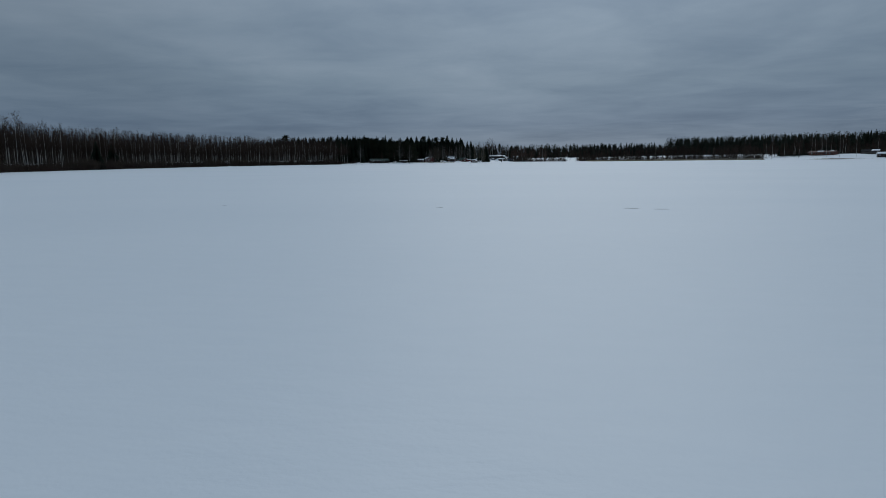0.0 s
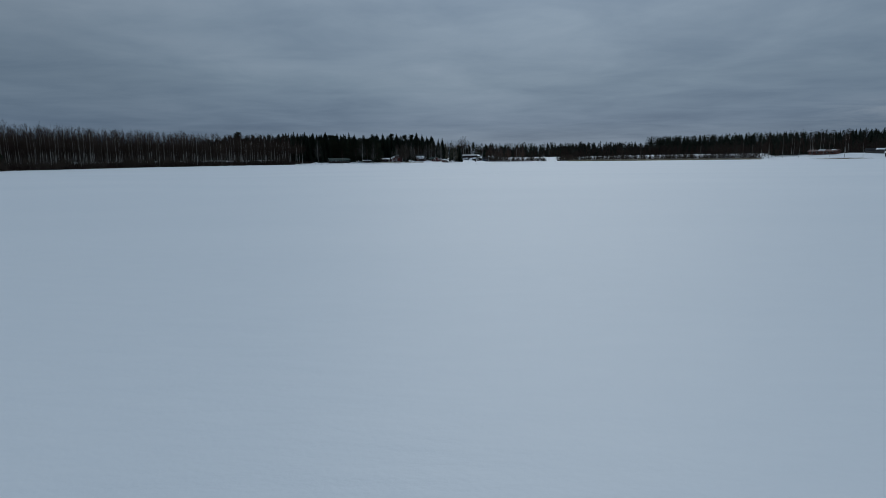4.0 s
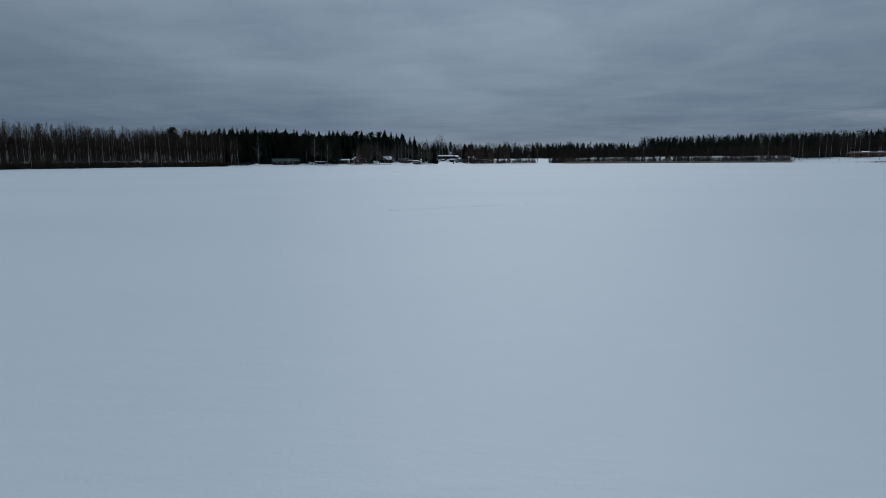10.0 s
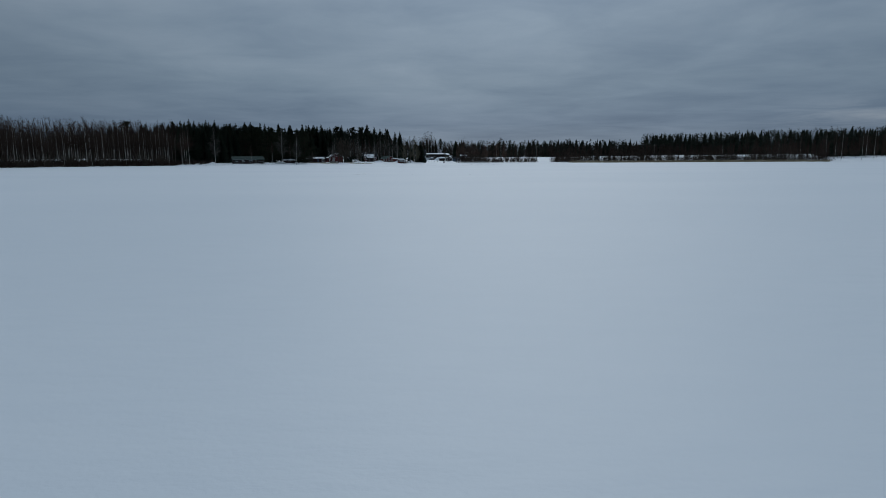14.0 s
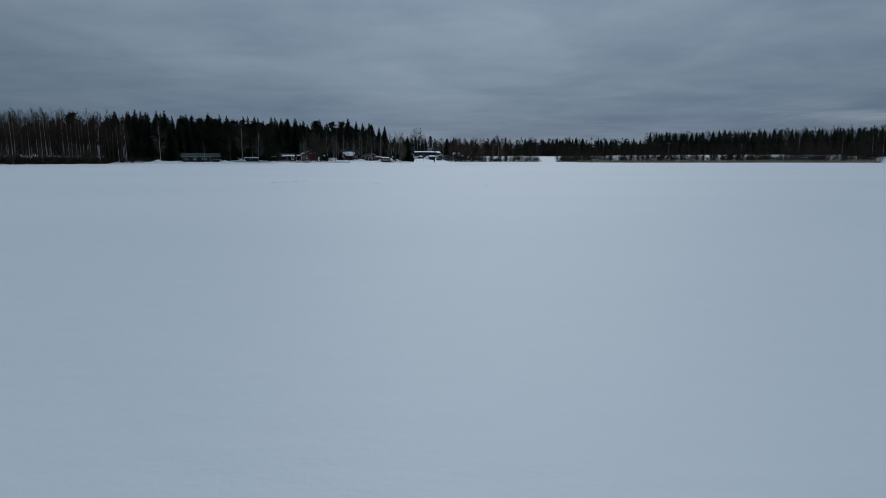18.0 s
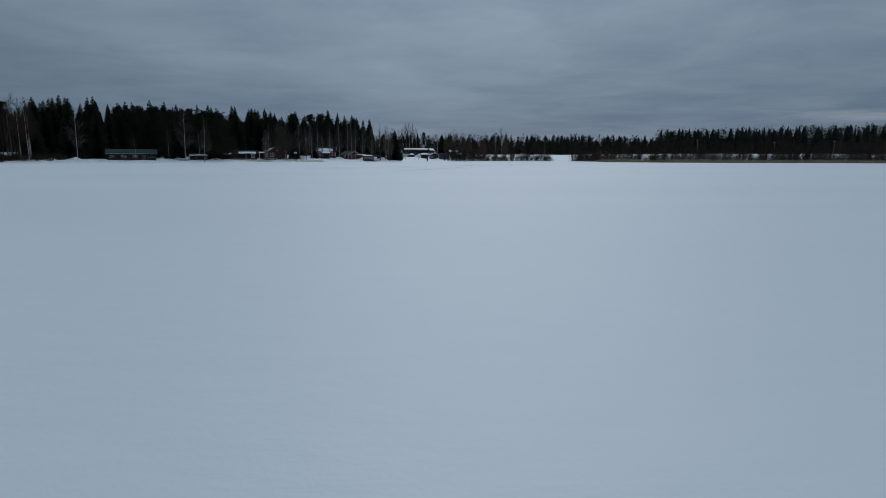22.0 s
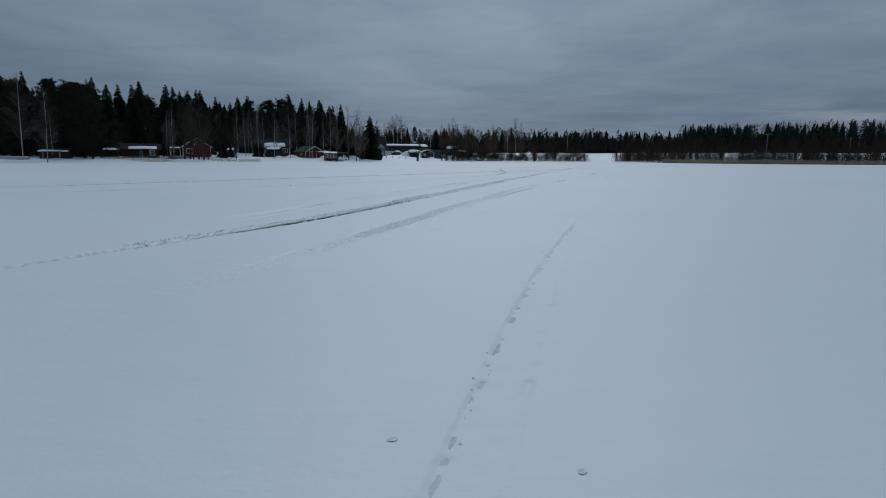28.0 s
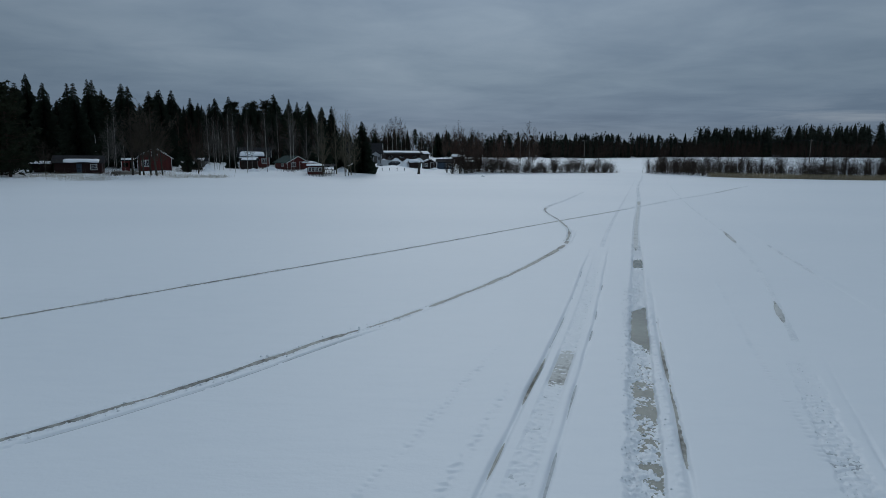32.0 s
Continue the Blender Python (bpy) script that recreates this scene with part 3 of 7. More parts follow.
def rut_turning(s, u, x, y):
    """A narrow furrow with broken edges that swings round."""
    a = ease(30, 33, s) * (1 - ease(60, 62.8, s))
    v = u - 0.08 - 0.05 * (grain(s * 1.2, 0 * s, 61) - 0.5)
    wide = 0.055 + 0.035 * grain(s * 0.9, 0 * s, 62) + 0.06 * ease(52, 60, s)
    cut = bell(v, 0, wide) * np.clip(0.25 + 1.5 * grain(s * 1.7, 0 * s, 63) - 0.35 * grain(s * 7, 0 * s, 64), 0, 1.2)
    z = -0.075 * cut + 0.6 * clumps(x, y, 0.055, 65, 0.7) * bell(v, 0.14, 0.07) + 0.3 * clumps(x, y, 0.06, 66, 0.5) * bell(v, -0.12, 0.05)
    second = ease(32, 34, s) * (1 - ease(43, 45, s))
    return (z + second * groove(s, u, 0.44, 0.045, 67)) * a


def rut_dashes(deep, wide, pitch, seed, some=0.5):
    """Old lug marks: rows of little nicks, drifted over in places."""
    def shape(s, u, x, y):
        row = np.floor(s / pitch)
        k = s / pitch - row
        on = (chance(row, row * 0, seed) < 0.8) * ease(0.02, 0.12, k) * (1 - ease(0.3, 0.5, k))
        side = bell(u, -wide * 0.7, wide * 0.5) + 0.7 * bell(u, wide * 0.8, wide * 0.35) * (chance(row, row * 0 + 5, seed) < 0.4)
        patch = ease(some - 0.15, some + 0.15, grain(s * 0.55, 0 * s, seed + 1))
        return -deep * on * side * patch * (0.4 + 0.8 * grain(x * 8, y * 8, seed + 2)) * ease(0, 1.5, s)
    return shape


def rut_old_pits(deep, wide, seed):
    def shape(s, u, x, y):
        patch = ease(0.40, 0.65, grain(s * 0.6, 0 * s, seed))
        return -deep * ease(0.52, 0.70, grain(x * 14, y * 14, seed + 1)) * bell(u, 0, wide) * patch
    return shape


def rut_old_groove(s, u, x, y):
    return groove(s, u, 0, 0.05 * ease(0.35, 0.6, grain(s * 0.35 + 3.3, 0 * s, 71)), 72) * ease(0, 1.5, s) * (1 - ease(8.5, 9.6, s))


# line, shape, the stretch of it that is pressed into the sheet, and how far to the sides it reaches
RUTS = [(T1, rut_slushy, 12, 60, 0.66), (T2, rut_belt, 5, 45, 0.62), (T5, rut_lumpy, 11, 50, 0.62), (T7, rut_drifted, 0, 21, 0.50), (T3, rut_turning, 30, 63, 0.55), (OLD_GROOVE, rut_old_groove, 0, 10, 0.25),
        (OLD_BELT, rut_dashes(0.016, 0.09, 0.13, 81, 0.45), 0, 17, 0.35), (OLD_BELT, rut_old_pits(0.018, 0.07, 82), 0, 17, 0.35), (OLD_PITS, rut_old_pits(0.022, 0.08, 83), 0, 11, 0.35), (FAINT, rut_dashes(0.022, 0.11, 0.15, 84, 0.40), 0, 9, 0.40), (T6, rut_dashes(0.020, 0.13, 0.15, 85, 0.5), 0, 22, 0.40)]


def rut_cells(pts, start, end, reach):
    """Squares of the zone that a rut runs through."""
    nx, ny = round((ZONE[1] - ZONE[0]) / CELL), round((ZONE[3] - ZONE[2]) / CELL)
    hit = np.zeros((ny, nx), bool)
    for k, p in enumerate(smooth_line(pts, 0.2)):
        if not start - 0.3 <= k * 0.2 <= end + 0.3:
            continue
        a, b = int((p.x - reach - ZONE[0]) // CELL), int((p.x + reach - ZONE[0]) // CELL)
        c, d = int((p.y - 0.1 - ZONE[2]) // CELL), int((p.y + 0.1 - ZONE[2]) // CELL)
        if b >= 0 and d >= 0:
            hit[max(c, 0):d + 1, max(a, 0):b + 1] = True
        a, b = int((p.x - 0.1 - ZONE[0]) // CELL), int((p.x + 0.1 - ZONE[0]) // CELL)
        c, d = int((p.y - reach - ZONE[2]) // CELL), int((p.y + reach - ZONE[2]) // CELL)
        if b >= 0 and d >= 0:
            hit[max(c, 0):d + 1, max(a, 0):b + 1] = True
    return hit


CELLS = [rut_cells(pts, start, end, reach) for pts, _, start, end, reach in RUTS]


def rut_height(x, y):
    """How far the snow lies above or below the flat of the lake."""
    x, y = np.asarray(x, float), np.asarray(y, float)
    z = np.zeros_like(x)
    cx, cy = np.floor((x - ZONE[0]) / CELL + 1e-6).astype(int), np.floor((y - ZONE[2]) / CELL + 1e-6).astype(int)
    near = (cx >= 0) & (cy >= 0) & (cx < CELLS[0].shape[1]) & (cy < CELLS[0].shape[0])
    cx, cy = np.clip(cx, 0, CELLS[0].shape[1] - 1), np.clip(cy, 0, CELLS[0].shape[0] - 1)
    for (pts, shape, start, end, reach), hit in zip(RUTS, CELLS):
        at = np.nonzero(near & hit[cy, cx])[0]
        line = np.array([(p.x, p.y) for p in smooth_line(pts, 0.2)])
        d = np.gradient(line, axis=0)
        d /= np.linalg.norm(d, axis=1)[:, None]
        for k in range(0, len(at), 20000):
            w = at[k:k + 20000]
            dist = (x[w, None] - line[None, :, 0]) ** 2 + (y[w, None] - line[None, :, 1]) ** 2
            i = np.argmin(dist, axis=1)
            rx, ry = x[w] - line[i, 0], y[w] - line[i, 1]
            s = i * 0.2 + rx * d[i, 0] + ry * d[i, 1]
            u = rx * d[i, 1] - ry * d[i, 0]
            z[w] += shape(s, u, x[w], y[w]) * (1 - ease(reach * 0.84, reach * 0.98, np.abs(u)))
    return z


def build_ground():
    def axis(spans):
        vals = []
        for a, b, s in spans:
            vals += list(np.arange(a, b, s))
        return np.array(vals + [spans[-1][1]])
    xs = axis([(-4200, -1000, 400), (-1000, -300, 50), (-300, -160, 10), (-160, -100, 3), (-100, -6, 1.25), (-6, 22, CELL), (22, 90, 1.25), (90, 260, 4), (260, 460, 20), (460, 1000, 60), (1000, 4200, 400)])
    ys = axis([(-3000, -600, 400), (-600, 80, 40), (80, 292, 5), (292, 352, CELL), (352, 380, 2), (380, 480, 1.25), (480, 560, 4), (560, 800, 20), (800, 1400, 100), (1400, 4600, 400)])
    gx, gy = np.meshgrid(xs, ys)
    gz = height(gx, gy)
    v = np.stack([gx.ravel(), gy.ravel(), gz.ravel()], 1)
    nx = len(xs)
    i = (np.arange(len(ys) - 1)[:, None] * nx + np.arange(nx - 1)[None, :])
    # where ruts run, the sheet is woven finely enough to hold them
    rutted = np.logical_or.reduce(CELLS)
    x0, y0 = int(np.argmin(np.abs(xs - ZONE[0]))), int(np.argmin(np.abs(ys - ZONE[2])))
    keep = np.ones(i.shape, bool)
    keep[y0:y0 + rutted.shape[0], x0:x0 + rutted.shape[1]] &= ~rutted
    i = i[keep]
    f = np.stack([i, i + 1, i + nx + 1, i + nx], 1)
    n = round(CELL / FINE)
    quads = np.kron(rutted, np.ones((n, n), bool))
    used = np.zeros((quads.shape[0] + 1, quads.shape[1] + 1), bool)
    for a in (0, 1):
        for b in (0, 1):
            used[a:a + quads.shape[0], b:b + quads.shape[1]] |= quads
    where = np.full(used.shape, -1)
    where[used] = np.arange(used.sum()) + len(v)
    jy, jx = np.nonzero(used)
    fx, fy = ZONE[0] + jx * FINE, ZONE[2] + jy * FINE
    v = np.concatenate([v, np.stack([fx, fy, rut_height(fx, fy)], 1)])
    qy, qx = np.nonzero(quads)
    f = np.concatenate([f, np.stack([where[qy, qx], where[qy, qx + 1], where[qy + 1, qx + 1], where[qy + 1, qx]], 1)])
    me = bpy.data.meshes.new("ground")
    me.from_pydata(v.tolist(), [], f.tolist())
    me.materials.append(SNOW)
    me.polygons.foreach_set("use_smooth", [True] * len(me.polygons))
    me.update()
    tagged(new("ground", me), "flat snow-covered frozen lake with snowy banks and fields", "snow ground", kind="structure")


build_ground()

# ---------- trees ----------


def spruce_parts(h, seed, spread=0.20, low=0.06, dense=1.0):
    r = random.Random(seed)
    trunk, crown = Shape(), Shape()
    trunk.tube([(0, 0, -0.3), (0, 0, h * 0.3), (0, 0, h * 0.7), (0, 0, h * 0.99)], [0.014 * h, 0.012 * h, 0.006 * h, 0.01], 6)
    z = h * low
    while z < h * 0.985:
        t = (z - h * low) / (h * (1 - low))
        reach = h * spread * (1 - t) ** 0.88 * (0.5 + 0.5 * min(1, t * 6 + 0.35)) + 0.10
        n = max(4, int((7 if t < 0.8 else 5) * dense))
        a0 = r.uniform(0, 6.28)
        for k in range(n):
            a = a0 + 6.283 * (k + r.uniform(-0.3, 0.3)) / n
            ln = reach * r.uniform(0.62, 1.16)
            out, side = Vector((math.cos(a), math.sin(a), 0)), Vector((-math.sin(a), math.cos(a), 0))
            base = Vector((0, 0, z + r.uniform(-0.15, 0.15)))
            lift = 0.35 * t - 0.12
            p = [base, base + out * ln * 0.5 + Vector((0, 0, ln * (lift - 0.12))), base + out * ln + Vector((0, 0, ln * (lift - 0.22)))]
            for j in range(2):
                w = ln * (0.30 if j == 0 else 0.22)
                crown.blade(p[j] - out * 0.1, p[j + 1] + out * 0.05, w, side)
                crown.blade(p[j] + Vector((0, 0, 0.1)), p[j + 1], max(0.10, ln * 0.38), (0, 0, 1))
            for j in (0.3, 0.5, 0.68, 0.85):
                o = p[0].lerp(p[1], j * 2) if j < 0.5 else p[1].lerp(p[2], (j - 0.5) * 2)
                for sg in (1, -1):
                    tip = o + (out * 0.5 + side * sg * 0.75) * ln * 0.34 * (1.15 - j * 0.5) + Vector((0, 0, -ln * 0.16))
                    crown.blade(o, tip, ln * 0.17, out)
            for j in (0.3, 0.62, 0.92):
                o = p[0].lerp(p[1], j * 2) if j < 0.5 else p[1].lerp(p[2], (j - 0.5) * 2)
                crown.blade(o, o + Vector((r.uniform(-0.1, 0.1), r.uniform(-0.1, 0.1), -max(0.13, ln * 0.34))), max(0.10, ln * 0.38), out)
        z += max(0.24, h * 0.024 * (1.25 - 0.6 * t)) / dense
    return trunk, crown


def pine_parts(h, seed, bare=0.5, wide=0.15, n=64):
    r = random.Random(seed)
    trunk, crown = Shape(), Shape()
    lean = (r.uniform(-0.02, 0.02) * h, r.uniform(-0.02, 0.02) * h)
    spine = [(lean[0] * t, lean[1] * t, h * t - 0.3 * (t == 0)) for t in (0, 0.25, 0.5, 0.75, 0.97)]
    trunk.tube(spine, [0.015 * h, 0.013 * h, 0.011 * h, 0.007 * h, 0.01], 6)
    for k in range(n):
        t = bare + (1 - bare) * (k + r.random()) / n
        a = r.uniform(0, 6.28)
        u = (t - bare) / (1 - bare)
        ln = h * wide * (0.18 + 1.05 * math.sin(math.pi * min(1, 0.30 + u * 0.68))) * r.uniform(0.55, 1.1)
        out = Vector((math.cos(a), math.sin(a), 0))
        p0 = Vector((lean[0] * t, lean[1] * t, h * t))
        p1 = p0 + out * ln + Vector((0, 0, ln * r.uniform(0.05, 0.45)))
        trunk.tube([p0, p0.lerp(p1, 0.5) - Vector((0, 0, 0.05 * ln)), p1], [0.004 * h, 0.003 * h, 0.012], 3, False)
        for j in range(6):
            c = p0.lerp(p1, 0.25 + 0.15 * j) + Vector((r.gauss(0, 0.45), r.gauss(0, 0.45), r.gauss(0.0, 0.35)))
            for q in range(11):
                d = Vector((r.gauss(0, 1), r.gauss(0, 1), r.gauss(0.35, 0.6))).normalized()
                s = d.cross(Vector((r.gauss(0, 1), r.gauss(0, 1), r.gauss(0, 1)))).normalized()
                crown.blade(c - d * 0.12, c + d * r.uniform(0.35, 0.8) * h / 16, 0.24 * h / 16, s)
    return trunk, crown


def birch_parts(h, seed, limbs=30, twigs=11, thick=0.0060, start=0.34, sweep=0.16):
    r = random.Random(seed)
    trunk, crown = Shape(), Shape()
    bx, by = r.uniform(-0.03, 0.03) * h, r.uniform(-0.03, 0.03) * h
    at = lambda t: Vector((bx * math.sin(2.2 * t), by * math.sin(1.7 * t + 0.2), h * t))
    trunk.tube([at(t) + Vector((0, 0, -0.3 if t == 0 else 0)) for t in (0, 0.12, 0.3, 0.5, 0.7, 0.88)], [thick * h * k for k in (1.25, 1.0, 0.86, 0.64, 0.4, 0.16)], 6)
    crown.tube([at(0.86), at(0.94), at(1.0)], [0.0016 * h, 0.001 * h, 0.004], 3, False)
    for k in range(12):
        o = at(r.uniform(0.72, 0.97))
        d = Vector((r.gauss(0, 0.5), r.gauss(0, 0.5), r.uniform(0.3, 1.2))).normalized()
        crown.blade(o, o + d * r.uniform(0.3, 0.8) * h / 15, 0.022, d.cross(Vector((1, 0.3, 0.1))).normalized())
    for k in range(limbs):
        t = start + (0.94 - start) * ((k + r.random()) / limbs) ** 1.3
        a = r.uniform(0, 6.28)
        ln = h * sweep * (1.12 - 1.0 * (t - start) / (1 - start)) * r.uniform(0.65, 1.25)
        out = Vector((math.cos(a), math.sin(a), 0))
        up = r.uniform(0.9, 1.9)
        p0 = at(t)
        p1 = p0 + out * ln * 0.5 + Vector((0, 0, ln * 0.55 * up))
        p2 = p1 + out * ln * 0.45 + Vector((0, 0, ln * 0.40 * up))
        crown.tube([p0, p1, p2], [0.0021 * h * (1.2 - t) + 0.008, 0.0013 * h * (1.2 - t) + 0.006, 0.004], 3, False)
        for j in range(int(twigs * (1.45 - 1.15 * (t - start) / (1 - start)))):
            o = p0.lerp(p1, r.uniform(0.35, 1)) if r.random() < 0.4 else p1.lerp(p2, r.random())
            d = (out * r.uniform(0.1, 1.0) + Vector((r.gauss(0, 0.55), r.gauss(0, 0.55), r.uniform(-0.15, 0.95)))).normalized()
            s = d.cross(Vector((r.gauss(0, 1), r.gauss(0, 1), 0.2))).normalized()
            l2 = r.uniform(0.45, 1.05) * h / 15 * (1.35 - 0.85 * t)
            q = o + d * l2
            crown.blade(o, q, 0.066 - 0.034 * t, s)
            for _ in range(2):
                d2 = (d + Vector((r.gauss(0, 0.5), r.gauss(0, 0.5), r.gauss(-0.1, 0.5)))).normalized()
                o2 = o.lerp(q, r.uniform(0.2, 0.7))
                crown.blade(o2, o2 + d2 * l2 * 0.7, 0.050 - 0.026 * t, s)
    return trunk, crown


def bush_parts(h, seed, stems=26, lean=0.75, twigs=9, fat=0.8):
    r = random.Random(seed)
    wood, fine = Shape(), Shape()
    for k in range(stems):
        a, tilt = r.uniform(0, 6.28), abs(r.gauss(0, lean * 0.6))
        out = Vector((math.cos(a), math.sin(a), 0))
        ln = h * r.uniform(0.6, 1.05)
        p0 = out * r.uniform(0, 0.22) * h * 0.4 + Vector((0, 0, -0.2))
        p1 = p0 + out * ln * 0.5 * math.sin(tilt) * 0.8 + Vector((0, 0, ln * 0.52 * math.cos(tilt * 0.7)))
        p2 = p1 + out * ln * 0.5 * math.sin(tilt) * 1.2 + Vector((0, 0, ln * 0.46 * math.cos(tilt)))
        wood.tube([p0, p1, p2], [0.009 * h * fat * r.uniform(0.6, 1.3), 0.006 * h * fat, 0.004], 3, False)
        for j in range(twigs):
            o = p0.lerp(p1, r.uniform(0.4, 1)) if r.random() < 0.4 else p1.lerp(p2, r.random())
            d = (out * r.uniform(-0.2, 0.8) + Vector((r.gauss(0, 0.6), r.gauss(0, 0.6), r.uniform(0.1, 1.1)))).normalized()
            s = d.cross(Vector((r.gauss(0, 1), r.gauss(0, 1), 0.2))).normalized()
            l2 = r.uniform(0.2, 0.42) * h
            fine.blade(o, o + d * l2, 0.034 * fat, s)
            d2 = (d + Vector((r.gauss(0, 0.5), r.gauss(0, 0.5), r.gauss(0, 0.4)))).normalized()
            fine.blade(o + d * l2 * 0.3, o + d * l2 * 0.3 + d2 * l2 * 0.7, 0.026 * fat, s)
    return wood, fine


def tree_kind(name, label, category, shapes, trunk_mat, crown_mat, names=("trunk", "crown"), smooth=True):
    """Meshes of a few growths of one kind of tree, from which its trees are planted."""
    meshes = [(a.mesh(name + "_" + names[0], trunk_mat, smooth), b.mesh(name + "_" + names[1], crown_mat)) for a, b in shapes]

    def plant(x, y, k, scale=1.0, squeeze=1.0, turn=None, say="", group="", sink=0.0):
        z = ground_z(x, y) - sink
        m = pose(x, y, z, rnd(-1.5, 1.5), rnd(-1.5, 1.5), rnd(0, 360) if turn is None else turn) @ Matrix.Diagonal((scale * squeeze, scale * squeeze, scale, 1))
        top = thing(name, say or label, category, group, m)
        for mesh, nm in zip(meshes[k % len(meshes)], names):
            part(nm, mesh, None, top)
        return top
    return plant


# heights of the growths: 16 m for the tall trees, 3 m for bushes
spruce = tree_kind("spruce_tree", "tall dark green spruce standing in the snowy wood", "spruce tree",
                   [spruce_parts(16, 11, 0.22), spruce_parts(16, 12, 0.20), spruce_parts(16, 13, 0.25), spruce_parts(16, 14, 0.19, 0.10), spruce_parts(16, 15, 0.23, 0.05)], CONIFER_BARK, NEEDLE)
young_spruce = tree_kind("spruce_tree", "broad dark spruce with boughs down to the snow", "spruce tree",
                         [spruce_parts(10, 21, 0.27, 0.03, 1.1)], CONIFER_BARK, NEEDLE)
pine = tree_kind("pine_tree", "tall pine with a rounded dark green crown", "pine tree",
                 [pine_parts(16, 31, 0.42), pine_parts(16, 32, 0.34, 0.17), pine_parts(16, 33, 0.52, 0.14)], PINE_BARK, PINE_NEEDLE)
bushy_pine = tree_kind("pine_tree", "broad shoreline pine with low dark boughs", "pine tree",
                       [pine_parts(16, 34, 0.02, 0.23, 130), pine_parts(16, 35, 0.03, 0.21, 120)], CONIFER_BARK, PINE_NEEDLE)
birch = tree_kind("birch_tree", "slender leafless birch with white bark", "birch tree",
                  [birch_parts(15, 41, 46), birch_parts(15, 42, 42, 13, 0.0054, 0.36, 0.15), birch_parts(15, 43, 42, 12, 0.0050, 0.38, 0.14), birch_parts(15, 44, 48, 12, 0.0064, 0.28, 0.17), birch_parts(15, 47, 44, 12, 0.0056, 0.32, 0.16)], BIRCH, TWIG)
shore_birch = tree_kind("birch_tree", "white-barked leafless birch at the lake edge", "birch tree",
                        [birch_parts(15, 45, 46, 9, 0.0060, 0.18, 0.165), birch_parts(15, 46, 42, 9, 0.0056, 0.16, 0.155), birch_parts(15, 48, 38, 8, 0.0050, 0.26, 0.15), birch_parts(15, 49, 36, 8, 0.0052, 0.22, 0.17)], BIRCH, PALE_TWIG)
alder = tree_kind("alder_tree", "leafless grey alder with several stems", "alder tree",
                  [birch_parts(10, 51, 40, 15, 0.015, 0.14, 0.30), birch_parts(10, 52, 42, 15, 0.016, 0.12, 0.32), birch_parts(10, 55, 38, 15, 0.012, 0.18, 0.26)], GREY_BARK, ALDER_TWIG)
aspen = tree_kind("aspen_tree", "tall leafless olive-grey aspen on the point", "aspen tree",
                  [birch_parts(10, 56, 36, 6, 0.010, 0.10, 0.24), birch_parts(10, 57, 34, 6, 0.011, 0.12, 0.22), birch_parts(10, 58, 32, 6, 0.009, 0.14, 0.20)], OLIVE_TWIG, OLIVE_TWIG)
red_alder = tree_kind("alder_tree", "leafless alder with reddish brown twigs", "alder tree",
                      [birch_parts(12, 53, 40, 9, 0.007, 0.10, 0.16), birch_parts(12, 54, 38, 9, 0.007, 0.14, 0.15), birch_parts(12, 59, 34, 9, 0.006, 0.20, 0.14)], GREY_BARK, RED_TWIG)
willow = tree_kind("willow_bush", "leafless willow bush standing in shore snow", "bush",
                   [bush_parts(3, 61, 40, 0.9, 17, 0.55), bush_parts(3, 62, 34, 0.7, 17, 0.55), bush_parts(3, 63, 28, 0.5, 16, 0.55)], GREY_BARK, WILLOW_TWIG, ("wood", "spray"))
shore_scrub = tree_kind("alder_bush", "dark leafless alder scrub on the lake bank", "bush",
                        [bush_parts(4, 64, 14, 0.36, 14, 1.05), bush_parts(4, 65, 11, 0.28, 14, 1.05), bush_parts(4, 66, 17, 0.5, 13, 1.05), bush_parts(4, 67, 9, 0.25, 15, 1.05)], GREY_BARK, TWIG, ("wood", "spray"))


def scatter(n, spot, gap, seed, tries=40):
    r, got = random.Random(seed), []
    for _ in range(n * tries):
        if len(got) >= n:
            break
        p = spot(r)
        if p and all((p[0] - q[0]) ** 2 + (p[1] - q[1]) ** 2 > gap * gap for q in got):
            got.append(p)
    return got


def in_strip(x, y, near, far):
    return near < float(inland(np.array([x]), np.array([y]))[0]) < far


# the birch stand along the western shore: its front rows tree by tree
def west_front(r):
    y = r.uniform(95, 402)
    x = r.uniform(-170, -88)
    return (x, y) if in_strip(x, y, 1.5, 17) and (y < 250 or (x - 3.5) / (y - 229) < -0.61) else None


for i, (x, y) in enumerate(scatter(235, west_front, 2.3, 71)):
    birch(x, y, i, rnd(0.82, 1.16) * (1.12 if y < 190 else 1.0), 1.0, group="birches of the western shore")


def west_scrub(r):
    y = r.uniform(95, 385)
    x = r.uniform(-155, -100)
    return (x, y) if in_strip(x, y, -0.3, 3.5) else None


for i, (x, y) in enumerate(scatter(150, west_scrub, 1.5, 72)):
    willow(x, y, i, rnd(0.6, 1.5), rnd(1.0, 1.6), say="low dark willow scrub along the western shore", group="scrub of the western shore")


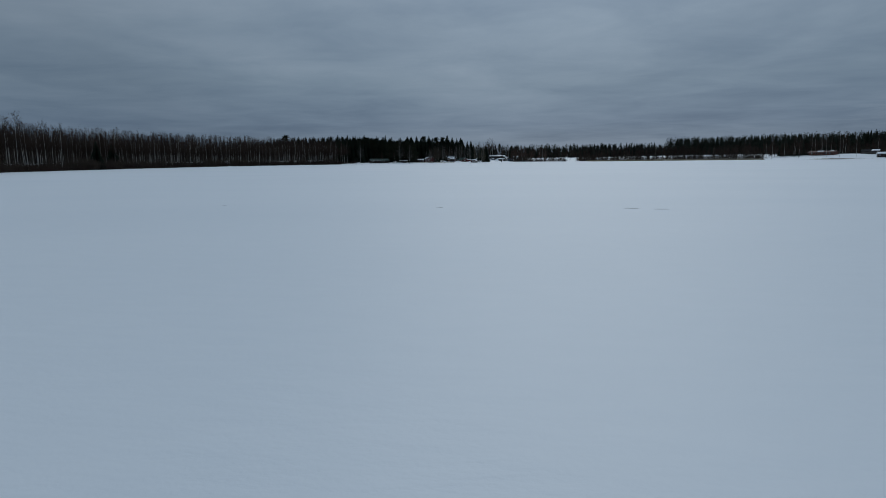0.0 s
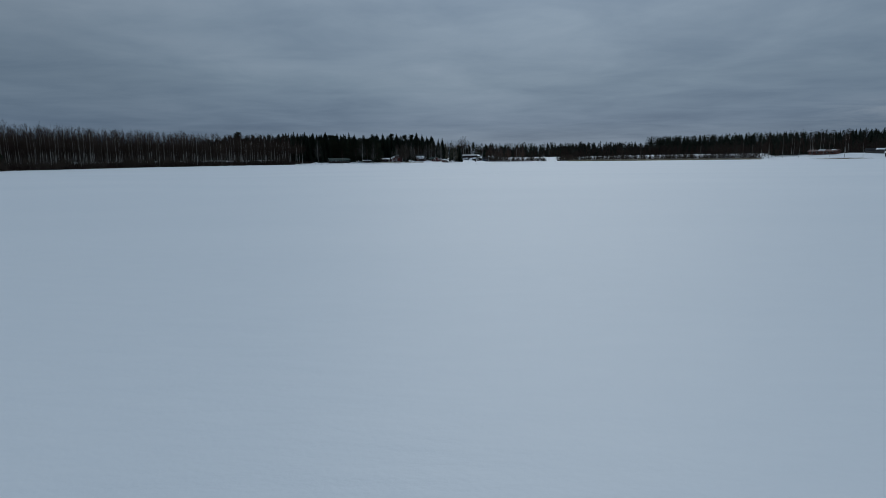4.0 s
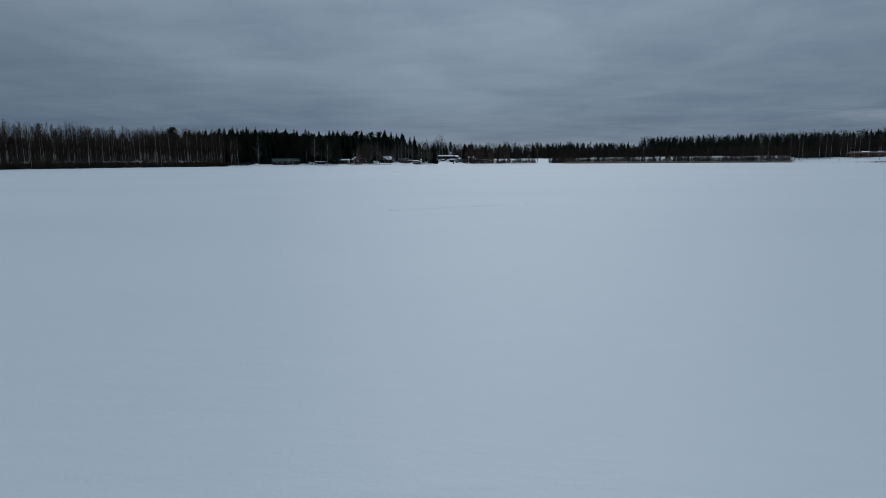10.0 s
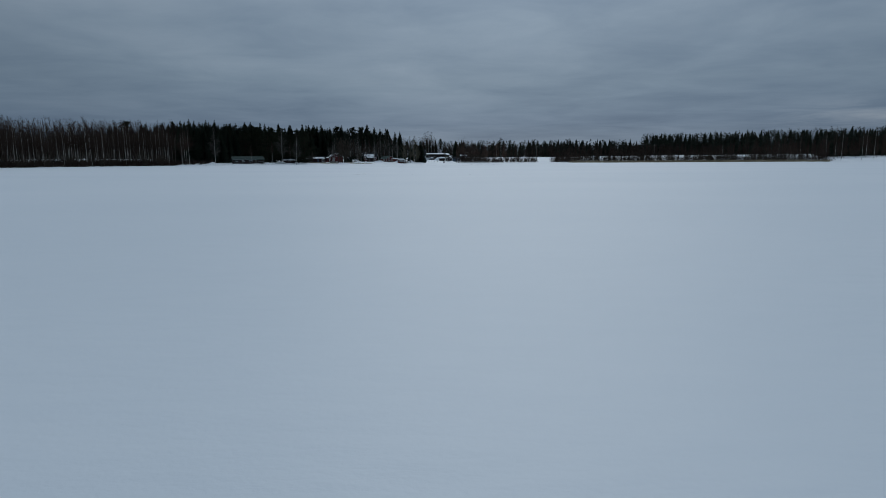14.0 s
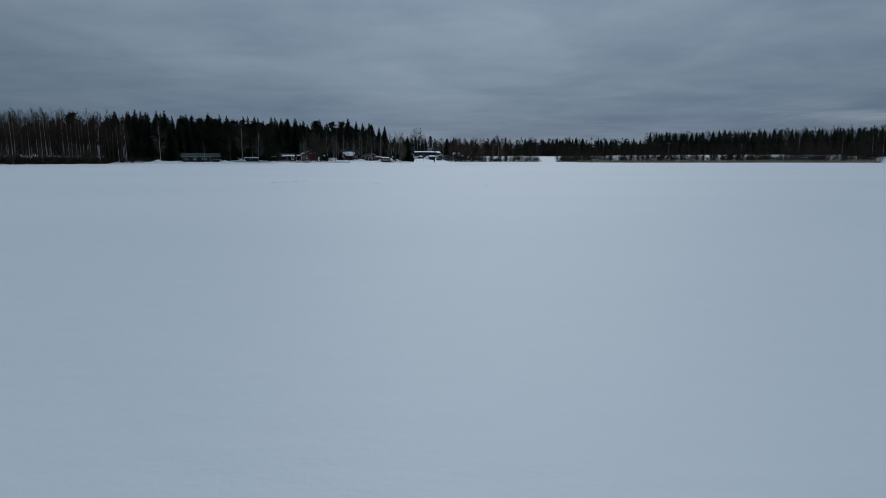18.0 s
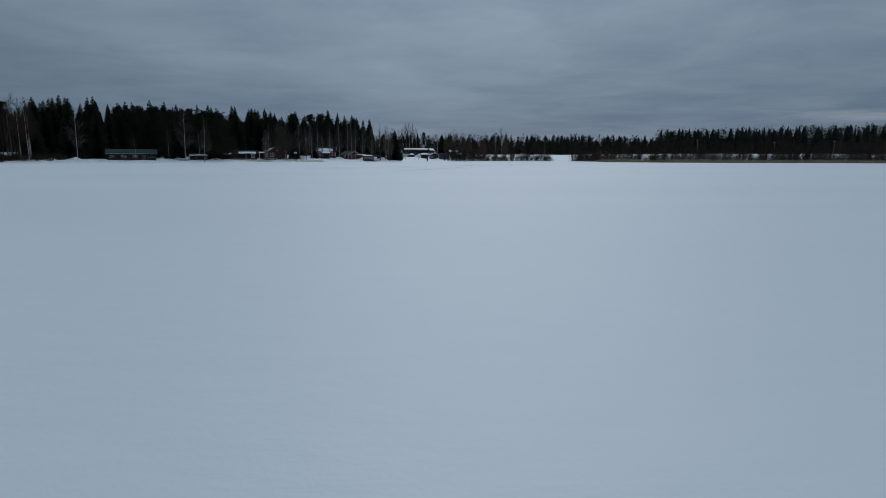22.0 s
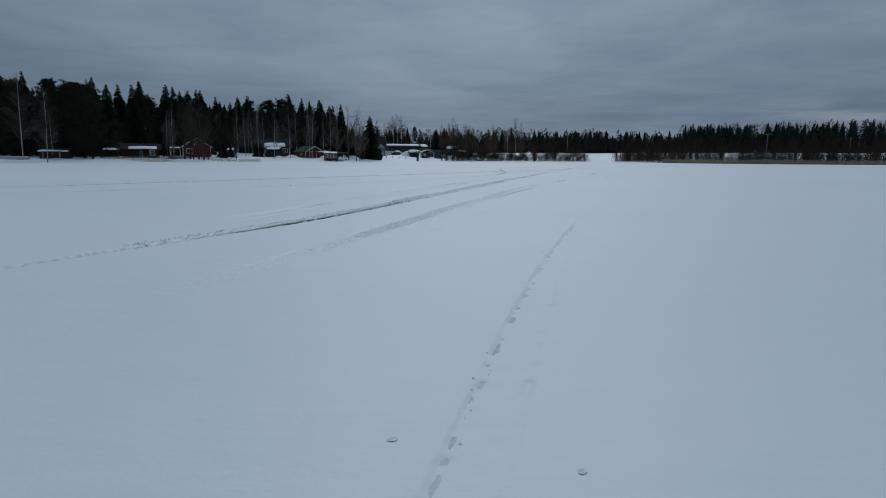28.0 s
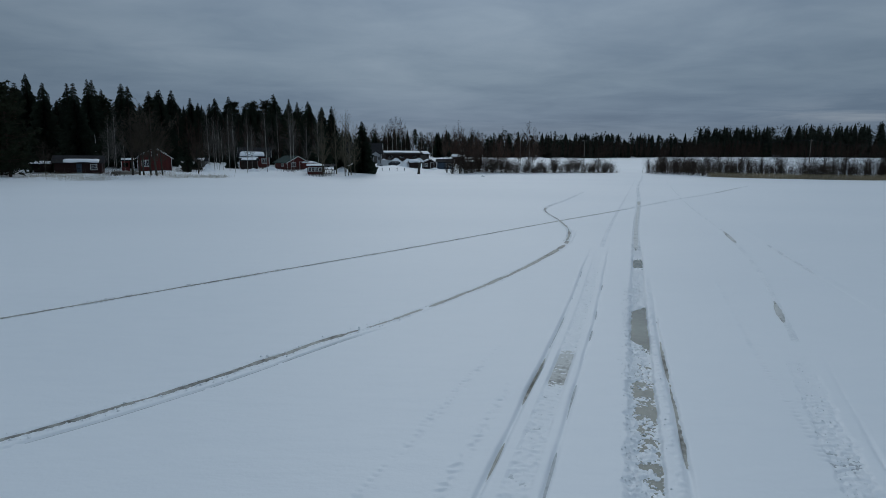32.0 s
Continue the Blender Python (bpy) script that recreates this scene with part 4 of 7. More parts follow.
def far_trees(name, label, spots, kind, seed, lo, hi, bark=None):
    """A wood too far off to count, in one mesh of trunks and one of crowns."""
    r = random.Random(seed)
    stem, leaf = Shape(), Shape()
    zs = height(np.array([p[0] for p in spots]), np.array([p[1] for p in spots]))
    for (x, y), z in zip(spots, zs):
        h, b = r.uniform(lo, hi), Vector((x, y, float(z)))
        k = kind(r)
        if k == "birch":
            lean = Vector((r.gauss(0, 0.02), r.gauss(0, 0.02), 0)) * h
            stem.tube([b - Vector((0, 0, 0.3)), b + lean + Vector((0, 0, h * 0.72))], [0.008 * h, 0.004 * h], 3, False)
            for j in range(36):
                t = r.uniform(0.10, 0.97)
                a = r.uniform(0, 6.28)
                ln = h * 0.17 * (1.2 - t) * r.uniform(0.8, 1.6)
                o = b + lean * t + Vector((0, 0, h * t))
                d = Vector((math.cos(a), math.sin(a), r.uniform(0.7, 2.2)))
                s = Vector((-math.sin(a), math.cos(a), 0))
                leaf.blade(o, o + d * ln, 0.15 - 0.07 * t, s)
                leaf.blade(o + d * ln * 0.4, o + d * ln * 0.5 + Vector((r.gauss(0, 0.6), r.gauss(0, 0.6), r.uniform(0.1, 1.0))), 0.09, s)
                leaf.blade(o + d * ln * 0.6, o + d * ln * 0.7 + Vector((r.gauss(0, 0.6), r.gauss(0, 0.6), r.uniform(0.0, 0.8))), 0.08, s)
            leaf.blade(b + lean * 0.7 + Vector((0, 0, h * 0.7)), b + lean + Vector((0, 0, h)), 0.08, (1, 0, 0))
        elif k == "spruce":
            stem.tube([b - Vector((0, 0, 0.3)), b + Vector((0, 0, h * 0.9))], [0.012 * h, 0.01], 3, False)
            w0 = h * r.uniform(0.19, 0.29)
            n = 13
            for i in range(n):
                t = i / n
                z0, rad = h * (0.04 + 0.94 * t), w0 * (1 - t) ** 0.72 + 0.05
                a0 = r.uniform(0, 6.28)
                for q in range(4):
                    a = a0 + 1.571 * q + r.uniform(-0.3, 0.3)
                    out = Vector((math.cos(a), math.sin(a), 0))
                    leaf.blade(b + out * rad * 0.62 + Vector((0, 0, z0 - 0.02 * h)), b + Vector((0, 0, min(h * 1.01, z0 + 0.15 * h))), rad * r.uniform(0.7, 1.0), (-math.sin(a), math.cos(a), 0))
                for q in range(6):
                    a = a0 + 6.283 * q / 6 + r.uniform(-0.3, 0.3)
                    ra = rad * r.uniform(0.75, 1.25)
                    out = Vector((math.cos(a), math.sin(a), 0))
                    leaf.blade(b + out * ra * 0.2 + Vector((0, 0, z0 + h * 0.075 * (1 - t))), b + out * ra + Vector((0, 0, z0 - ra * 0.3)), ra * 1.3, (-math.sin(a), math.cos(a), 0.3))
        else:
            stem.tube([b - Vector((0, 0, 0.3)), b + Vector((0, 0, h * 0.93))], [0.011 * h, 0.02], 3, False)
            bare = r.uniform(0.10, 0.35)
            for i in range(120):
                t = bare + (1 - bare) * r.random() ** 1.2
                u = (t - bare) / (1 - bare)
                ra = h * 0.22 * (0.05 + 1.1 * math.sin(math.pi * min(1, 0.28 + 0.72 * u))) * math.sqrt(r.random())
                a = r.uniform(0, 6.28)
                o = b + Vector((ra * math.cos(a), ra * math.sin(a), h * t))
                d = Vector((r.gauss(0, 1), r.gauss(0, 1), r.gauss(0.3, 0.5))).normalized()
                leaf.blade(o - d * 0.2, o + d * r.uniform(0.4, 0.95), 1.0 - 0.55 * u, d.cross(Vector((r.gauss(0, 1), r.gauss(0, 1), 0.5))).normalized())
    top = tagged(new(name), label, "woodland", kind="stuff")
    tagged(part("trunks", stem, bark or (BIRCH_FAR if kind(random.Random(1)) == "birch" else CONIFER_BARK), top), kind="stuff")
    tagged(part("crowns", leaf, TWIG_FAR if kind(random.Random(1)) == "birch" else FAR_NEEDLE, top), kind="stuff")


def west_deep(r):
    y, x = r.uniform(80, 470), r.uniform(-235, -92)
    return (x, y) if in_strip(x, y, 15, 85) and (y < 250 or (x - 3.5) / (y - 229) < -0.61) else None


far_trees("birch_wood", "dense leafless birch wood behind the western shore", scatter(2300, west_deep, 1.2, 73, 6), lambda r: "birch", 74, 12, 17)

# added backing, hidden by the birches, to block bright sky and snow
far_trees("backing_spruces", "dark conifers added as backing behind the western birches", scatter(420, lambda r: (lambda x, y: (x, y) if in_strip(x, y, 70, 125) and y < 440 else None)(r.uniform(-290, -170), r.uniform(60, 470)), 3.0, 78, 6), lambda r: "spruce", 79, 10, 13)


def brush(name, label, pts, lo, hi, n, w, spread, material, seed):
    """Thin leafless shoots standing too thick to count."""
    r = random.Random(seed)
    sh = Shape()
    zs = height(np.array([p[0] for p in pts]), np.array([p[1] for p in pts]))
    for (x, y), z in zip(pts, zs):
        h = r.uniform(lo, hi) * r.uniform(0.7, 1.0)
        for k in range(n):
            o = Vector((x + r.gauss(0, spread), y + r.gauss(0, spread), float(z) - 0.1))
            d = Vector((r.gauss(0, 0.22), r.gauss(0, 0.22), 1)).normalized()
            a = r.uniform(0, 3.14)
            s = (math.cos(a), math.sin(a), 0)
            tip = o + d * h * r.uniform(0.55, 1.0)
            sh.blade(o, tip, w, s)
            for f in (0.35, 0.55, 0.75):
                q = o.lerp(tip, f)
                sh.blade(q, q + Vector((r.gauss(0, 0.35), r.gauss(0, 0.35), r.uniform(0.2, 0.7))) * (h / 2.5), w * 0.6, s)
    tagged(part(name, sh, material, None, label), category="brush", kind="stuff")


def undergrowth():
    """Low leafless brush on the floor of the birch wood, too fine to count."""
    r = random.Random(70)
    sh = Shape()
    pts = scatter(1100, lambda r: (lambda x, y: (x, y) if in_strip(x, y, 0.2, 5) else None)(r.uniform(-150, -96), r.uniform(80, 395)), 0.45, 68, 14) + scatter(1700, lambda r: (lambda x, y: (x, y) if in_strip(x, y, 2, 40) else None)(r.uniform(-190, -90), r.uniform(80, 412)), 0.9, 69, 6)
    zs = height(np.array([p[0] for p in pts]), np.array([p[1] for p in pts]))
    for (x, y), z in zip(pts, zs):
        h = r.uniform(1.0, 3.2)
        for k in range(22):
            o = Vector((x + r.gauss(0, 0.5), y + r.gauss(0, 0.5), float(z) - 0.1))
            d = Vector((r.gauss(0, 0.35), r.gauss(0, 0.35), 1)).normalized()
            a = r.uniform(0, 3.14)
            sh.blade(o, o + d * h * r.uniform(0.5, 1.0), 0.13, (math.cos(a), math.sin(a), 0))
            q = o + d * h * 0.4
            sh.blade(q, q + Vector((r.gauss(0, 0.5), r.gauss(0, 0.5), r.uniform(0.2, 0.8))), 0.06, (math.cos(a), math.sin(a), 0))
    tagged(part("undergrowth", sh, TWIG_FAR, None, "low dark leafless brush under the birches"), category="brush", kind="stuff")


undergrowth()

# the spruce wood behind the cottages
KEY_SPRUCES = [(-116, 502, 1.30), (-91, 515, 1.36), (-38.3, 521, 1.29), (-34, 519, 1.25), (-16.8, 493, 1.05), (-179, 561, 1.25), (-20, 497, 1.02), (-24, 500, 1.08), (-29, 510, 1.14)]
for i, (x, y, s) in enumerate(KEY_SPRUCES):
    spruce(x, y, i, s * 0.97, 1.0, group="spruces behind the cottages")


def spruce_wood(r):
    y, x = r.uniform(462, 560), r.uniform(-185, -17)
    edge = 466 + 0.10 * max(0, x + 100) + 8 * math.sin(x * 0.11)
    if y < edge or x > -18 - 0.13 * (y - 493):
        return None
    if any((x - a) ** 2 + (y - b) ** 2 < 9 for a, b, c in KEY_SPRUCES):
        return None
    return (x, y)


for i, (x, y) in enumerate(scatter(245, spruce_wood, 3.4, 75)):
    s = (0.78 + 0.44 * rnd(0, 1) ** 1.5) * 1.02 * (0.86 if y < 480 else 1.0) * (1.0 if x < -28 else 0.88)
    (pine if i % 11 == 5 else spruce)(x, y, i, s * 1.05, rnd(1.05, 1.4), group="spruces behind the cottages" if i % 11 != 5 else "pines behind the cottages")


def back_wood(r):
    y, x = r.uniform(555, 640), r.uniform(-260, -30)
    return (x, y) if x < -26 - 0.13 * (y - 493) else None


far_trees("spruce_wood", "dense dark spruce wood behind the cottages", scatter(300, back_wood, 5.0, 76, 6), lambda r: "spruce" if r.random() < 0.6 else "pine", 77, 14, 18)

far_trees("spruce_wood", "close-standing dark spruces behind the red cottages", scatter(280, lambda r: (lambda x, y: (x, y) if x < -26 - 0.13 * (y - 493) else None)(r.uniform(-120, -22), r.uniform(500, 556)), 2.8, 109, 8), lambda r: "spruce" if r.random() < 0.7 else "pine", 110, 12, 16.5)

for i, (x, y) in enumerate(scatter(46, lambda r: (lambda x, y: (x, y) if (x - 3.5) / (y - 229) > -0.62 and (x - 1.7) / (y - 137) < -0.30 else None)(r.uniform(-150, -88), r.uniform(404, 478)), 4.4, 131)):
    spruce(x, y, i, rnd(0.92, 1.2), rnd(0.95, 1.15), say="tall dark spruce at the end of the birch stand", group="spruces at the end of the birch stand")

# pines and birches beside the green-roofed cottage and the cabin
for i, (x, y, s) in enumerate([(-84, 438, 0.98), (-74, 434, 0.94), (-92, 430, 0.94)]):
    pine(x, y, i, s, 1.15, say="tall pine behind the lakeside cottage", group="pines by the green-roofed cottage")
for i, (x, y, s) in enumerate([(-53.5, 410, 0.82), (-57.0, 413.5, 0.86), (-61, 417, 0.88), (-66, 419, 0.92), (-71, 417, 0.86), (-77, 422, 0.95), (-83, 424, 0.96)]):
    bushy_pine(x, y, i, s, rnd(0.95, 1.1), group="pines by the green-roofed cottage")
for i, (x, y, s) in enumerate([(-71, 421, 0.98), (-62, 420, 0.9), (-62, 434, 1.0), (-78, 432, 1.12), (-56, 434, 1.0), (-52, 446, 1.05), (-86, 418, 1.02), (-90, 412, 0.9), (-96, 420, 1.0), (-82, 430, 1.15), (-66, 436, 1.1), (-60, 446, 1.12), (-56, 452, 1.1), (-64, 456, 1.15), (-50, 458, 1.08), (-104, 424, 1.0), (-112, 430, 1.05), (-98, 428, 1.1), (-118, 424, 0.9), (-92, 440, 1.1), (-80, 446, 1.1), (-75, 452, 1.12), (-124, 440, 1.05), (-70, 458, 1.1)]):
    spruce(x, y, i, s, 1.05, say="dark spruce behind the lakeside cottage", group="spruces by the green-roofed cottage")
shore_birch(-61.2, 402, 0, 0.98, group="birches at the landing")
shore_birch(-54.2, 396.8, 1, 0.86, group="birches at the landing")
shore_birch(-86, 393.5, 0, 0.98, 0.9)
for i, (x, y, s) in enumerate([(-72, 396, 0.5), (-64.5, 399, 0.62), (-59, 407, 0.6)]):
    birch(x, y, i + 1, s, 0.8, say="young thin leafless birch by the shore")

for i, (x, y, s) in enumerate([(-46.5, 431, 0.62), (-35.2, 446, 0.72), (-34.5, 446.8, 0.80), (-33.4, 446.0, 0.66), (-28.4, 437, 0.68), (-15.2, 441, 0.74)]):
    shore_birch(x, y, i, s, rnd(0.5, 0.75), say="slender leafless birch beside a red cottage", group="birches beside the red cottages")
for i, (x, y, s) in enumerate([(-145.5, 213, 0.62), (-148.5, 217, 0.66), (-151, 231, 0.6)]):
    spruce(x, y, i, s, 1.25, say="dark spruce among the western birches")
# leafless trees in front of the red cottages
for i, (x, y, s) in enumerate([(-43.0, 417.5, 0.66), (-41.9, 418, 0.75), (-42.6, 418.8, 0.6), (-40.6, 420.6, 1.12), (-39.8, 421.2, 1.0), (-39.0, 420.8, 1.2), (-38.2, 421.8, 1.05), (-37.2, 421.9, 1.16), (-36.6, 422.8, 0.95), (-32.4, 428, 0.6), (-51.0, 414.5, 0.55)]):
    (shore_birch if i < 3 else alder)(x, y, i, s, 0.7 if i < 3 else 0.95, group="trees before the red cottage")
for i, (x, y, s) in enumerate([(-30.6, 441, 0.86), (-27.3, 445, 0.66), (-26.0, 436.5, 0.80), (-23.0, 440, 0.88), (-19.6, 447, 0.95), (-17.6, 439, 0.84), (-23.5, 466, 1.0), (-17, 468, 0.95), (-40, 458, 0.95), (-36.5, 452, 0.82), (-37.5, 468, 0.95), (-27, 470, 0.9)]):
    shore_birch(x, y, i + 1, s, rnd(0.5, 0.8), say="thin leafless birch between the cottages", group="birches between the cottages")
far_trees("spruce_thicket", "low dark young spruces under the tall wood", scatter(150, lambda r: (lambda x, y: (x, y) if x < -24 - 0.13 * (y - 470) else None)(r.uniform(-110, -24), r.uniform(474, 508)), 2.0, 141, 8), lambda r: "spruce", 142, 4.5, 9)
far_trees("bare_thicket", "bare brown saplings among the cottage spruces", scatter(110, lambda r: (r.uniform(-62, -20), r.uniform(466, 500)), 1.6, 143, 8), lambda r: "birch", 144, 6, 12, DIM_BARK)
for i, (x, y, s) in enumerate([(-11.0, 433, 1.26), (-8.8, 436, 1.3), (-6.6, 431.2, 1.12), (-5.6, 432.0, 1.2), (-7.4, 440, 1.22), (-5.0, 433.4, 1.0), (-6.0, 430.8, 0.8), (-12.6, 446, 1.2)]):
    aspen(x, y, i, s * 1.02, 0.72, group="aspens on the point")
young_spruce(-4.2, 440.0, 0, 1.04, 1.08, say="single dark spruce on the snowy point")
young_spruce(-9.0, 447, 0, 0.8, 0.9, say="small dark spruce behind the point")
for i, (x, y, s) in enumerate([(-40.6, 446, 0.36), (-38.4, 445, 0.26), (-34.2, 455, 0.42), (-37.6, 437, 0.24), (-39.4, 443.4, 0.22)]):
    young_spruce(x, y, i, s, 1.45, say="small young spruce beside the red cottage")

# the far trees behind the long building and the fields
pine(9.0, 690, 0, 0.98, 0.8, say="lone tall pine behind the long building")
for i, (x, y, s) in enumerate([(-3.5, 640, 1.4), (-1.0, 646, 1.5), (1.2, 652, 1.45), (3.5, 640, 1.15), (-6, 636, 1.2), (-8, 632, 1.1), (-12, 640, 1.2), (-16, 630, 1.1), (-20, 622, 1.1), (6.5, 660, 1.0), (12, 655, 0.95), (15, 640, 0.9), (-25, 616, 1.1), (18, 648, 0.95)]):
    birch(x, y, i, s, 1.0, say="tall leafless birch behind the long building", group="birches behind the long building")
spruce(-10.5, 600, 2, 0.75, 1.0)
spruce(21, 640, 0, 0.85, 1.2, say="dark conifer at the field edge")


def far_band(inner, depth, n, seed, gap):
    """Spots in a band behind a line of corners."""
    P = [Vector((*p, 0)) for p in inner]
    seg = [(a, b, (b - a).length) for a, b in zip(P, P[1:])]
    total = sum(s[2] for s in seg)

    def spot(r):
        d = r.uniform(0, total)
        for a, b, ln in seg:
            if d <= ln:
                break
            d -= ln
        t = (b - a).normalized()
        q = a + t * d + Vector((-t.y, t.x, 0)) * depth * r.random() ** 1.3
        return (q.x, q.y)
    return scatter(n, spot, gap, seed, 4)


EDGE = [(-40, 640), (10, 660), (60, 655), (110, 660), (160, 690), (236, 712)]
far_trees("far_wood", "far mixed wood of pine and spruce beyond the field", far_band(EDGE, 60, 470, 81, 3.4), lambda r: "spruce" if r.random() < 0.4 else "pine", 82, 8.5, 15.5)
far_trees("far_birches", "leafless birches along the far wood edge", far_band([(p[0], p[1] - 14) for p in EDGE], 24, 430, 83, 1.6), lambda r: "birch", 84, 6, 11, DIM_BARK)
far_trees("pine_corner", "dark pines where the field ends", [(rnd(228, 285), rnd(696, 750)) for _ in range(140)], lambda r: "pine", 92, 11, 14.5)
EDGE2 = [(200, 728), (240, 700), (300, 640), (380, 560), (470, 440), (560, 250), (600, 40)]
far_trees("pine_wood", "long dark pine wood on the low eastern hill", far_band(EDGE2, 75, 1500, 85, 2.8), lambda r: "pine" if r.random() < 0.6 else "spruce", 86, 18, 21.5)
far_trees("east_birches", "leafless birch edge of the eastern wood", far_band([(180, 690), (225, 680), (290, 620), (365, 545), (450, 430), (520, 250), (560, 40)], 26, 1500, 87, 1.1), lambda r: "birch", 88, 6, 11, DIM_BARK)
EDGE3 = [(166, 458), (196, 441), (226, 430), (262, 404), (300, 374), (350, 330), (420, 250)]
far_trees("east_thicket", "brown leafless thicket behind the eastern lawn", far_band(EDGE3, 30, 620, 101, 1.3), lambda r: "birch", 102, 5, 11, DIM_BARK)
far_trees("east_spruces", "dark spruces behind the eastern houses", far_band([(p[0] + 14, p[1] + 20) for p in EDGE3[1:]], 40, 260, 103, 2.6), lambda r: "spruce", 104, 10, 15.5)
far_trees("south_wood", "dark wood closing the lake to the south", far_band([(560, -640), (0, -660), (-400, -640)], 60, 300, 89, 3), lambda r: "spruce", 90, 14, 18)

# bay: willows on the spit, scrub on the eastern bank
for i, x in enumerate(np.linspace(19.5, 56, 30)):
    y = 456 + (x - 20) * 0.28 + rnd(-1.0, 2.5)
    tall = i % 5 == 1
    willow(float(x) + rnd(-0.6, 0.6), y, i, rnd(1.2, 1.55) if tall or x < 27 else rnd(0.75, 1.1), rnd(0.7, 0.9) if tall else rnd(1.0, 1.4), group="willows on the spit")
for i, (x, y, s) in enumerate([(15, 452.5, 1.1), (16.6, 452, 1.5), (18, 453.5, 1.35), (19.5, 455, 1.0), (17.5, 457, 1.5), (21.5, 458, 1.6), (14, 456, 0.9)]):
    shore_scrub(x, y, i, s, 0.8, say="leafless thicket beside the blue house")
for i, (x, y, s) in enumerate([(rnd(16, 46), rnd(494, 530), rnd(0.78, 1.12)) for _ in range(30)] + [(rnd(18, 33), rnd(472, 496), rnd(0.5, 0.85)) for _ in range(10)]):
    (birch if i % 6 == 3 else red_alder)(x, y, i, s * (0.85 if i % 6 == 3 else 1.0), 0.9, group="alders behind the spit")


def east_bank(r):
    x, y = r.uniform(62, 180), r.uniform(412, 466)
    return (x, y) if in_strip(x, y, 0.8, 9.5) and x < 186 else None


for i, (x, y) in enumerate(scatter(190, east_bank, 0.95, 91)):
    shore_scrub(x, y, i, rnd(0.6, 1.5), rnd(0.6, 0.9), group="scrub of the eastern bank")
brush("bank_brush", "thin leafless alder shoots along the eastern bank", scatter(1500, east_bank, 0.3, 105), 2.0, 6.0, 8, 0.040, 0.55, WILLOW_TWIG, 106)
brush("garden_brush", "brown leafless shrubs between the cottages", [(rnd(-40.5, -35), rnd(432, 440)) for _ in range(14)] + [(rnd(-14, -9), rnd(429.5, 433)) for _ in range(10)] + [(rnd(-23, -11), rnd(443, 452)) for _ in range(22)] + [(rnd(-31, -22), rnd(446, 458)) for _ in range(16)] + [(rnd(-44.5, -40.5), rnd(416, 420)) for _ in range(10)], 0.8, 2.4, 14, 0.034, 0.5, WILLOW_TWIG, 111)
brush("spit_brush", "low brown leafless willow shoots along the spit", [(x, 455.5 + (x - 20) * 0.28 + rnd(-1.2, 3.0)) for x in np.linspace(15, 57, 260)], 0.7, 2.0, 10, 0.03, 0.5, WILLOW_TWIG, 107)
brush("thicket_brush", "brown leafless shoots of the thicket by the blue house", [(rnd(17, 30), rnd(456, 492)) for _ in range(110)], 1.5, 4.5, 8, 0.03, 0.5, WILLOW_TWIG, 108)
for i, (x, y, s) in enumerate([(183, 413, 0.95), (188, 407, 1.0), (193, 399, 1.05), (197, 412, 1.0), (203, 386, 1.0), (208, 381, 1.05), (214, 375, 0.95), (221, 367, 1.0), (229, 362, 1.05), (238, 357, 1.1), (247, 352, 1.0), (202, 424, 1.0), (186, 428, 0.95), (176, 432, 0.9)] + [(rnd(180, 228), rnd(392, 428), rnd(0.8, 1.1)) for _ in range(9)]):
    birch(x, y, i + 3, s * 0.95, 0.9, say="tall thin birch on the open eastern lawn", group="birches on the eastern lawn")
for i, (x, y, s) in enumerate([(330, 619, 1.2), (340, 613, 1.25), (318, 627, 1.15), (351, 600, 1.2), (361, 590, 1.2), (306, 634, 1.1), (373, 580, 1.15), (386, 568, 1.15)]):
    spruce(x, y, i, s, 0.95, say="tall dark spruce over the eastern wood", group="spruces of the eastern wood")

# ---------- reeds and dry grass ----------


def tufts(name, label, category, spot, n, lo, hi, material, seed, w=0.035):
    r = random.Random(seed)
    sh = Shape()
    pts = [p for p in (spot(r) for _ in range(n)) if p]
    zs = height(np.array([p[0] for p in pts]), np.array([p[1] for p in pts]))
    for (x, y), z in zip(pts, zs):
        h = r.uniform(lo, hi)
        a = r.uniform(0, 3.14)
        p = Vector((x, y, float(z) - 0.05))
        sh.blade(p, p + Vector((r.gauss(0, 0.16) * h, r.gauss(0, 0.16) * h, h)), w, (math.cos(a), math.sin(a), 0))
        sh.blade(p + Vector((0, 0, h * 0.4)), p + Vector((r.gauss(0, 0.3) * h, r.gauss(0, 0.3) * h, h * 0.85)), w * 0.85, (-math.sin(a), math.cos(a), 0))
    tagged(part(name, sh, material, None, label), category=category, kind="stuff")


def bank_reeds(r):
    x = r.uniform(64, 178)
    k = [i for i in range(len(SHORE) - 1) if 26 < i < 32 and SHORE[i][0] <= x <= SHORE[i + 1][0]]
    if not k:
        return None
    (ax, ay), (bx, by) = SHORE[k[0]], SHORE[k[0] + 1]
    y = ay + (by - ay) * (x - ax) / (bx - ax)
    return (x, y + r.gauss(-0.3, 0.9) + 0.6 * math.sin(x * 0.4))


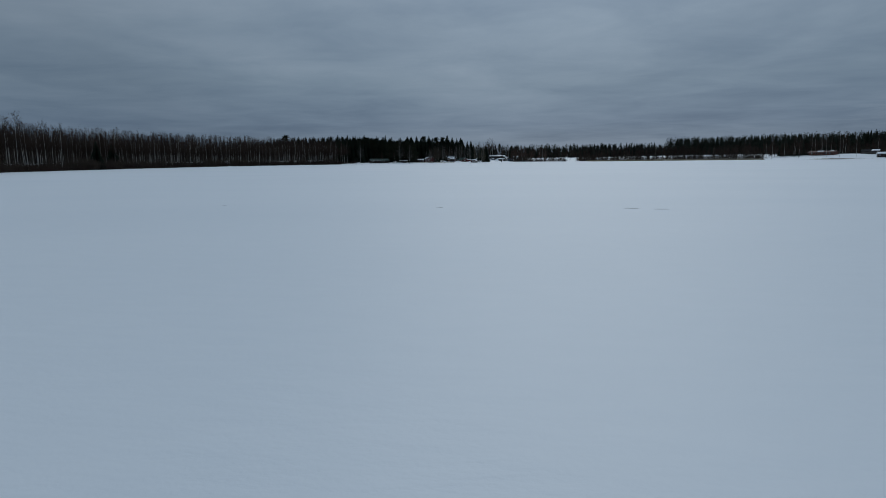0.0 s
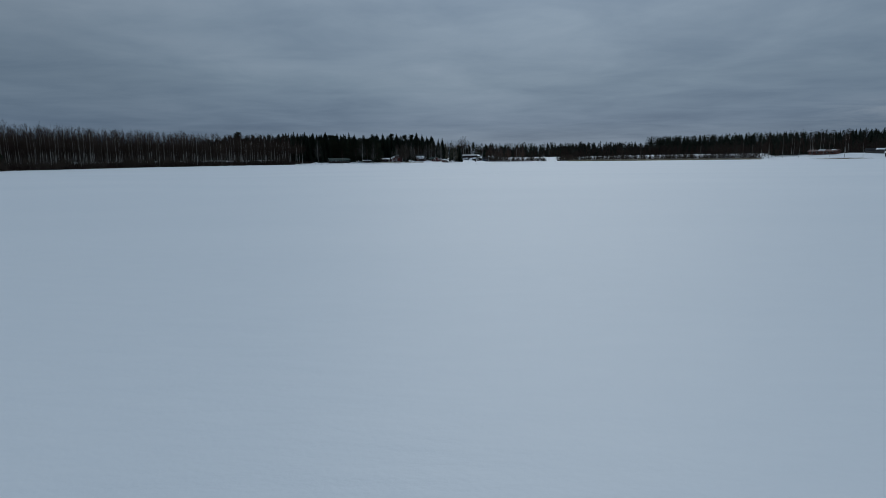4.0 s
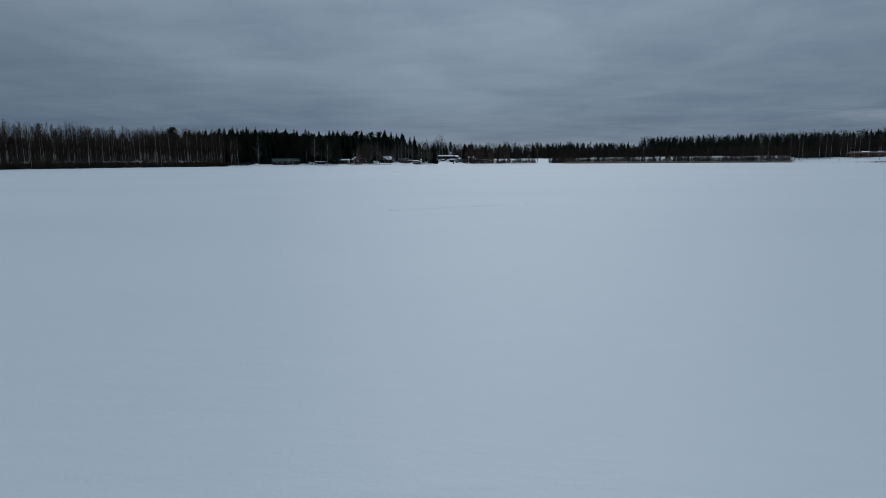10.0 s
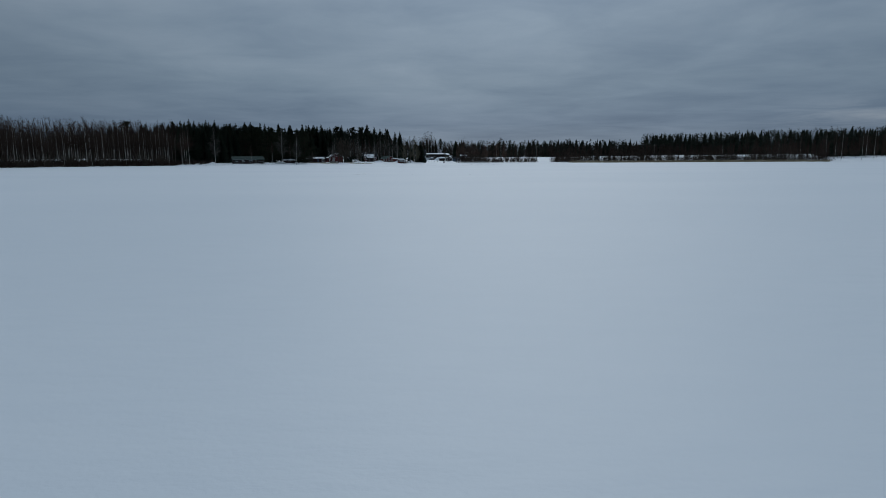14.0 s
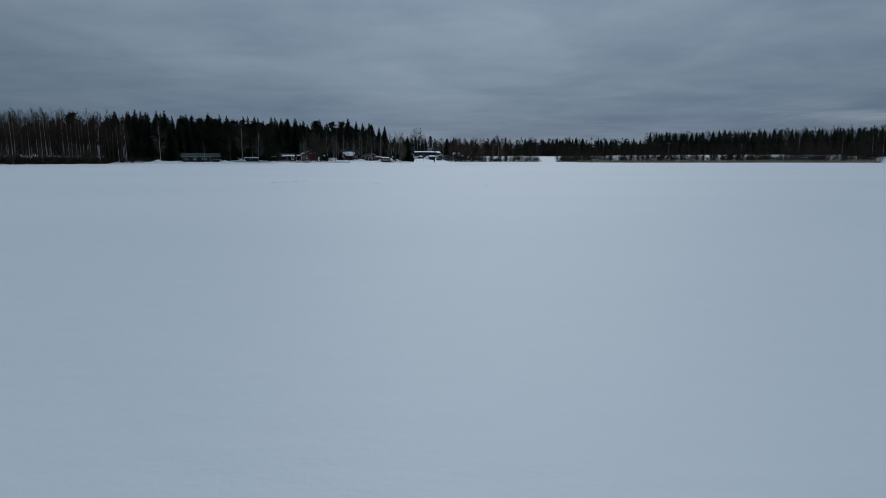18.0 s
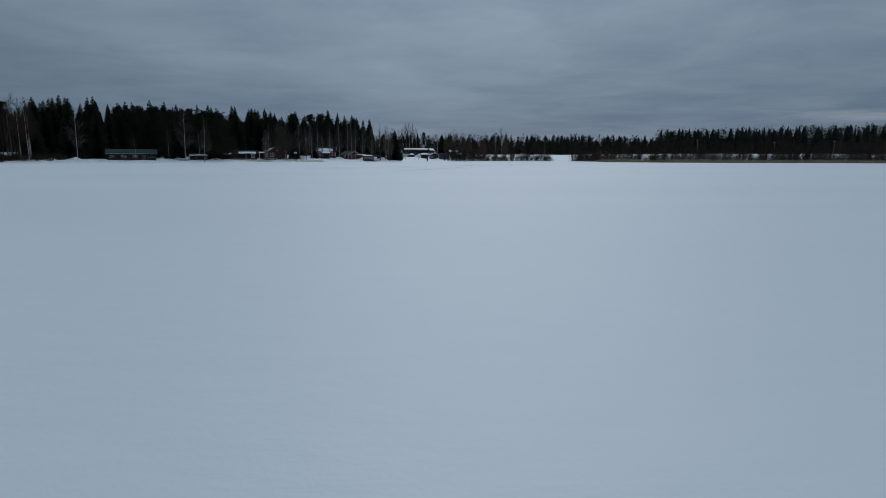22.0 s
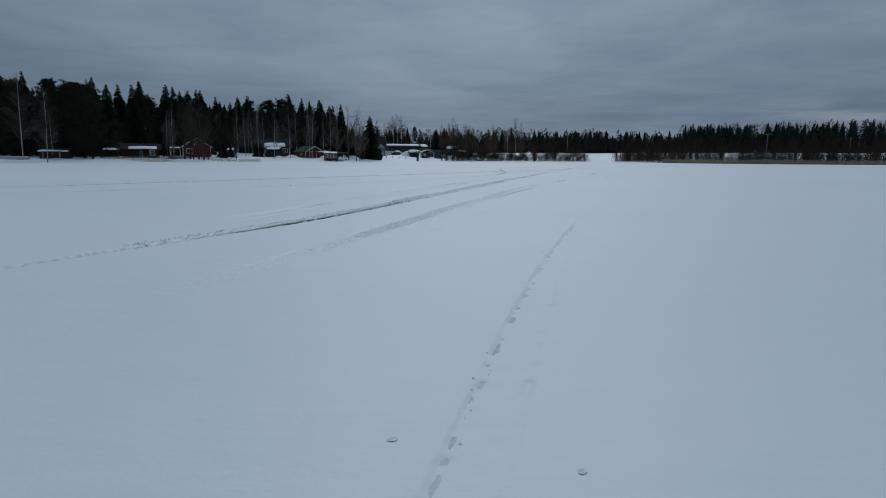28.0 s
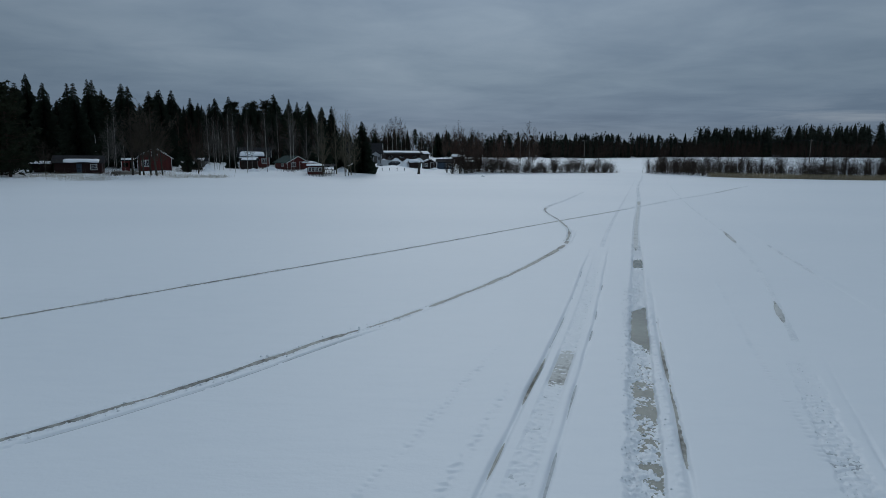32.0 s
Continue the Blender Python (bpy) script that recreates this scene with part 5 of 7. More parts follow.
tufts("reed_bed", "dry tan reeds along the eastern bank", "reeds", bank_reeds, 22000, 0.6, 1.35, REED, 95)
tufts("reed_bed", "dry tan reeds before the eastern lawn", "reeds", lambda r: (lambda u: (203.5 + u, 375.5 - u * 1.0 + r.gauss(0, 0.8)))(r.gauss(0, 4)), 1800, 0.5, 1.1, REED, 96)
tufts("dry_grass", "bleached dry grass before the dark cabin", "grass", lambda r: (r.uniform(-51, -39.5), 409.0 + 0.35 * r.uniform(0, 9) + r.gauss(0, 1.6)), 1500, 0.2, 0.9, DRY_GRASS, 97, 0.02)
tufts("dry_grass", "bleached dry grass before the red cottage", "grass", lambda r: (r.uniform(-39, -26), 423 + r.gauss(0, 1.8)), 1500, 0.2, 0.9, DRY_GRASS, 98, 0.02)
tufts("dry_grass", "bleached dry grass along the northern shore", "grass", lambda r: (r.uniform(-108, -62), r.uniform(384, 398)) , 700, 0.2, 0.55, DRY_GRASS, 99)

# ---------- buildings ----------


def wall_shape(length, high, openings, thick=0.16):
    """An upright wall along x from -length/2, outside at y = 0, with holes (u0, u1, z0, z1) right through it."""
    sh = Shape()
    us = sorted({-length / 2, length / 2, *[o[0] for o in openings], *[o[1] for o in openings]})
    zs = sorted({0.0, high, *[o[2] for o in openings], *[o[3] for o in openings]})
    nu, nz_ = len(us), len(zs)
    sh.v = [(u, y, z) for y in (0, thick) for z in zs for u in us]
    at = lambda i, j, back: back * nu * nz_ + j * nu + i

    def solid(i, j):
        if not (0 <= i < nu - 1 and 0 <= j < nz_ - 1):
            return False
        cu, cz = (us[i] + us[i + 1]) / 2, (zs[j] + zs[j + 1]) / 2
        return not any(o[0] < cu < o[1] and o[2] < cz < o[3] for o in openings)
    for i in range(nu - 1):
        for j in range(nz_ - 1):
            if not solid(i, j):
                continue
            c = [(i, j), (i + 1, j), (i + 1, j + 1), (i, j + 1)]
            sh.f.append(tuple(at(a, b, 0) for a, b in c))
            sh.f.append(tuple(at(a, b, 1) for a, b in reversed(c)))
            for k, (di, dj) in enumerate(((0, -1), (1, 0), (0, 1), (-1, 0))):
                if not solid(i + di, j + dj):
                    (a, b), (p, q) = c[k], c[(k + 1) % 4]
                    sh.f.append((at(p, q, 0), at(a, b, 0), at(a, b, 1), at(p, q, 1)))
    return sh


def frame_shape(u0, u1, z0, z1, w=0.065, out=0.035, deep=0.10, bars=1):
    sh = Shape()
    sh.box(u0 - w, u0, -out, deep, z0 - w, z1 + w); sh.box(u1, u1 + w, -out, deep, z0 - w, z1 + w)
    sh.box(u0, u1, -out, deep, z1, z1 + w); sh.box(u0, u1, -out - 0.03, deep, z0 - w, z0)
    for i in range(bars):
        u = u0 + (u1 - u0) * (i + 1) / (bars + 1)
        sh.box(u - 0.025, u + 0.025, 0.02, 0.07, z0, z1)
    return sh


def snow_slab(x0, x1, y0, y1, deep, slope=0.0, seed=0, nx=16, ny=9):
    """A pillow of snow with rounded, sagging edges. slope: rise along y."""
    r = random.Random(seed)
    sh = Shape()
    ph = [r.uniform(0, 6.28) for _ in range(4)]
    top, bottom = [], []
    for j in range(ny + 1):
        for i in range(nx + 1):
            u, v = i / nx, j / ny
            e = min(1, min(u, 1 - u) * (x1 - x0) / 0.35, min(v, 1 - v) * (y1 - y0) / 0.35)
            wob = 0.10 * math.sin(u * 9 + ph[0]) * (v < 0.01) + 0.08 * math.sin(v * 7 + ph[1]) * (u < 0.01 or u > 0.99)
            x, y = x0 + (x1 - x0) * u + wob * (0.6 if u < 0.5 else -0.6), y0 + (y1 - y0) * v - wob
            z = slope * (y - y0) + deep * math.sqrt(max(0, 1 - (1 - e) ** 2)) * (1 + 0.12 * math.sin(u * 5 + ph[2]) + 0.10 * math.sin(v * 4 + u * 3 + ph[3]))
            top.append((x, y, z + 0.01))
            bottom.append((x, y, slope * (y - y0) - 0.004))
    n = (nx + 1) * (ny + 1)
    sh.v = top + bottom
    for j in range(ny):
        for i in range(nx):
            q = j * (nx + 1) + i
            sh.f.append((q, q + 1, q + nx + 2, q + nx + 1))
            sh.f.append((n + q, n + q + nx + 1, n + q + nx + 2, n + q + 1))
    ring = [i for i in range(nx + 1)] + [j * (nx + 1) + nx for j in range(1, ny + 1)] + [ny * (nx + 1) + i for i in range(nx - 1, -1, -1)] + [j * (nx + 1) for j in range(ny - 1, 0, -1)]
    for a, b in zip(ring, ring[1:] + ring[:1]):
        sh.f.append((a, n + a, n + b, b))
    return sh


def building(name, label, category, x, y, z, turn, w, d, eave, ridge, wall, roof, trim=WHITE, gable=False, front=(), right=(), left=(), doors=(), over=0.4, snow=(), corner=True, roof_label="", door_mat=None, attic=None):
    """A gabled house standing at its middle; its front faces -y before turning. gable: the gable looks to the front.
    front, right, left: windows (middle, sill, width, height). doors: (middle, width, height) in the front. snow: pads (side, from, to, low, high, depth) as shares of a roof side."""
    top = thing(name, label, category, "", pose(x, y, z, 0, 0, turn))
    holes = {"front": [(u - a / 2, u + a / 2, s, s + h) for u, s, a, h in front] + [(u - a / 2, u + a / 2, 0.05, h) for u, a, h in doors],
             "right": [(u - a / 2, u + a / 2, s, s + h) for u, s, a, h in right], "left": [(u - a / 2, u + a / 2, s, s + h) for u, s, a, h in left], "back": []}
    sides = {"front": (pose(0, -d / 2, 0), w), "right": (pose(w / 2, 0, 0, 0, 0, 90), d - 0.33), "left": (pose(-w / 2, 0, 0, 0, 0, -90), d - 0.33), "back": (pose(0, d / 2, 0, 0, 0, 180), w)}
    for side, (m, length) in sides.items():
        wl = part("wall", wall_shape(length, eave, holes[side]), wall, top, m=m)
        if corner:
            for sg in (-1, 1):
                if side in ("front", "back"):
                    part("corner_board", Shape().box(sg * length / 2 - 0.05, sg * length / 2 + 0.05, -0.03, 0.0, 0, eave), trim, wl)
        for k, (u0, u1, z0, z1) in enumerate(holes[side]):
            if z0 < 0.1:
                dr = part("door", Shape().box(u0 + 0.02, u1 - 0.02, 0.05, 0.10, z0, z1 - 0.02), door_mat or wall, top, "panelled house door", m=m)
                part("door_frame", frame_shape(u0, u1, z0 + 0.02, z1, bars=0), trim, dr)
                part("handle", Shape().box(u1 - 0.16, u1 - 0.11, -0.01, 0.05, 1.0, 1.12), METAL, dr)
            else:
                wn = part("window", frame_shape(u0, u1, z0, z1), trim, top, "white-framed window", m=m)
                pane = part("pane", Shape().box(u0, u1, 0.045, 0.055, z0, z1), GLASS, wn)
                pane.visible_shadow = False
    # gables and roof; across: half the span, along: half the ridge
    across, along = (w / 2, d / 2) if gable else (d / 2, w / 2)
    rise = (ridge - eave) / across
    base = pose(0, 0, 0, 0, 0, 90) if gable else pose(0, 0, 0)
    for sg in (-1, 1):
        g = Shape().prism([(-across, eave), (across, eave), (0, ridge)], sg * along - (0.16 if sg > 0 else 0), sg * along + (0.16 if sg < 0 else 0))
        gb = part("gable", g, wall, top, m=base)
        if attic and sg < 0:
            az, aw, ah = attic
            part("window", frame_shape(-aw / 2, aw / 2, az, az + ah, deep=0.01), trim, top, "small white attic window", m=base @ pose(-along, 0, 0, 0, 0, -90))
            part("pane", Shape().box(-aw / 2, aw / 2, -0.02, -0.012, az, az + ah), GLASS, gb, m=pose(-along, 0, 0, 0, 0, -90))
        for s2 in (-1, 1):
            bb = Shape()
            e = across + over
            bb.prism([(s2 * e, ridge - rise * e - 0.05), (s2 * e, ridge - rise * e + 0.08), (0, ridge + 0.08), (0, ridge - 0.05)], sg * (along + over) - 0.02, sg * (along + over) + 0.02)
            part("bargeboard", bb, trim, top, m=base)
    for s2 in (-1, 1):
        e = across + over
        rf = Shape().prism([(0, ridge + 0.03), (s2 * e, ridge - rise * e + 0.03), (s2 * e, ridge - rise * e + 0.15), (0, ridge + 0.15)], -along - over + 0.03, along + over - 0.03)
        side = part("roof", rf, roof, top, roof_label, m=base)
        for k, (which, a, b, lo, hi, deep) in enumerate(snow):
            if (which == "front") != (s2 < 0):
                continue
            ln = along + over - 0.03
            sl = snow_slab(-ln + 2 * ln * a, -ln + 2 * ln * b, 0, e * (hi - lo), deep * 0.7, rise, k + int(abs(x)) + int(y))
            mm = pose(0, -e * (1 - lo), ridge - rise * e * (1 - lo) + 0.15) if s2 < 0 else pose(0, e * (1 - lo), ridge - rise * e * (1 - lo) + 0.15, 0, 0, 180)
            part("roof_snow", sl, ROOF_SNOW, side, "thick pad of roof snow", m=mm, smooth=True)
    return top


# long cottage with the green sheet roof
c = building("cottage", "long low dark cottage with a green sheet roof", "cottage", -75.3, 400.8, 0.45, 23, 11.8, 5.6, 1.65, 2.9, DARK_WOOD, ROOF_GREEN, GREY_WOOD,
             front=[(-4.7, 0.65, 1.3, 0.75), (-2.0, 0.65, 1.3, 0.75), (1.0, 0.65, 1.6, 0.8)], doors=[(3.0, 0.9, 1.65)], over=0.45, roof_label="green ribbed sheet roof", door_mat=GREY_WOOD, corner=False)
for u in (3.9, 4.9, 5.9):
    part("porch_post", Shape().box(u - 0.06, u + 0.06, -4.25, -4.13, 0, 1.7), GREY_WOOD, c)
part("porch_roof", Shape().prism([(-4.45, 1.68), (-4.45, 1.78), (-2.7, 2.05), (-2.7, 1.95)], 3.6, 6.4), ROOF_GREEN, c)
part("porch_rail", Shape().box(3.9, 5.9, -4.22, -4.16, 0.8, 0.88), PALE, c)
part("snow_guard", Shape().box(-6.2, 6.2, -2.9, -2.85, 1.80, 1.85), METAL, c)

# red house among the pines behind it
building("house", "faded red house half hidden among the pines", "house", -91.5, 452, 2.2, 8, 8.5, 6.5, 3.2, 5.2, MAROON, ROOF_RED, PALE, front=[(-2.4, 1.0, 1.2, 1.2), (0.4, 1.0, 1.2, 1.2)], doors=[(2.6, 0.95, 2.05)], snow=[("front", 0.05, 0.42, 0.3, 0.95, 0.2)])

# dark cabin with its lean-to
c = building("cabin", "dark brown lakeside cabin with a partly snowy roof", "cabin", -51.0, 424.4, 0.5, 21, 6.9, 4.6, 1.95, 2.95, MAROON, ROOF_BLACK, DARK_WOOD,
             front=[(2.25, 0.75, 0.85, 0.85)], doors=[(0.1, 0.8, 1.75)], over=0.45, snow=[("front", 0.22, 0.90, 0.04, 0.50, 0.16)], door_mat=BLUE_PAINT, roof_label="black felt roof", corner=False, right=[(0.3, 0.8, 0.8, 0.8)])
part("window_trim", frame_shape(1.82, 2.68, 0.75, 1.60, 0.09, 0.045, 0.0, 0), WHITE, c, "white window frame", m=pose(0, -2.3, 0))
part("veranda_deck", Shape().box(-3.4, 1.2, -3.8, -2.32, 0.02, 0.14), PLANK, c)
for u in (-3.3, -1.85, -0.4, 1.1):
    part("rail_post", Shape().box(u - 0.04, u + 0.04, -3.78, -3.7, 0.14, 0.95), DARK_WOOD, c)
part("hand_rail", Shape().box(-3.35, 1.15, -3.79, -3.69, 0.95, 1.02).box(-3.35, 1.15, -3.76, -3.72, 0.5, 0.57), DARK_WOOD, c)
c = thing("lean_to", "open dark lean-to with snow on its flat roof", "shelter", "", pose(-56.0, 422.0, 0.45, 0, 0, 21) @ Matrix.Diagonal((0.72, 0.8, 0.84, 1)))
part("roof", Shape().prism([(-2.0, 1.95), (-2.0, 2.07), (2.0, 2.42), (2.0, 2.30)], -2.1, 2.2), ROOF_BLACK, c)
part("roof_snow", snow_slab(-2.1, 2.2, 0, 3.95, 0.24, 0.0875, 5), ROOF_SNOW, c, m=pose(0, -2.0, 2.07), smooth=True)
for u in (-1.9, 0.0, 1.9):
    part("post", Shape().box(u - 0.07, u + 0.07, -1.85, -1.71, -0.2, 1.96), DARK_WOOD, c)
    part("post", Shape().box(u - 0.07, u + 0.07, 1.7, 1.84, -0.2, 2.28), DARK_WOOD, c)
part("back_wall", Shape().box(-2.0, 2.0, 1.86, 1.92, 0, 2.2), DARK_WOOD, c)
part("rail", Shape().box(-1.9, 0.0, -1.8, -1.75, 0.75, 0.84), DARK_WOOD, c)

# red cottage with its gable to the lake
c = building("cottage", "red boarded cottage with white-edged gable", "cottage", -45.4, 441.5, 0.6, 21, 6.0, 7.5, 2.6, 4.5, RED_PAINT, ROOF_BLACK, WHITE, gable=True,
             front=[(-1.6, 0.95, 1.25, 1.15)], right=[(-1.5, 0.95, 1.1, 1.1), (1.6, 0.95, 1.1, 1.1)], left=[(0.5, 0.95, 1.1, 1.1)], attic=(2.95, 0.95, 0.75), over=0.4,
             snow=[("front", 0.35, 0.9, 0.3, 0.9, 0.14), ("back", 0.15, 0.85, 0.05, 0.6, 0.14)])
part("porch_roof", Shape().prism([(-4.2, 2.0), (-4.2, 2.1), (-1.6, 2.55), (-1.6, 2.45)], -5.9, -3.5), ROOF_BLACK, c)
part("porch_wall", wall_shape(2.2, 1.95, [(-0.75, 0.1, 0.85, 1.6), (0.35, 0.95, 0.05, 1.85)], 0.12), RED_PAINT, c, m=pose(-4.7, -4.0, 0))
part("porch_snow", snow_slab(-5.9, -3.5, 0.3, 2.5, 0.09, 0.17, 9), ROOF_SNOW, c, m=pose(0, -4.2, 2.1), smooth=True)
for u in (-5.75, -3.65):
    part("porch_post", Shape().box(u - 0.06, u + 0.06, -4.05, -3.93, 0, 2.0), WHITE, c)

# sheds and a lean-to of the red cottage
building("shed", "small grey shed with snow on its roof", "shed", -41.9, 458.5, ground_z(-41.9, 458.5) - 0.1, 10, 2.4, 2.2, 1.6, 2.1, GREY_WOOD, ROOF_BLACK, PALE, snow=[("front", 0.1, 0.7, 0.1, 0.9, 0.2)], doors=[(0.4, 0.8, 1.6)], over=0.25)

# red cabin under a thick snow cap
c = building("cabin", "red cabin under a thick cap of roof snow", "cabin", -30.8, 461.5, 1.0, 12, 6.5, 6.0, 2.6, 4.4, RED_PAINT, ROOF_BLACK, WHITE, front=[(2.2, 0.95, 1.1, 1.1), (-2.3, 0.95, 1.1, 1.1)], doors=[(0.2, 0.95, 2.0)], right=[(0.0, 0.95, 1.1, 1.1)],
             snow=[("front", 0.08, 0.80, 0.03, 0.48, 0.36), ("back", 0.03, 0.97, 0.0, 0.9, 0.3)], over=0.5)
c = thing("arbour", "dark open arbour with snow on its roof", "arbour", "", pose(-29.4, 451.0, 0.72, 0, 0, 8))
for u in (-1.6, 0.0, 1.6):
    for v in (-1.1, 1.1):
        part("post", Shape().box(u - 0.06, u + 0.06, v - 0.06, v + 0.06, -0.2, 1.9), DARK_WOOD, c)
part("roof", Shape().prism([(-1.5, 1.85), (-1.5, 1.95), (0, 2.5), (1.5, 1.95), (1.5, 1.85), (0, 2.4)], -2.0, 2.0), ROOF_BLACK, c)
part("roof_snow", snow_slab(-1.6, 1.7, 0.2, 1.4, 0.16, 0.366, 12), ROOF_SNOW, c, m=pose(0, -1.5, 1.95), smooth=True)
part("roof_snow", snow_slab(-2.0, 2.0, 0, 1.5, 0.3, 0.366, 13), ROOF_SNOW, c, m=pose(0, 1.5, 1.95, 0, 0, 180), smooth=True)
part("rail", Shape().box(-1.6, 1.6, -1.13, -1.07, 0.7, 0.95).box(-1.6, 1.6, -1.13, -1.07, 0.2, 0.5), DARK_WOOD, c)
for u in (-0.8, 0.8):
    part("side_panel", Shape().box(u - 0.75, u + 0.75, -1.05, -1.0, 0.1, 1.7), DARK_WOOD, c)
part("back_panel", Shape().box(-1.6, 1.6, 1.14, 1.2, 0.1, 1.85), DARK_WOOD, c)
part("bench", Shape().box(-1.4, 1.4, 0.5, 0.95, 0.38, 0.45).box(-1.4, -1.3, 0.55, 0.9, -0.1, 0.38).box(1.3, 1.4, 0.55, 0.9, -0.1, 0.38), PLANK, c)

# red cabin with a green roof, and the glazed lakeside sauna before it
c = building("cabin", "red cabin with a green gabled roof", "cabin", -21.2, 455.5, 0.7, 38, 5.0, 5.8, 1.6, 2.9, RED_PAINT, ROOF_GREEN, WHITE, gable=True, front=[(-0.9, 0.7, 0.9, 0.8)], doors=[(1.0, 0.85, 1.65)], left=[(0.6, 0.7, 1.0, 0.8)], over=0.45, roof_label="green sheet roof")
part("annex", Shape().box(1.2, 4.6, -3.2, -1.2, 0, 1.45), RED_PAINT, c)
part("annex_snow", snow_slab(1.0, 4.8, 0, 2.5, 0.28, 0.05, 17), ROOF_SNOW, c, m=pose(0, -3.5, 1.45), smooth=True)
c = thing("sauna", "low red sauna with white-framed windows and a dark terrace", "sauna", "", pose(-12.1, 439.2, 0.16, 0, 0, 9))
part("wall", wall_shape(2.9, 1.55, [(-1.2, -0.72, 0.65, 1.3), (-0.55, -0.07, 0.65, 1.3), (0.1, 0.58, 0.65, 1.3), (0.75, 1.23, 0.65, 1.3)], 0.14), RED_PAINT, c, m=pose(-1.35, -1.6, 0))
part("wall", wall_shape(2.9, 1.55, [], 0.14), RED_PAINT, c, m=pose(-1.35, 1.6, 0, 0, 0, 180))
part("wall", wall_shape(2.9, 1.55, [], 0.14), RED_PAINT, c, m=pose(-2.8, 0, 0, 0, 0, -90))
part("wall", wall_shape(2.9, 1.55, [(-0.5, 0.35, 0.02, 1.5)], 0.14), RED_PAINT, c, m=pose(0.1, 0, 0, 0, 0, 90))
for u0 in (-1.2, -0.55, 0.1, 0.75):
    wn = part("window", frame_shape(u0, u0 + 0.48, 0.65, 1.3, 0.07, bars=0), WHITE, c, "white-framed window", m=pose(-1.35, -1.6, 0))
    part("pane", Shape().box(u0, u0 + 0.48, 0.045, 0.055, 0.65, 1.3), GLASS, wn).visible_shadow = False
part("roof", Shape().prism([(-2.0, 1.56), (-2.0, 1.68), (1.9, 1.98), (1.9, 1.86)], -3.1, 2.9), ROOF_BLACK, c)
part("roof_snow", snow_slab(-3.0, 0.4, 0, 3.8, 0.12, 0.077, 21), ROOF_SNOW, c, m=pose(0, -1.95, 1.68), smooth=True)
part("terrace_deck", Shape().box(0.1, 2.9, -1.9, 1.6, 0.02, 0.16), PLANK, c)
for i in range(9):
    u = 0.2 + i * 0.32
    part("rail_post", Shape().box(u - 0.03, u + 0.03, -1.87, -1.81, 0.16, 0.9), DARK_WOOD, c)
part("hand_rail", Shape().box(0.15, 2.85, -1.89, -1.79, 0.9, 0.98), DARK_WOOD, c)
for u in (0.3, 2.75):
    part("roof_post", Shape().box(u - 0.05, u + 0.05, -1.84, -1.74, 0.16, 1.58), DARK_WOOD, c)
part("stove_pipe", Shape().tube([(-1.5, 0.4, 1.7), (-1.5, 0.4, 2.6)], [0.09, 0.09], 8), METAL, c)

# house with the dark roof and its white gabled porch
c = building("house", "weathered grey house with a dark roof and pale porch", "house", -7.0, 484, 1.75, 6, 9.0, 7.0, 2.8, 5.3, GREY_WOOD, ROOF_BLACK, WHITE, front=[(-2.8, 1.0, 1.3, 1.2), (-0.6, 1.0, 1.3, 1.2)], right=[(0, 1.0, 1.2, 1.2)], over=0.5)
p = part("porch", wall_shape(2.5, 2.3, [(-0.45, 0.45, 0.05, 2.05), (-1.05, -0.65, 0.9, 1.8), (0.65, 1.05, 0.9, 1.8)], 0.1), PALE, c, "pale boarded entrance porch", m=pose(2.9, -5.4, 0))
part("porch_side", Shape().box(-1.25, -1.15, 0.1, 1.9, 0, 2.3), PALE, p)
part("porch_side", Shape().box(1.15, 1.25, 0.1, 1.9, 0, 2.3), PALE, p)
part("porch_gable", Shape().prism([(-1.25, 2.3), (1.25, 2.3), (0, 3.1)], -0.1, 0.0), PALE, p, m=pose(0, 0, 0, 0, 0, 90))
for sg in (-1, 1):
    part("porch_roof", Shape().prism([(0, 3.14), (sg * 1.55, 2.16), (sg * 1.55, 2.28), (0, 3.26)], -0.3, 1.9), ROOF_BLACK, p, m=pose(0, 0, 0, 0, 0, 90))
part("door", Shape().box(-0.43, 0.43, 0.03, 0.07, 0.05, 2.03), GREY_WOOD, p)

# long low building with snow on its roof
c = building("long_building", "long low dark building with a snow-covered roof", "outbuilding", 4.0, 511, 2.15, 16, 14.0, 6.0, 2.2, 3.1, DARK_WOOD, ROOF_BLACK, DARK_WOOD, front=[(-5.5, 0.9, 1.4, 0.8), (-1.8, 0.9, 1.4, 0.8), (2.2, 0.9, 1.4, 0.8)], doors=[(5.4, 2.4, 2.0)], over=0.6, corner=False,
             snow=[("front", 0.01, 0.80, 0.42, 0.97, 0.14), ("front", 0.84, 0.99, 0.1, 0.95, 0.16), ("back", 0.01, 0.99, 0.0, 0.97, 0.18)], door_mat=GREY_WOOD)

# blue house with its dark gabled porch, and small sheds
c = building("house", "small blue-grey house with white window frames", "house", 14.6, 473.5, 0.55, -4, 4.2, 4.2, 1.75, 2.45, BLUE_PAINT, ROOF_BLACK, WHITE, front=[(0.9, 0.6, 1.3, 0.8)], right=[(0, 0.6, 1.0, 0.8)], over=0.35)
c = building("porch_house", "dark gabled playhouse with white edges", "hut", 10.4, 470.5, 0.7, 4, 3.4, 3.0, 1.55, 2.35, DARK_WOOD, ROOF_BLACK, WHITE, gable=True, front=[(-0.9, 0.6, 0.7, 0.65)], doors=[(0.6, 0.8, 1.5)], over=0.35, snow=[("back", 0.0, 1.0, 0.1, 0.9, 0.12)])
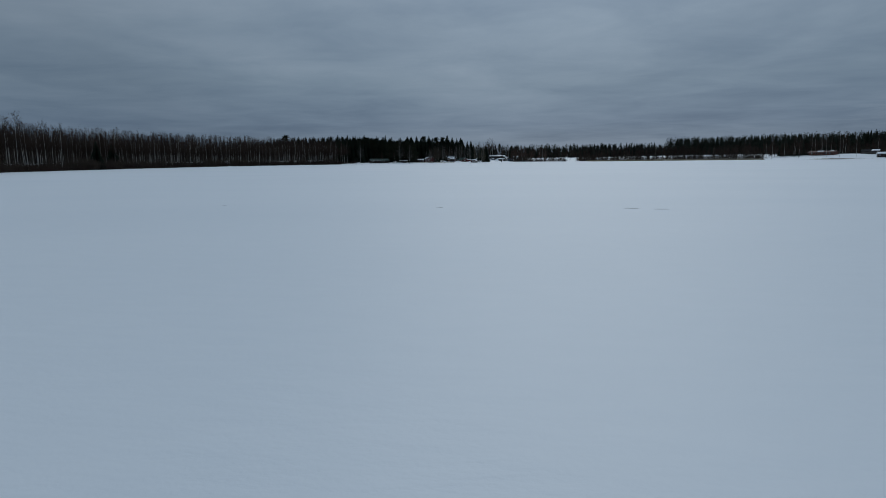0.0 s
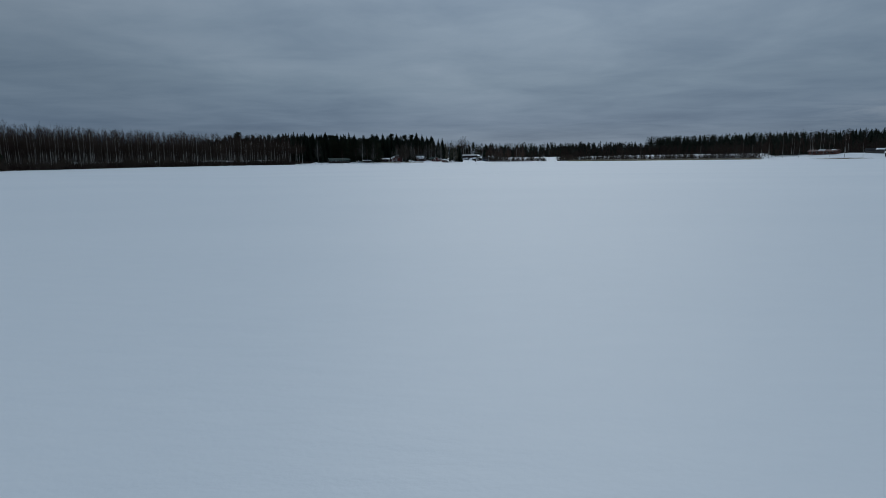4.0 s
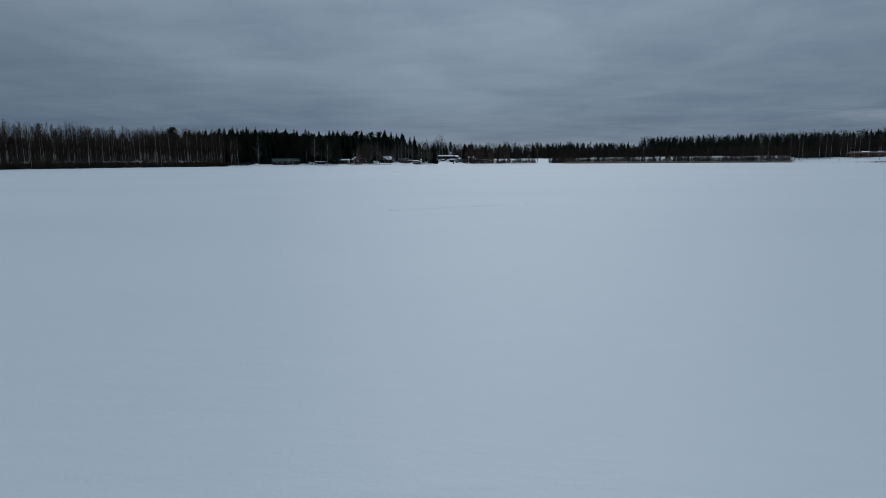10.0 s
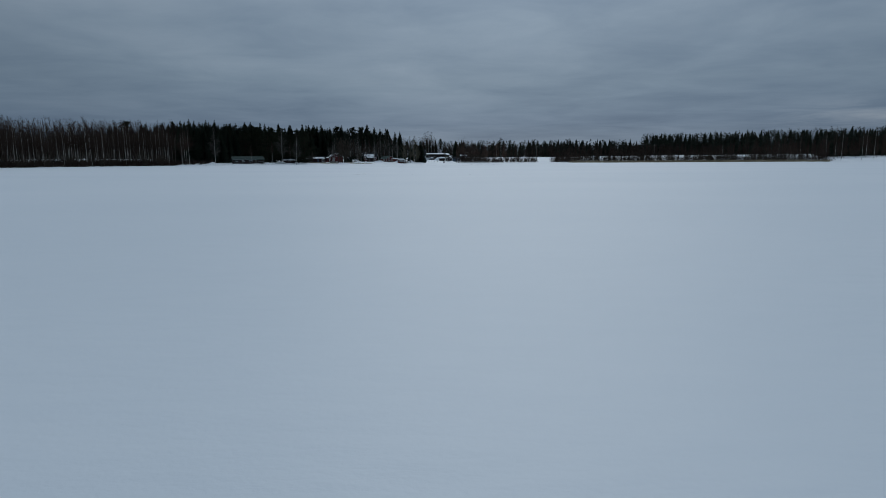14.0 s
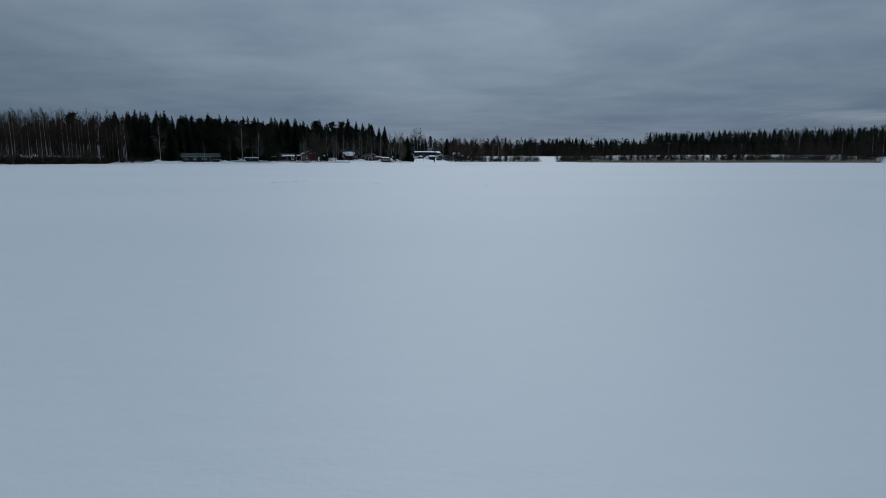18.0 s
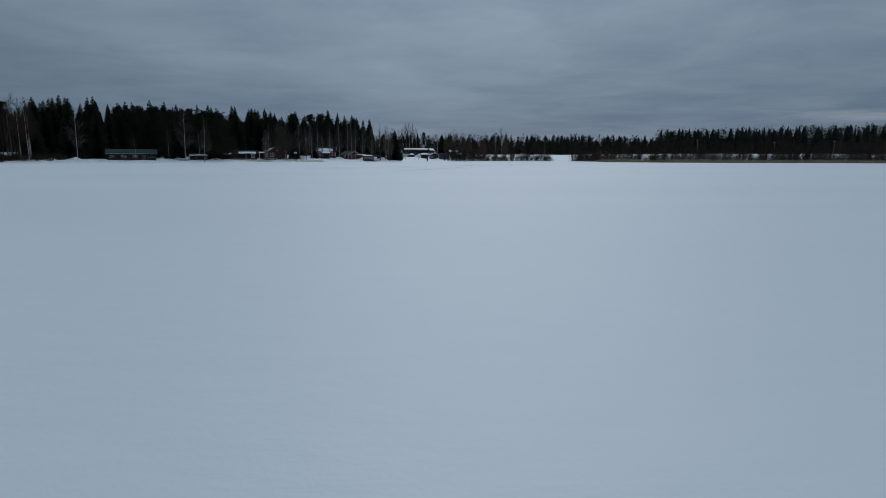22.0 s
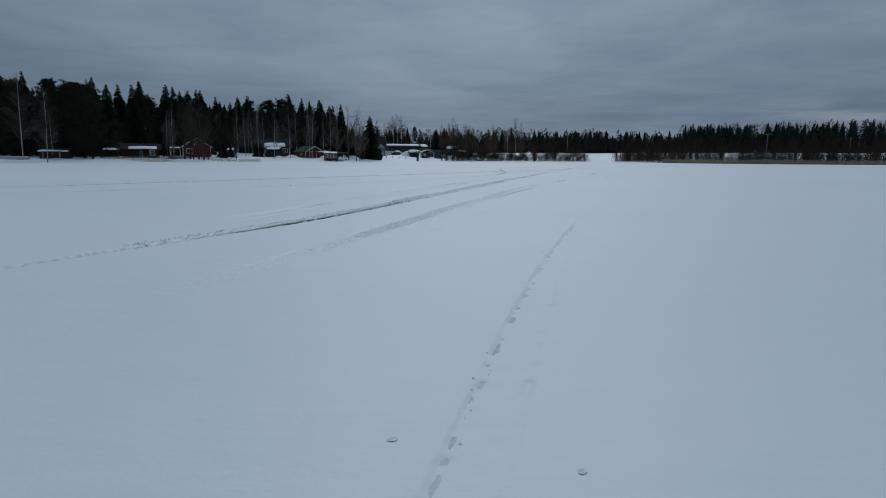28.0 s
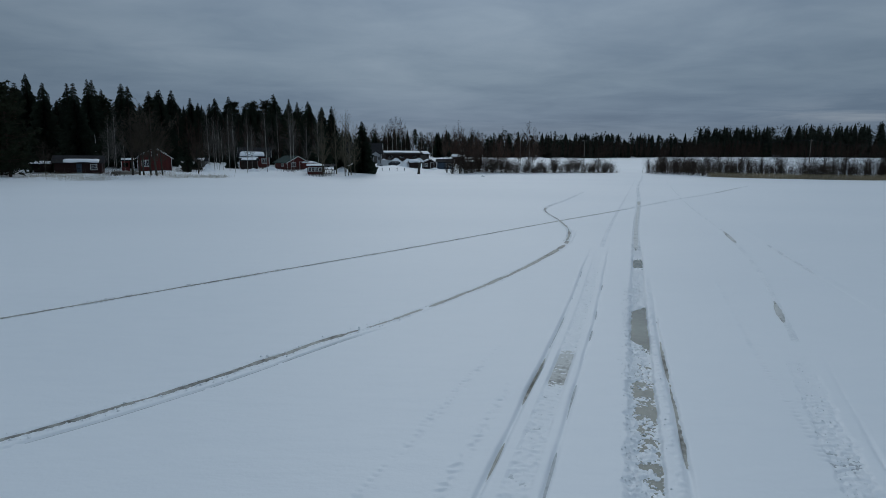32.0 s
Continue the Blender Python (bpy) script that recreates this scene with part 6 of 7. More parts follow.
c = building("shed", "small black shed buried under a dome of snow", "shed", 6.5, 466, 0.85, 6, 2.5, 2.2, 1.35, 1.75, DARK_WOOD, ROOF_BLACK, DARK_WOOD, doors=[(0.3, 1.1, 1.2)], over=0.2, corner=False, snow=[("front", 0.0, 1.0, 0.0, 1.0, 0.5), ("back", 0.0, 1.0, 0.0, 1.0, 0.5)])
c = thing("shelter", "dark open shelter behind the blue house", "shelter", "", pose(19.2, 489, 1.6, 0, 0, -6))
for u in (-1.5, 1.5):
    for v in (-1.2, 1.2):
        part("post", Shape().box(u - 0.07, u + 0.07, v - 0.07, v + 0.07, -0.2, 2.0), DARK_WOOD, c)
part("roof", Shape().prism([(-1.7, 1.9), (-1.7, 2.0), (0, 2.7), (1.7, 2.0), (1.7, 1.9), (0, 2.6)], -1.9, 1.9), ROOF_BLACK, c)
part("roof_snow", snow_slab(-1.9, 1.9, 0, 1.6, 0.22, 0.41, 31), ROOF_SNOW, c, m=pose(0, -1.7, 2.0), smooth=True)
part("back_wall", Shape().box(-1.6, 1.6, 1.22, 1.3, 0, 1.95), DARK_WOOD, c)
building("wood_shed", "brown wood shed among bare shore thicket", "shed", 20.6, 464.5, 0.75, -8, 4.2, 2.8, 1.75, 2.3, GREY_WOOD, ROOF_BLACK, GREY_WOOD, doors=[(0.6, 1.2, 1.6)], over=0.25, corner=False, snow=[("front", 0.1, 0.9, 0.0, 0.6, 0.16)])

# eastern shore
building("house", "long red-brown brick house with a low roof", "house", 211, 405, ground_z(211, 405) - 0.2, -48, 14.0, 8.0, 1.9, 2.8, BRICK_RED, ROOF_RED, DARK_WOOD, front=[(-5, 0.7, 1.2, 0.9), (-2.6, 0.7, 1.2, 0.9), (2.6, 0.7, 1.4, 0.9), (5.4, 0.7, 1.0, 0.9)], doors=[(0.3, 0.9, 1.8)], over=0.8, snow=[("front", 0.32, 0.55, 0.5, 0.95, 0.12), ("front", 0.74, 0.9, 0.7, 0.98, 0.10)])
building("garage", "low grey outbuilding with a dark roof", "outbuilding", 238, 402, ground_z(238, 402) - 0.2, -40, 9, 6, 1.9, 3.0, GREY_WOOD, ROOF_BLACK, DARK_WOOD, doors=[(-1.5, 2.2, 1.75)], snow=[("front", 0.55, 1.0, 0.3, 1.0, 0.14)])
building("shed", "dark boathouse on the eastern shore", "boathouse", 229, 374, ground_z(229, 374) - 0.1, -40, 6.5, 5, 2.0, 3.0, DARK_WOOD, ROOF_BLACK, PALE, doors=[(0.8, 1.9, 1.8)], front=[(-1.8, 0.9, 0.8, 0.7)], snow=[("front", 0.0, 1.0, 0.0, 0.9, 0.3)])

# ---------- loose things on the shore ----------


def wheel(parent, x, y, z, r=0.32):
    t = part("wheel", Shape().tube([(x, y - 0.1, z), (x, y + 0.1, z)], [r, r], 14), RUBBER, parent, "black winter tyre")
    part("rim", Shape().tube([(x, y - 0.115, z), (x, y + 0.115, z)], [r * 0.6, r * 0.6], 10), METAL, t)


def parked(name, label, x, y, turn, length, paint, profile, glass, low):
    top = thing(name, label, "car", "", pose(x, y, ground_z(x, y), 0, 0, turn))
    body = Shape()
    k = len(profile)
    for y0, inset in ((-0.86, 0.0), (0.86, 0.0)):
        body.v += [(px, y0 * (1 - 0.16 * max(0, (pz - low) / 0.9)), pz) for px, pz in profile]
    body.f += [tuple(range(k)), tuple(reversed(range(k, 2 * k)))] + [(i, k + i, k + (i + 1) % k, (i + 1) % k) for i in range(k)]
    part("body", body, paint, top)
    for sg in (-1, 1):
        g = Shape()
        g.face(*[(gx, sg * (0.868 * (1 - 0.16 * max(0, (gz - low) / 0.9))), gz) for gx, gz in glass])
        part("side_window", g, GLASS, top)
        for wx in (-length * 0.31, length * 0.31):
            wheel(top, wx, sg * 0.78, 0.30)
        part("headlight", Shape().box(length * 0.46, length * 0.475, sg * 0.6 - 0.16, sg * 0.6 + 0.16, 0.62, 0.74), WHITE, top)
    return top


CAR = [(-2.15, 0.28), (2.1, 0.28), (2.18, 0.6), (2.0, 0.82), (1.05, 0.95), (0.45, 1.42), (-1.2, 1.46), (-1.95, 1.02), (-2.2, 0.95)]
VAN = [(-2.4, 0.3), (2.35, 0.3), (2.42, 0.75), (1.95, 1.05), (1.3, 1.85), (-2.35, 1.92)]
parked("parked_car", "dark parked car behind the snow bank", 2.0, 478.5, 8, 4.4, CAR_DARK, CAR, [(0.85, 0.97), (0.38, 1.36), (-1.15, 1.40), (-1.75, 1.03)], 0.95)
parked("parked_van", "white parked van beside the pale house", -0.9, 482.5, 12, 4.8, CAR_WHITE, VAN, [(1.65, 1.1), (1.2, 1.75), (0.2, 1.77), (0.2, 1.1)], 1.05)

for i, (x, y) in enumerate([(-2.0, 450.2), (-0.6, 450.6), (1.0, 451.4), (2.6, 452.8), (4.2, 454.6), (7.4, 457.5)]):
    s = thing("garden_stake", "short dark stake in the snowy lawn", "stake", "stakes on the lawn", pose(x, y, ground_z(x, y)))
    part("post", Shape().tube([(0, 0, -0.15), (0.02, 0, 0.42)], [0.07, 0.06], 6), DARK_WOOD, s)
    part("cap", Shape().tube([(0.02, 0, 0.42), (0.02, 0, 0.5), (0.02, 0, 0.56)], [0.10, 0.09, 0.02], 6), ROOF_BLACK, s)
s = thing("dead_trunk", "thick leaning dead trunk at the shore", "tree trunk", "", pose(7.4, 449.5, 0))
part("trunk", Shape().tube([(0, 0, -0.2), (0.05, 0, 0.8), (0.2, 0, 1.7), (0.42, 0.1, 2.5)], [0.34, 0.27, 0.24, 0.2], 8), GREY_BARK, s, smooth=True)
part("limb", Shape().tube([(0.2, 0, 1.7), (-0.15, 0, 2.2), (-0.3, 0, 2.6)], [0.14, 0.1, 0.05], 6), GREY_BARK, s)

s = thing("flagpole", "white flagpole beside the dark cabin", "flagpole", "", pose(-57.7, 443.5, ground_z(-57.7, 443.5)))
part("pole", Shape().tube([(0, 0, -0.2), (0, 0, 3), (0, 0, 6.6)], [0.07, 0.06, 0.04], 8), WHITE, s)
part("finial", Shape().tube([(0, 0, 6.6), (0, 0, 6.68), (0, 0, 6.76)], [0.03, 0.08, 0.02], 8), WHITE, s)

s = thing("garden_swing", "white-roofed garden swing by the landing", "garden swing", "", pose(-57.6, 404.0, ground_z(-57.6, 404.0) - 0.1, 0, 0, 14))
for u in (-1.3, 1.3):
    part("leg", Shape().tube([(u, -0.7, -0.1), (u, 0, 1.45)], [0.04, 0.04], 6), METAL, s)
    part("leg", Shape().tube([(u, 0.7, -0.1), (u, 0, 1.45)], [0.04, 0.04], 6), METAL, s)
part("top_bar", Shape().tube([(-1.4, 0, 1.45), (1.4, 0, 1.45)], [0.04, 0.04], 6), METAL, s)
part("roof", Shape().prism([(-0.8, 1.38), (-0.8, 1.43), (0, 1.62), (0.8, 1.43), (0.8, 1.38), (0, 1.57)], -1.5, 1.5), PALE, s)
part("roof_snow", snow_slab(-1.5, 1.5, -0.8, 0.8, 0.16, 0.0, 41), ROOF_SNOW, s, m=pose(0, 0, 1.6), smooth=True)
part("seat", Shape().box(-1.1, 1.1, -0.3, 0.3, 0.4, 0.5), DARK_WOOD, s)
part("backrest", Shape().box(-1.1, 1.1, 0.26, 0.34, 0.5, 0.95), DARK_WOOD, s)
building("shed", "low dark shed under bare birches at the landing", "shed", -60.5, 410.5, ground_z(-60.5, 410.5) - 0.1, 14, 4.6, 2.6, 1.35, 1.85, DARK_WOOD, ROOF_BLACK, DARK_WOOD, corner=False, over=0.3, snow=[("front", 0.02, 0.98, 0.0, 0.35, 0.12)], doors=[(-0.6, 0.9, 1.3)])


def boat(x, y, turn, label, paint):
    s = thing("rowing_boat", label, "boat", "", pose(x, y, ground_z(x, y) + 0.02, 0, 0, turn))
    hull = Shape()
    n, prof = 13, 7
    for i in range(n):
        t = i / (n - 1) * 2 - 1
        w = 0.62 * (1 - abs(t) ** 2.6) + 0.05
        for k in range(prof):
            a = math.pi * k / (prof - 1)
            hull.v.append((t * 2.1, w * math.cos(a), 0.46 * math.sin(a) * (1 - 0.25 * abs(t) ** 3) + 0.05 * (abs(t) ** 3)))
    hull.f += [(i * prof + k, i * prof + k + 1, (i + 1) * prof + k + 1, (i + 1) * prof + k) for i in range(n - 1) for k in range(prof - 1)]
    part("hull", hull, paint, s, smooth=True)
    part("keel", Shape().box(-1.9, 1.9, -0.03, 0.03, 0.44, 0.52), WHITE, s)
    part("gunwale", Shape().tube([(-2.1, 0, 0.02), (-1.2, -0.56, 0.0), (0, -0.66, 0.0), (1.2, -0.56, 0.0), (2.1, 0, 0.02)], [0.035] * 5, 5).tube([(-2.1, 0, 0.02), (-1.2, 0.56, 0.0), (0, 0.66, 0.0), (1.2, 0.56, 0.0), (2.1, 0, 0.02)], [0.035] * 5, 5), PLANK, s)


boat(-61.6, 400.5, 20, "pale upturned rowing boat on the shore", PALE)
boat(-42.2, 421.5, 35, "grey upturned rowing boat beside bare stems", PLANK)

for i, (x, y, sx, sy, h) in enumerate([(-33.5, 437, 2.0, 1.2, 0.7), (-26, 441, 1.8, 1.2, 0.7), (-24.2, 447.5, 2.6, 1.4, 0.8), (-15.5, 444, 2.4, 1.6, 0.9), (-8.8, 446, 2.6, 1.6, 1.0), (4.3, 466.5, 2.6, 2.0, 1.5), (11.5, 465, 2.0, 1.2, 0.6), (-30, 458, 1.2, 0.9, 1.1), (-39.4, 454.5, 1.2, 0.9, 1.0), (-35.8, 444, 1.4, 1.0, 0.8), (-66.5, 399, 2.2, 1.2, 0.7), (-88, 396, 2.6, 1.4, 0.8), (-2.4, 501.6, 2.4, 1.3, 1.3), (1.2, 502.6, 2.7, 1.4, 1.5), (4.8, 503.7, 2.5, 1.3, 1.3), (8.2, 504.7, 2.7, 1.3, 1.5)]):
    sh = Shape()
    n, m2 = 10, 20
    for a in range(n + 1):
        for b in range(m2):
            t, w = a / n, 2 * math.pi * b / m2
            rr = t * (1 + 0.16 * math.sin(3 * w + i) + 0.08 * math.sin(5 * w + 2 * i))
            sh.v.append((sx * rr * math.cos(w), sy * rr * math.sin(w), h * (math.cos(math.pi * t) * 0.5 + 0.5) * (1 + 0.12 * math.sin(2 * w + i)) - 0.08))
    sh.f += [(a * m2 + b, a * m2 + (b + 1) % m2, (a + 1) * m2 + (b + 1) % m2, (a + 1) * m2 + b) for a in range(n) for b in range(m2)]
    tagged(part("snow_mound", sh, ROOF_SNOW, None, "heap of shovelled snow between shore cottages", pose(x, y, ground_z(x, y)), True), category="snow heap", group="snow heaps by the cottages")

# power line over the field
POLES = [(67.5, 530), (132.6, 503.5), (191, 540), (249.4, 577), (308, 612)]
TOPS = []
for x, y in POLES:
    z = ground_z(x, y)
    s = thing("power_pole", "grey wooden power pole in the field", "power pole", "power poles", pose(x, y, z, 0, 0, 25))
    h = 9.9 - z if x < 200 else 11.6 - z
    part("pole", Shape().tube([(0, 0, -0.3), (0, 0, h * 0.5), (0, 0, h)], [0.15, 0.13, 0.10], 8), POLE_WOOD, s)
    part("cross_arm", Shape().box(-0.9, 0.9, -0.06, 0.06, h - 0.55, h - 0.43), POLE_WOOD, s)
    for u in (-0.8, 0.0, 0.8):
        part("insulator", Shape().tube([(u, 0, h - 0.43), (u, 0, h - 0.25)], [0.05, 0.04], 6), WHITE, s)
    TOPS.append((x, y, z + h - 0.25))
for u in (-0.8, 0.0, 0.8):
    cable = Shape()
    pts = []
    for (ax, ay, az), (bx, by, bz) in zip(TOPS, TOPS[1:]):
        for k in range(9):
            t = k / 8
            pts.append((ax + (bx - ax) * t + u * 0.9, ay + (by - ay) * t + u * 0.42, az + (bz - az) * t - 1.0 * 4 * t * (1 - t)))
    cable.tube(pts, [0.018] * len(pts), 4)
    tagged(part("power_line", cable, ROOF_BLACK, None, "thin dark overhead power line between poles"), category="power line", group="power lines")

# ---------- snowmobile tracks and marks on the lake ----------


def ribbon(pts, half, gap, cross, lift, shift=0.0, span=None, wild=0.0):
    """A strip laid along the line. lift(s, u): height; u runs from -1 to 1 across. span: stretch of the line in metres."""
    line = smooth_line(pts, gap)
    sh = Shape()
    rows = 0
    for i, p in enumerate(line):
        s = i * gap
        if span and not span[0] <= s <= span[1]:
            continue
        d = (line[min(i + 1, len(line) - 1)] - line[max(i - 1, 0)]).normalized()
        n = Vector((d.y, -d.x, 0))
        wob = noise.noise(Vector((s * 0.7, shift * 9, 1.3))) * 0.10 * half + noise.noise(Vector((s * 4, shift * 7, 4.3))) * 0.12 * half
        wide = half
        if wild:
            a, b = span
            wide = half * math.sqrt(max(0.0004, min(1.0, (s - a) / 0.9, (b - s) / 0.9))) * max(0.08, 1 + wild * (1.0 * noise.noise(Vector((s * 0.55, 2.7 + shift, half * 40))) + 0.35 * noise.noise(Vector((s * 2.1, 5.1, half * 30)))))
        for k in range(cross + 1):
            u = 2 * k / cross - 1
            edge = noise.noise(Vector((s * 5.0, u * 3, 9.1 + shift))) * 0.22 * half if k in (0, cross) else 0
            q = p + n * (shift + wob + u * wide + edge * u * wide / half)
            sh.v.append((q.x, q.y, lift(s, u)))
        rows += 1
    c1 = cross + 1
    for k in list(range(c1)) + list(range((rows - 1) * c1, rows * c1)):
        sh.v[k] = (sh.v[k][0], sh.v[k][1], -0.03)
    sh.f = [(r * (cross + 1) + k, (r + 1) * (cross + 1) + k, (r + 1) * (cross + 1) + k + 1, r * (cross + 1) + k + 1) for r in range(rows - 1) for k in range(cross)]
    return sh


def nz(s, u, f, seed):
    return noise.noise(Vector((s * f, u * 2.2 * f * 0.35, seed)))


def lumps(seed, high=0.03, f=6.0):
    """Churned tread marks: lug rows broken up by clods; the rims dip under the snow."""
    def lift(s, u):
        if abs(u) > 0.99:
            return -0.012
        lug = 0.5 + 0.5 * math.sin(s * 6.283 / 0.22 + 2.0 * nz(s, u, 1.5, seed))
        return 0.004 + high * (0.30 * lug + max(0.0, 0.30 + 1.9 * nz(s, u, f, seed + 3)) * 0.9 + 0.4 * max(0.0, nz(s, u, f * 2.3, seed + 9))) * (1 - 0.5 * u * u)
    return lift


def rims(seed, high):
    """A furrow between two banks of clods."""
    def lift(s, u):
        a = abs(u)
        if a > 0.99:
            return -0.012
        bank = math.exp(-((a - 0.68) / 0.17) ** 2)
        rough = 0.55 + 0.9 * nz(s, u, 4.0, seed) + 0.5 * nz(s, u, 11.0, seed + 5)
        side = 1.0 if u < 0 else 0.6
        return 0.005 + max(0.0, high * bank * max(0.1, rough) * side)
    return lift


def flat(z, seed, amp=0.003):
    return lambda s, u: -0.01 if abs(u) > 0.99 else z + amp * nz(s, u, 3.0, seed)


def clods(pts, offs, n, lo, hi, seed, span, loose=0.07):
    """Loose clods of snow lying where they were thrown."""
    r = random.Random(seed)
    line = smooth_line(pts, 0.1)
    spots = []
    for _ in range(n):
        i = min(len(line) - 2, max(1, int(r.uniform(*span) / 0.1)))
        d = (line[i + 1] - line[i - 1]).normalized()
        spots.append(line[i] + Vector((d.y, -d.x, 0)) * (r.choice(offs) + r.gauss(0, loose)))
    sh = Shape()
    for c, z in zip(spots, rut_height(np.array([c.x for c in spots]), np.array([c.y for c in spots]))):
        k = lo + (hi - lo) * r.random() ** 2
        b = len(sh.v)
        ax = [Vector((r.uniform(0.7, 1.3), 0, 0)), Vector((0, r.uniform(0.7, 1.3), 0)), Vector((0, 0, r.uniform(0.5, 0.9)))]
        tw = r.uniform(0, 3.1)
        for sg in (1, -1):
            for a in ax:
                v = a * sg * k
                sh.v.append((c.x + v.x * math.cos(tw) - v.y * math.sin(tw), c.y + v.x * math.sin(tw) + v.y * math.cos(tw), float(z) + k * 0.25 + v.z))
        sh.f += [tuple(b + j for j in q) for q in ((0, 1, 2), (1, 3, 2), (3, 4, 2), (4, 0, 2), (1, 0, 5), (3, 1, 5), (4, 3, 5), (0, 4, 5))]
    return sh


RIBBED = mat("ribbed_grey_snow", (0.46, 0.475, 0.49), (0.70, 0.715, 0.725), 6.0, 0.65, 0.5, 20, fine=0.9, dist=0.03)
PACKED = mat("packed_wet_snow", (0.30, 0.31, 0.315), (0.52, 0.535, 0.545), 6.0, 0.6, 0.4, 18, fine=0.9, dist=0.03)
BELT_SNOW = mat("ribbed_snow", (0.74, 0.76, 0.78), (0.87, 0.88, 0.89), 4.0, 0.7, 0.7, 12, fine=0.9, dist=0.05)


def sheet(pts, left, right, span, z, gap=0.15):
    """A level sheet of water or slush on the floor of a rut; left and right give its edges along the line."""
    sh = Shape()
    line = smooth_line(pts, gap)
    for i, p in enumerate(line[1:-1], 1):
        s = i * gap
        if not span[0] <= s <= span[1]:
            continue
        d = (line[i + 1] - line[i - 1]).normalized()
        n = Vector((d.y, -d.x, 0))
        for k in range(5):
            q = p + n * (left(s) + (right(s) - left(s)) * k / 4)
            sh.v.append((q.x, q.y, z))
    sh.f = [(r * 5 + k, r * 5 + k + 1, r * 5 + k + 6, r * 5 + k + 5) for r in range(len(sh.v) // 5 - 1) for k in range(4)]
    return sh


def even(v):
    return lambda s: v


t = thing("snowmobile_track", "slushy snowmobile trail with churned banks and meltwater", "snowmobile track")
part("meltwater", sheet(T1, lambda s: float(trench_left(s)) + 0.04, lambda s: float(trench_right(s)), (12, 58), -0.066), WET_ICE, t, "olive meltwater on the trench floor")
part("brown_slush", sheet(T1, lambda s: float(trench_left(s)) + 0.01, lambda s: float(trench_left(s)) + 0.13 + 0.05 * math.sin(s * 3.1) * math.sin(s * 7.7), (14, 28), -0.037), FURROW, t, "brown slush at the foot of the bank")
part("wet_groove", sheet(T1, even(0.45), even(0.52), (38.0, 46.5), -0.054), FURROW, t, "narrow wet ski groove")
tagged(part("loose_snow", clods(T1, (-0.14, -0.20, -0.26, -0.32), 900, 0.006, 0.030, 19, (16, 30), 0.04), BELT_SNOW, t, "loose clods of snow"), kind="stuff")
tagged(part("loose_snow", clods(T1, (-0.30, -0.22, -0.12), 1100, 0.006, 0.022, 5, (30, 50), 0.05), BELT_SNOW, t), kind="stuff")
tagged(part("wet_slush", clods(T1, (-0.16, -0.05, 0.06, 0.14), 1700, 0.007, 0.030, 14, (26.5, 30.8), 0.06), BELT_SNOW, t, "wet clods of slush"), kind="stuff")
tagged(part("wet_slush", clods(T1, (-0.10, 0.0, 0.10), 700, 0.008, 0.026, 15, (35.6, 50)), BELT_SNOW, t), kind="stuff")
part("churned_bank", ribbon(T1, 0.20, 0.12, 10, rims(1, 0.045), span=(57.5, 90)), SHADED_RUT_SNOW, t, "banks of broken snow", smooth=True)
part("churned_bank", ribbon(T1, 0.20, 0.4, 6, rims(2, 0.03), span=(89, 175)), SHADED_RUT_SNOW, t, smooth=True)
part("slush", ribbon(T1, 0.15, 0.12, 6, flat(0.016, 7, 0.012), span=(57.5, 88), wild=0.6), GRAINY_SLUSH, t, "grey-brown wet slush")
part("slush", ribbon(T1, 0.15, 0.12, 6, flat(0.034, 8, 0.016), span=(83.5, 88), wild=0.5), SLUSH, t, "brown slush patch")

t = thing("snowmobile_track", "dry belt trail between two narrow ski grooves", "snowmobile track")
part("slush", sheet(T2, even(-0.04), even(0.24), (26.4, 28.8), -0.026), SLUSH, t, "wet slush patch")
part("wet_groove", sheet(T2, even(-0.23), even(-0.17), (9.9, 12.6), -0.024), FURROW, t)
part("wet_groove", sheet(T2, even(-0.335), even(-0.285), (11.8, 15.0), -0.036), FURROW, t)
part("wet_groove", sheet(T2, even(-0.335), even(-0.285), (23.0, 28.6), -0.054), FURROW, t, "brown wet ski groove")
part("packed_floor", sheet(T2, even(-0.06), even(0.26), (12, 26.3), -0.026), RIBBED, t, "packed wet snow between the lug marks")
part("packed_floor", sheet(T2, even(-0.06), even(0.26), (28.9, 44), -0.026), RIBBED, t)
part("packed_floor", sheet(T2, even(-0.34), even(-0.28), (10, 22.9), -0.044), PACKED, t)
part("packed_floor", sheet(T2, even(-0.34), even(-0.28), (28.7, 43.5), -0.044), PACKED, t)
part("packed_floor", sheet(T2, even(0.44), even(0.50), (12, 44), -0.034), PACKED, t)
tagged(part("loose_snow", clods(T2, (0.02, 0.18, 0.10), 260, 0.005, 0.014, 17, (10, 40), 0.04), BELT_SNOW, t, "small clods of snow"), kind="stuff")
part("belt_mark", ribbon(T2, 0.13, 0.35, 5, lumps(12, 0.010), 0.1, (43.5, 132)), BELT_SNOW, t, "ribbed belt imprint", smooth=True)

t = thing("snowmobile_track", "sharply turning furrow with broken slushy edges", "snowmobile track")
part("churned_bank", ribbon(T3, 0.2, 0.08, 12, rims(26, 0.04), span=(6, 31), wild=1.2), SNOW, t, smooth=True)
part("packed_floor", sheet(T3, even(0.40), even(0.49), (32, 45), -0.026), PACKED, t)
part("slush", sheet(T3, even(-0.04), even(0.20), (31, 61.5), -0.016), FURROW, t, "dark wet furrow")
part("churned_bank", ribbon(T3, 0.16, 0.2, 8, rims(22, 0.04), span=(61, 118)), SHADED_RUT_SNOW, t, "banks of broken snow", smooth=True)
part("slush", ribbon(T3, 0.07, 0.12, 6, flat(0.024, 23, 0.012), span=(61, 80), wild=1.6), FURROW, t, smooth=True)
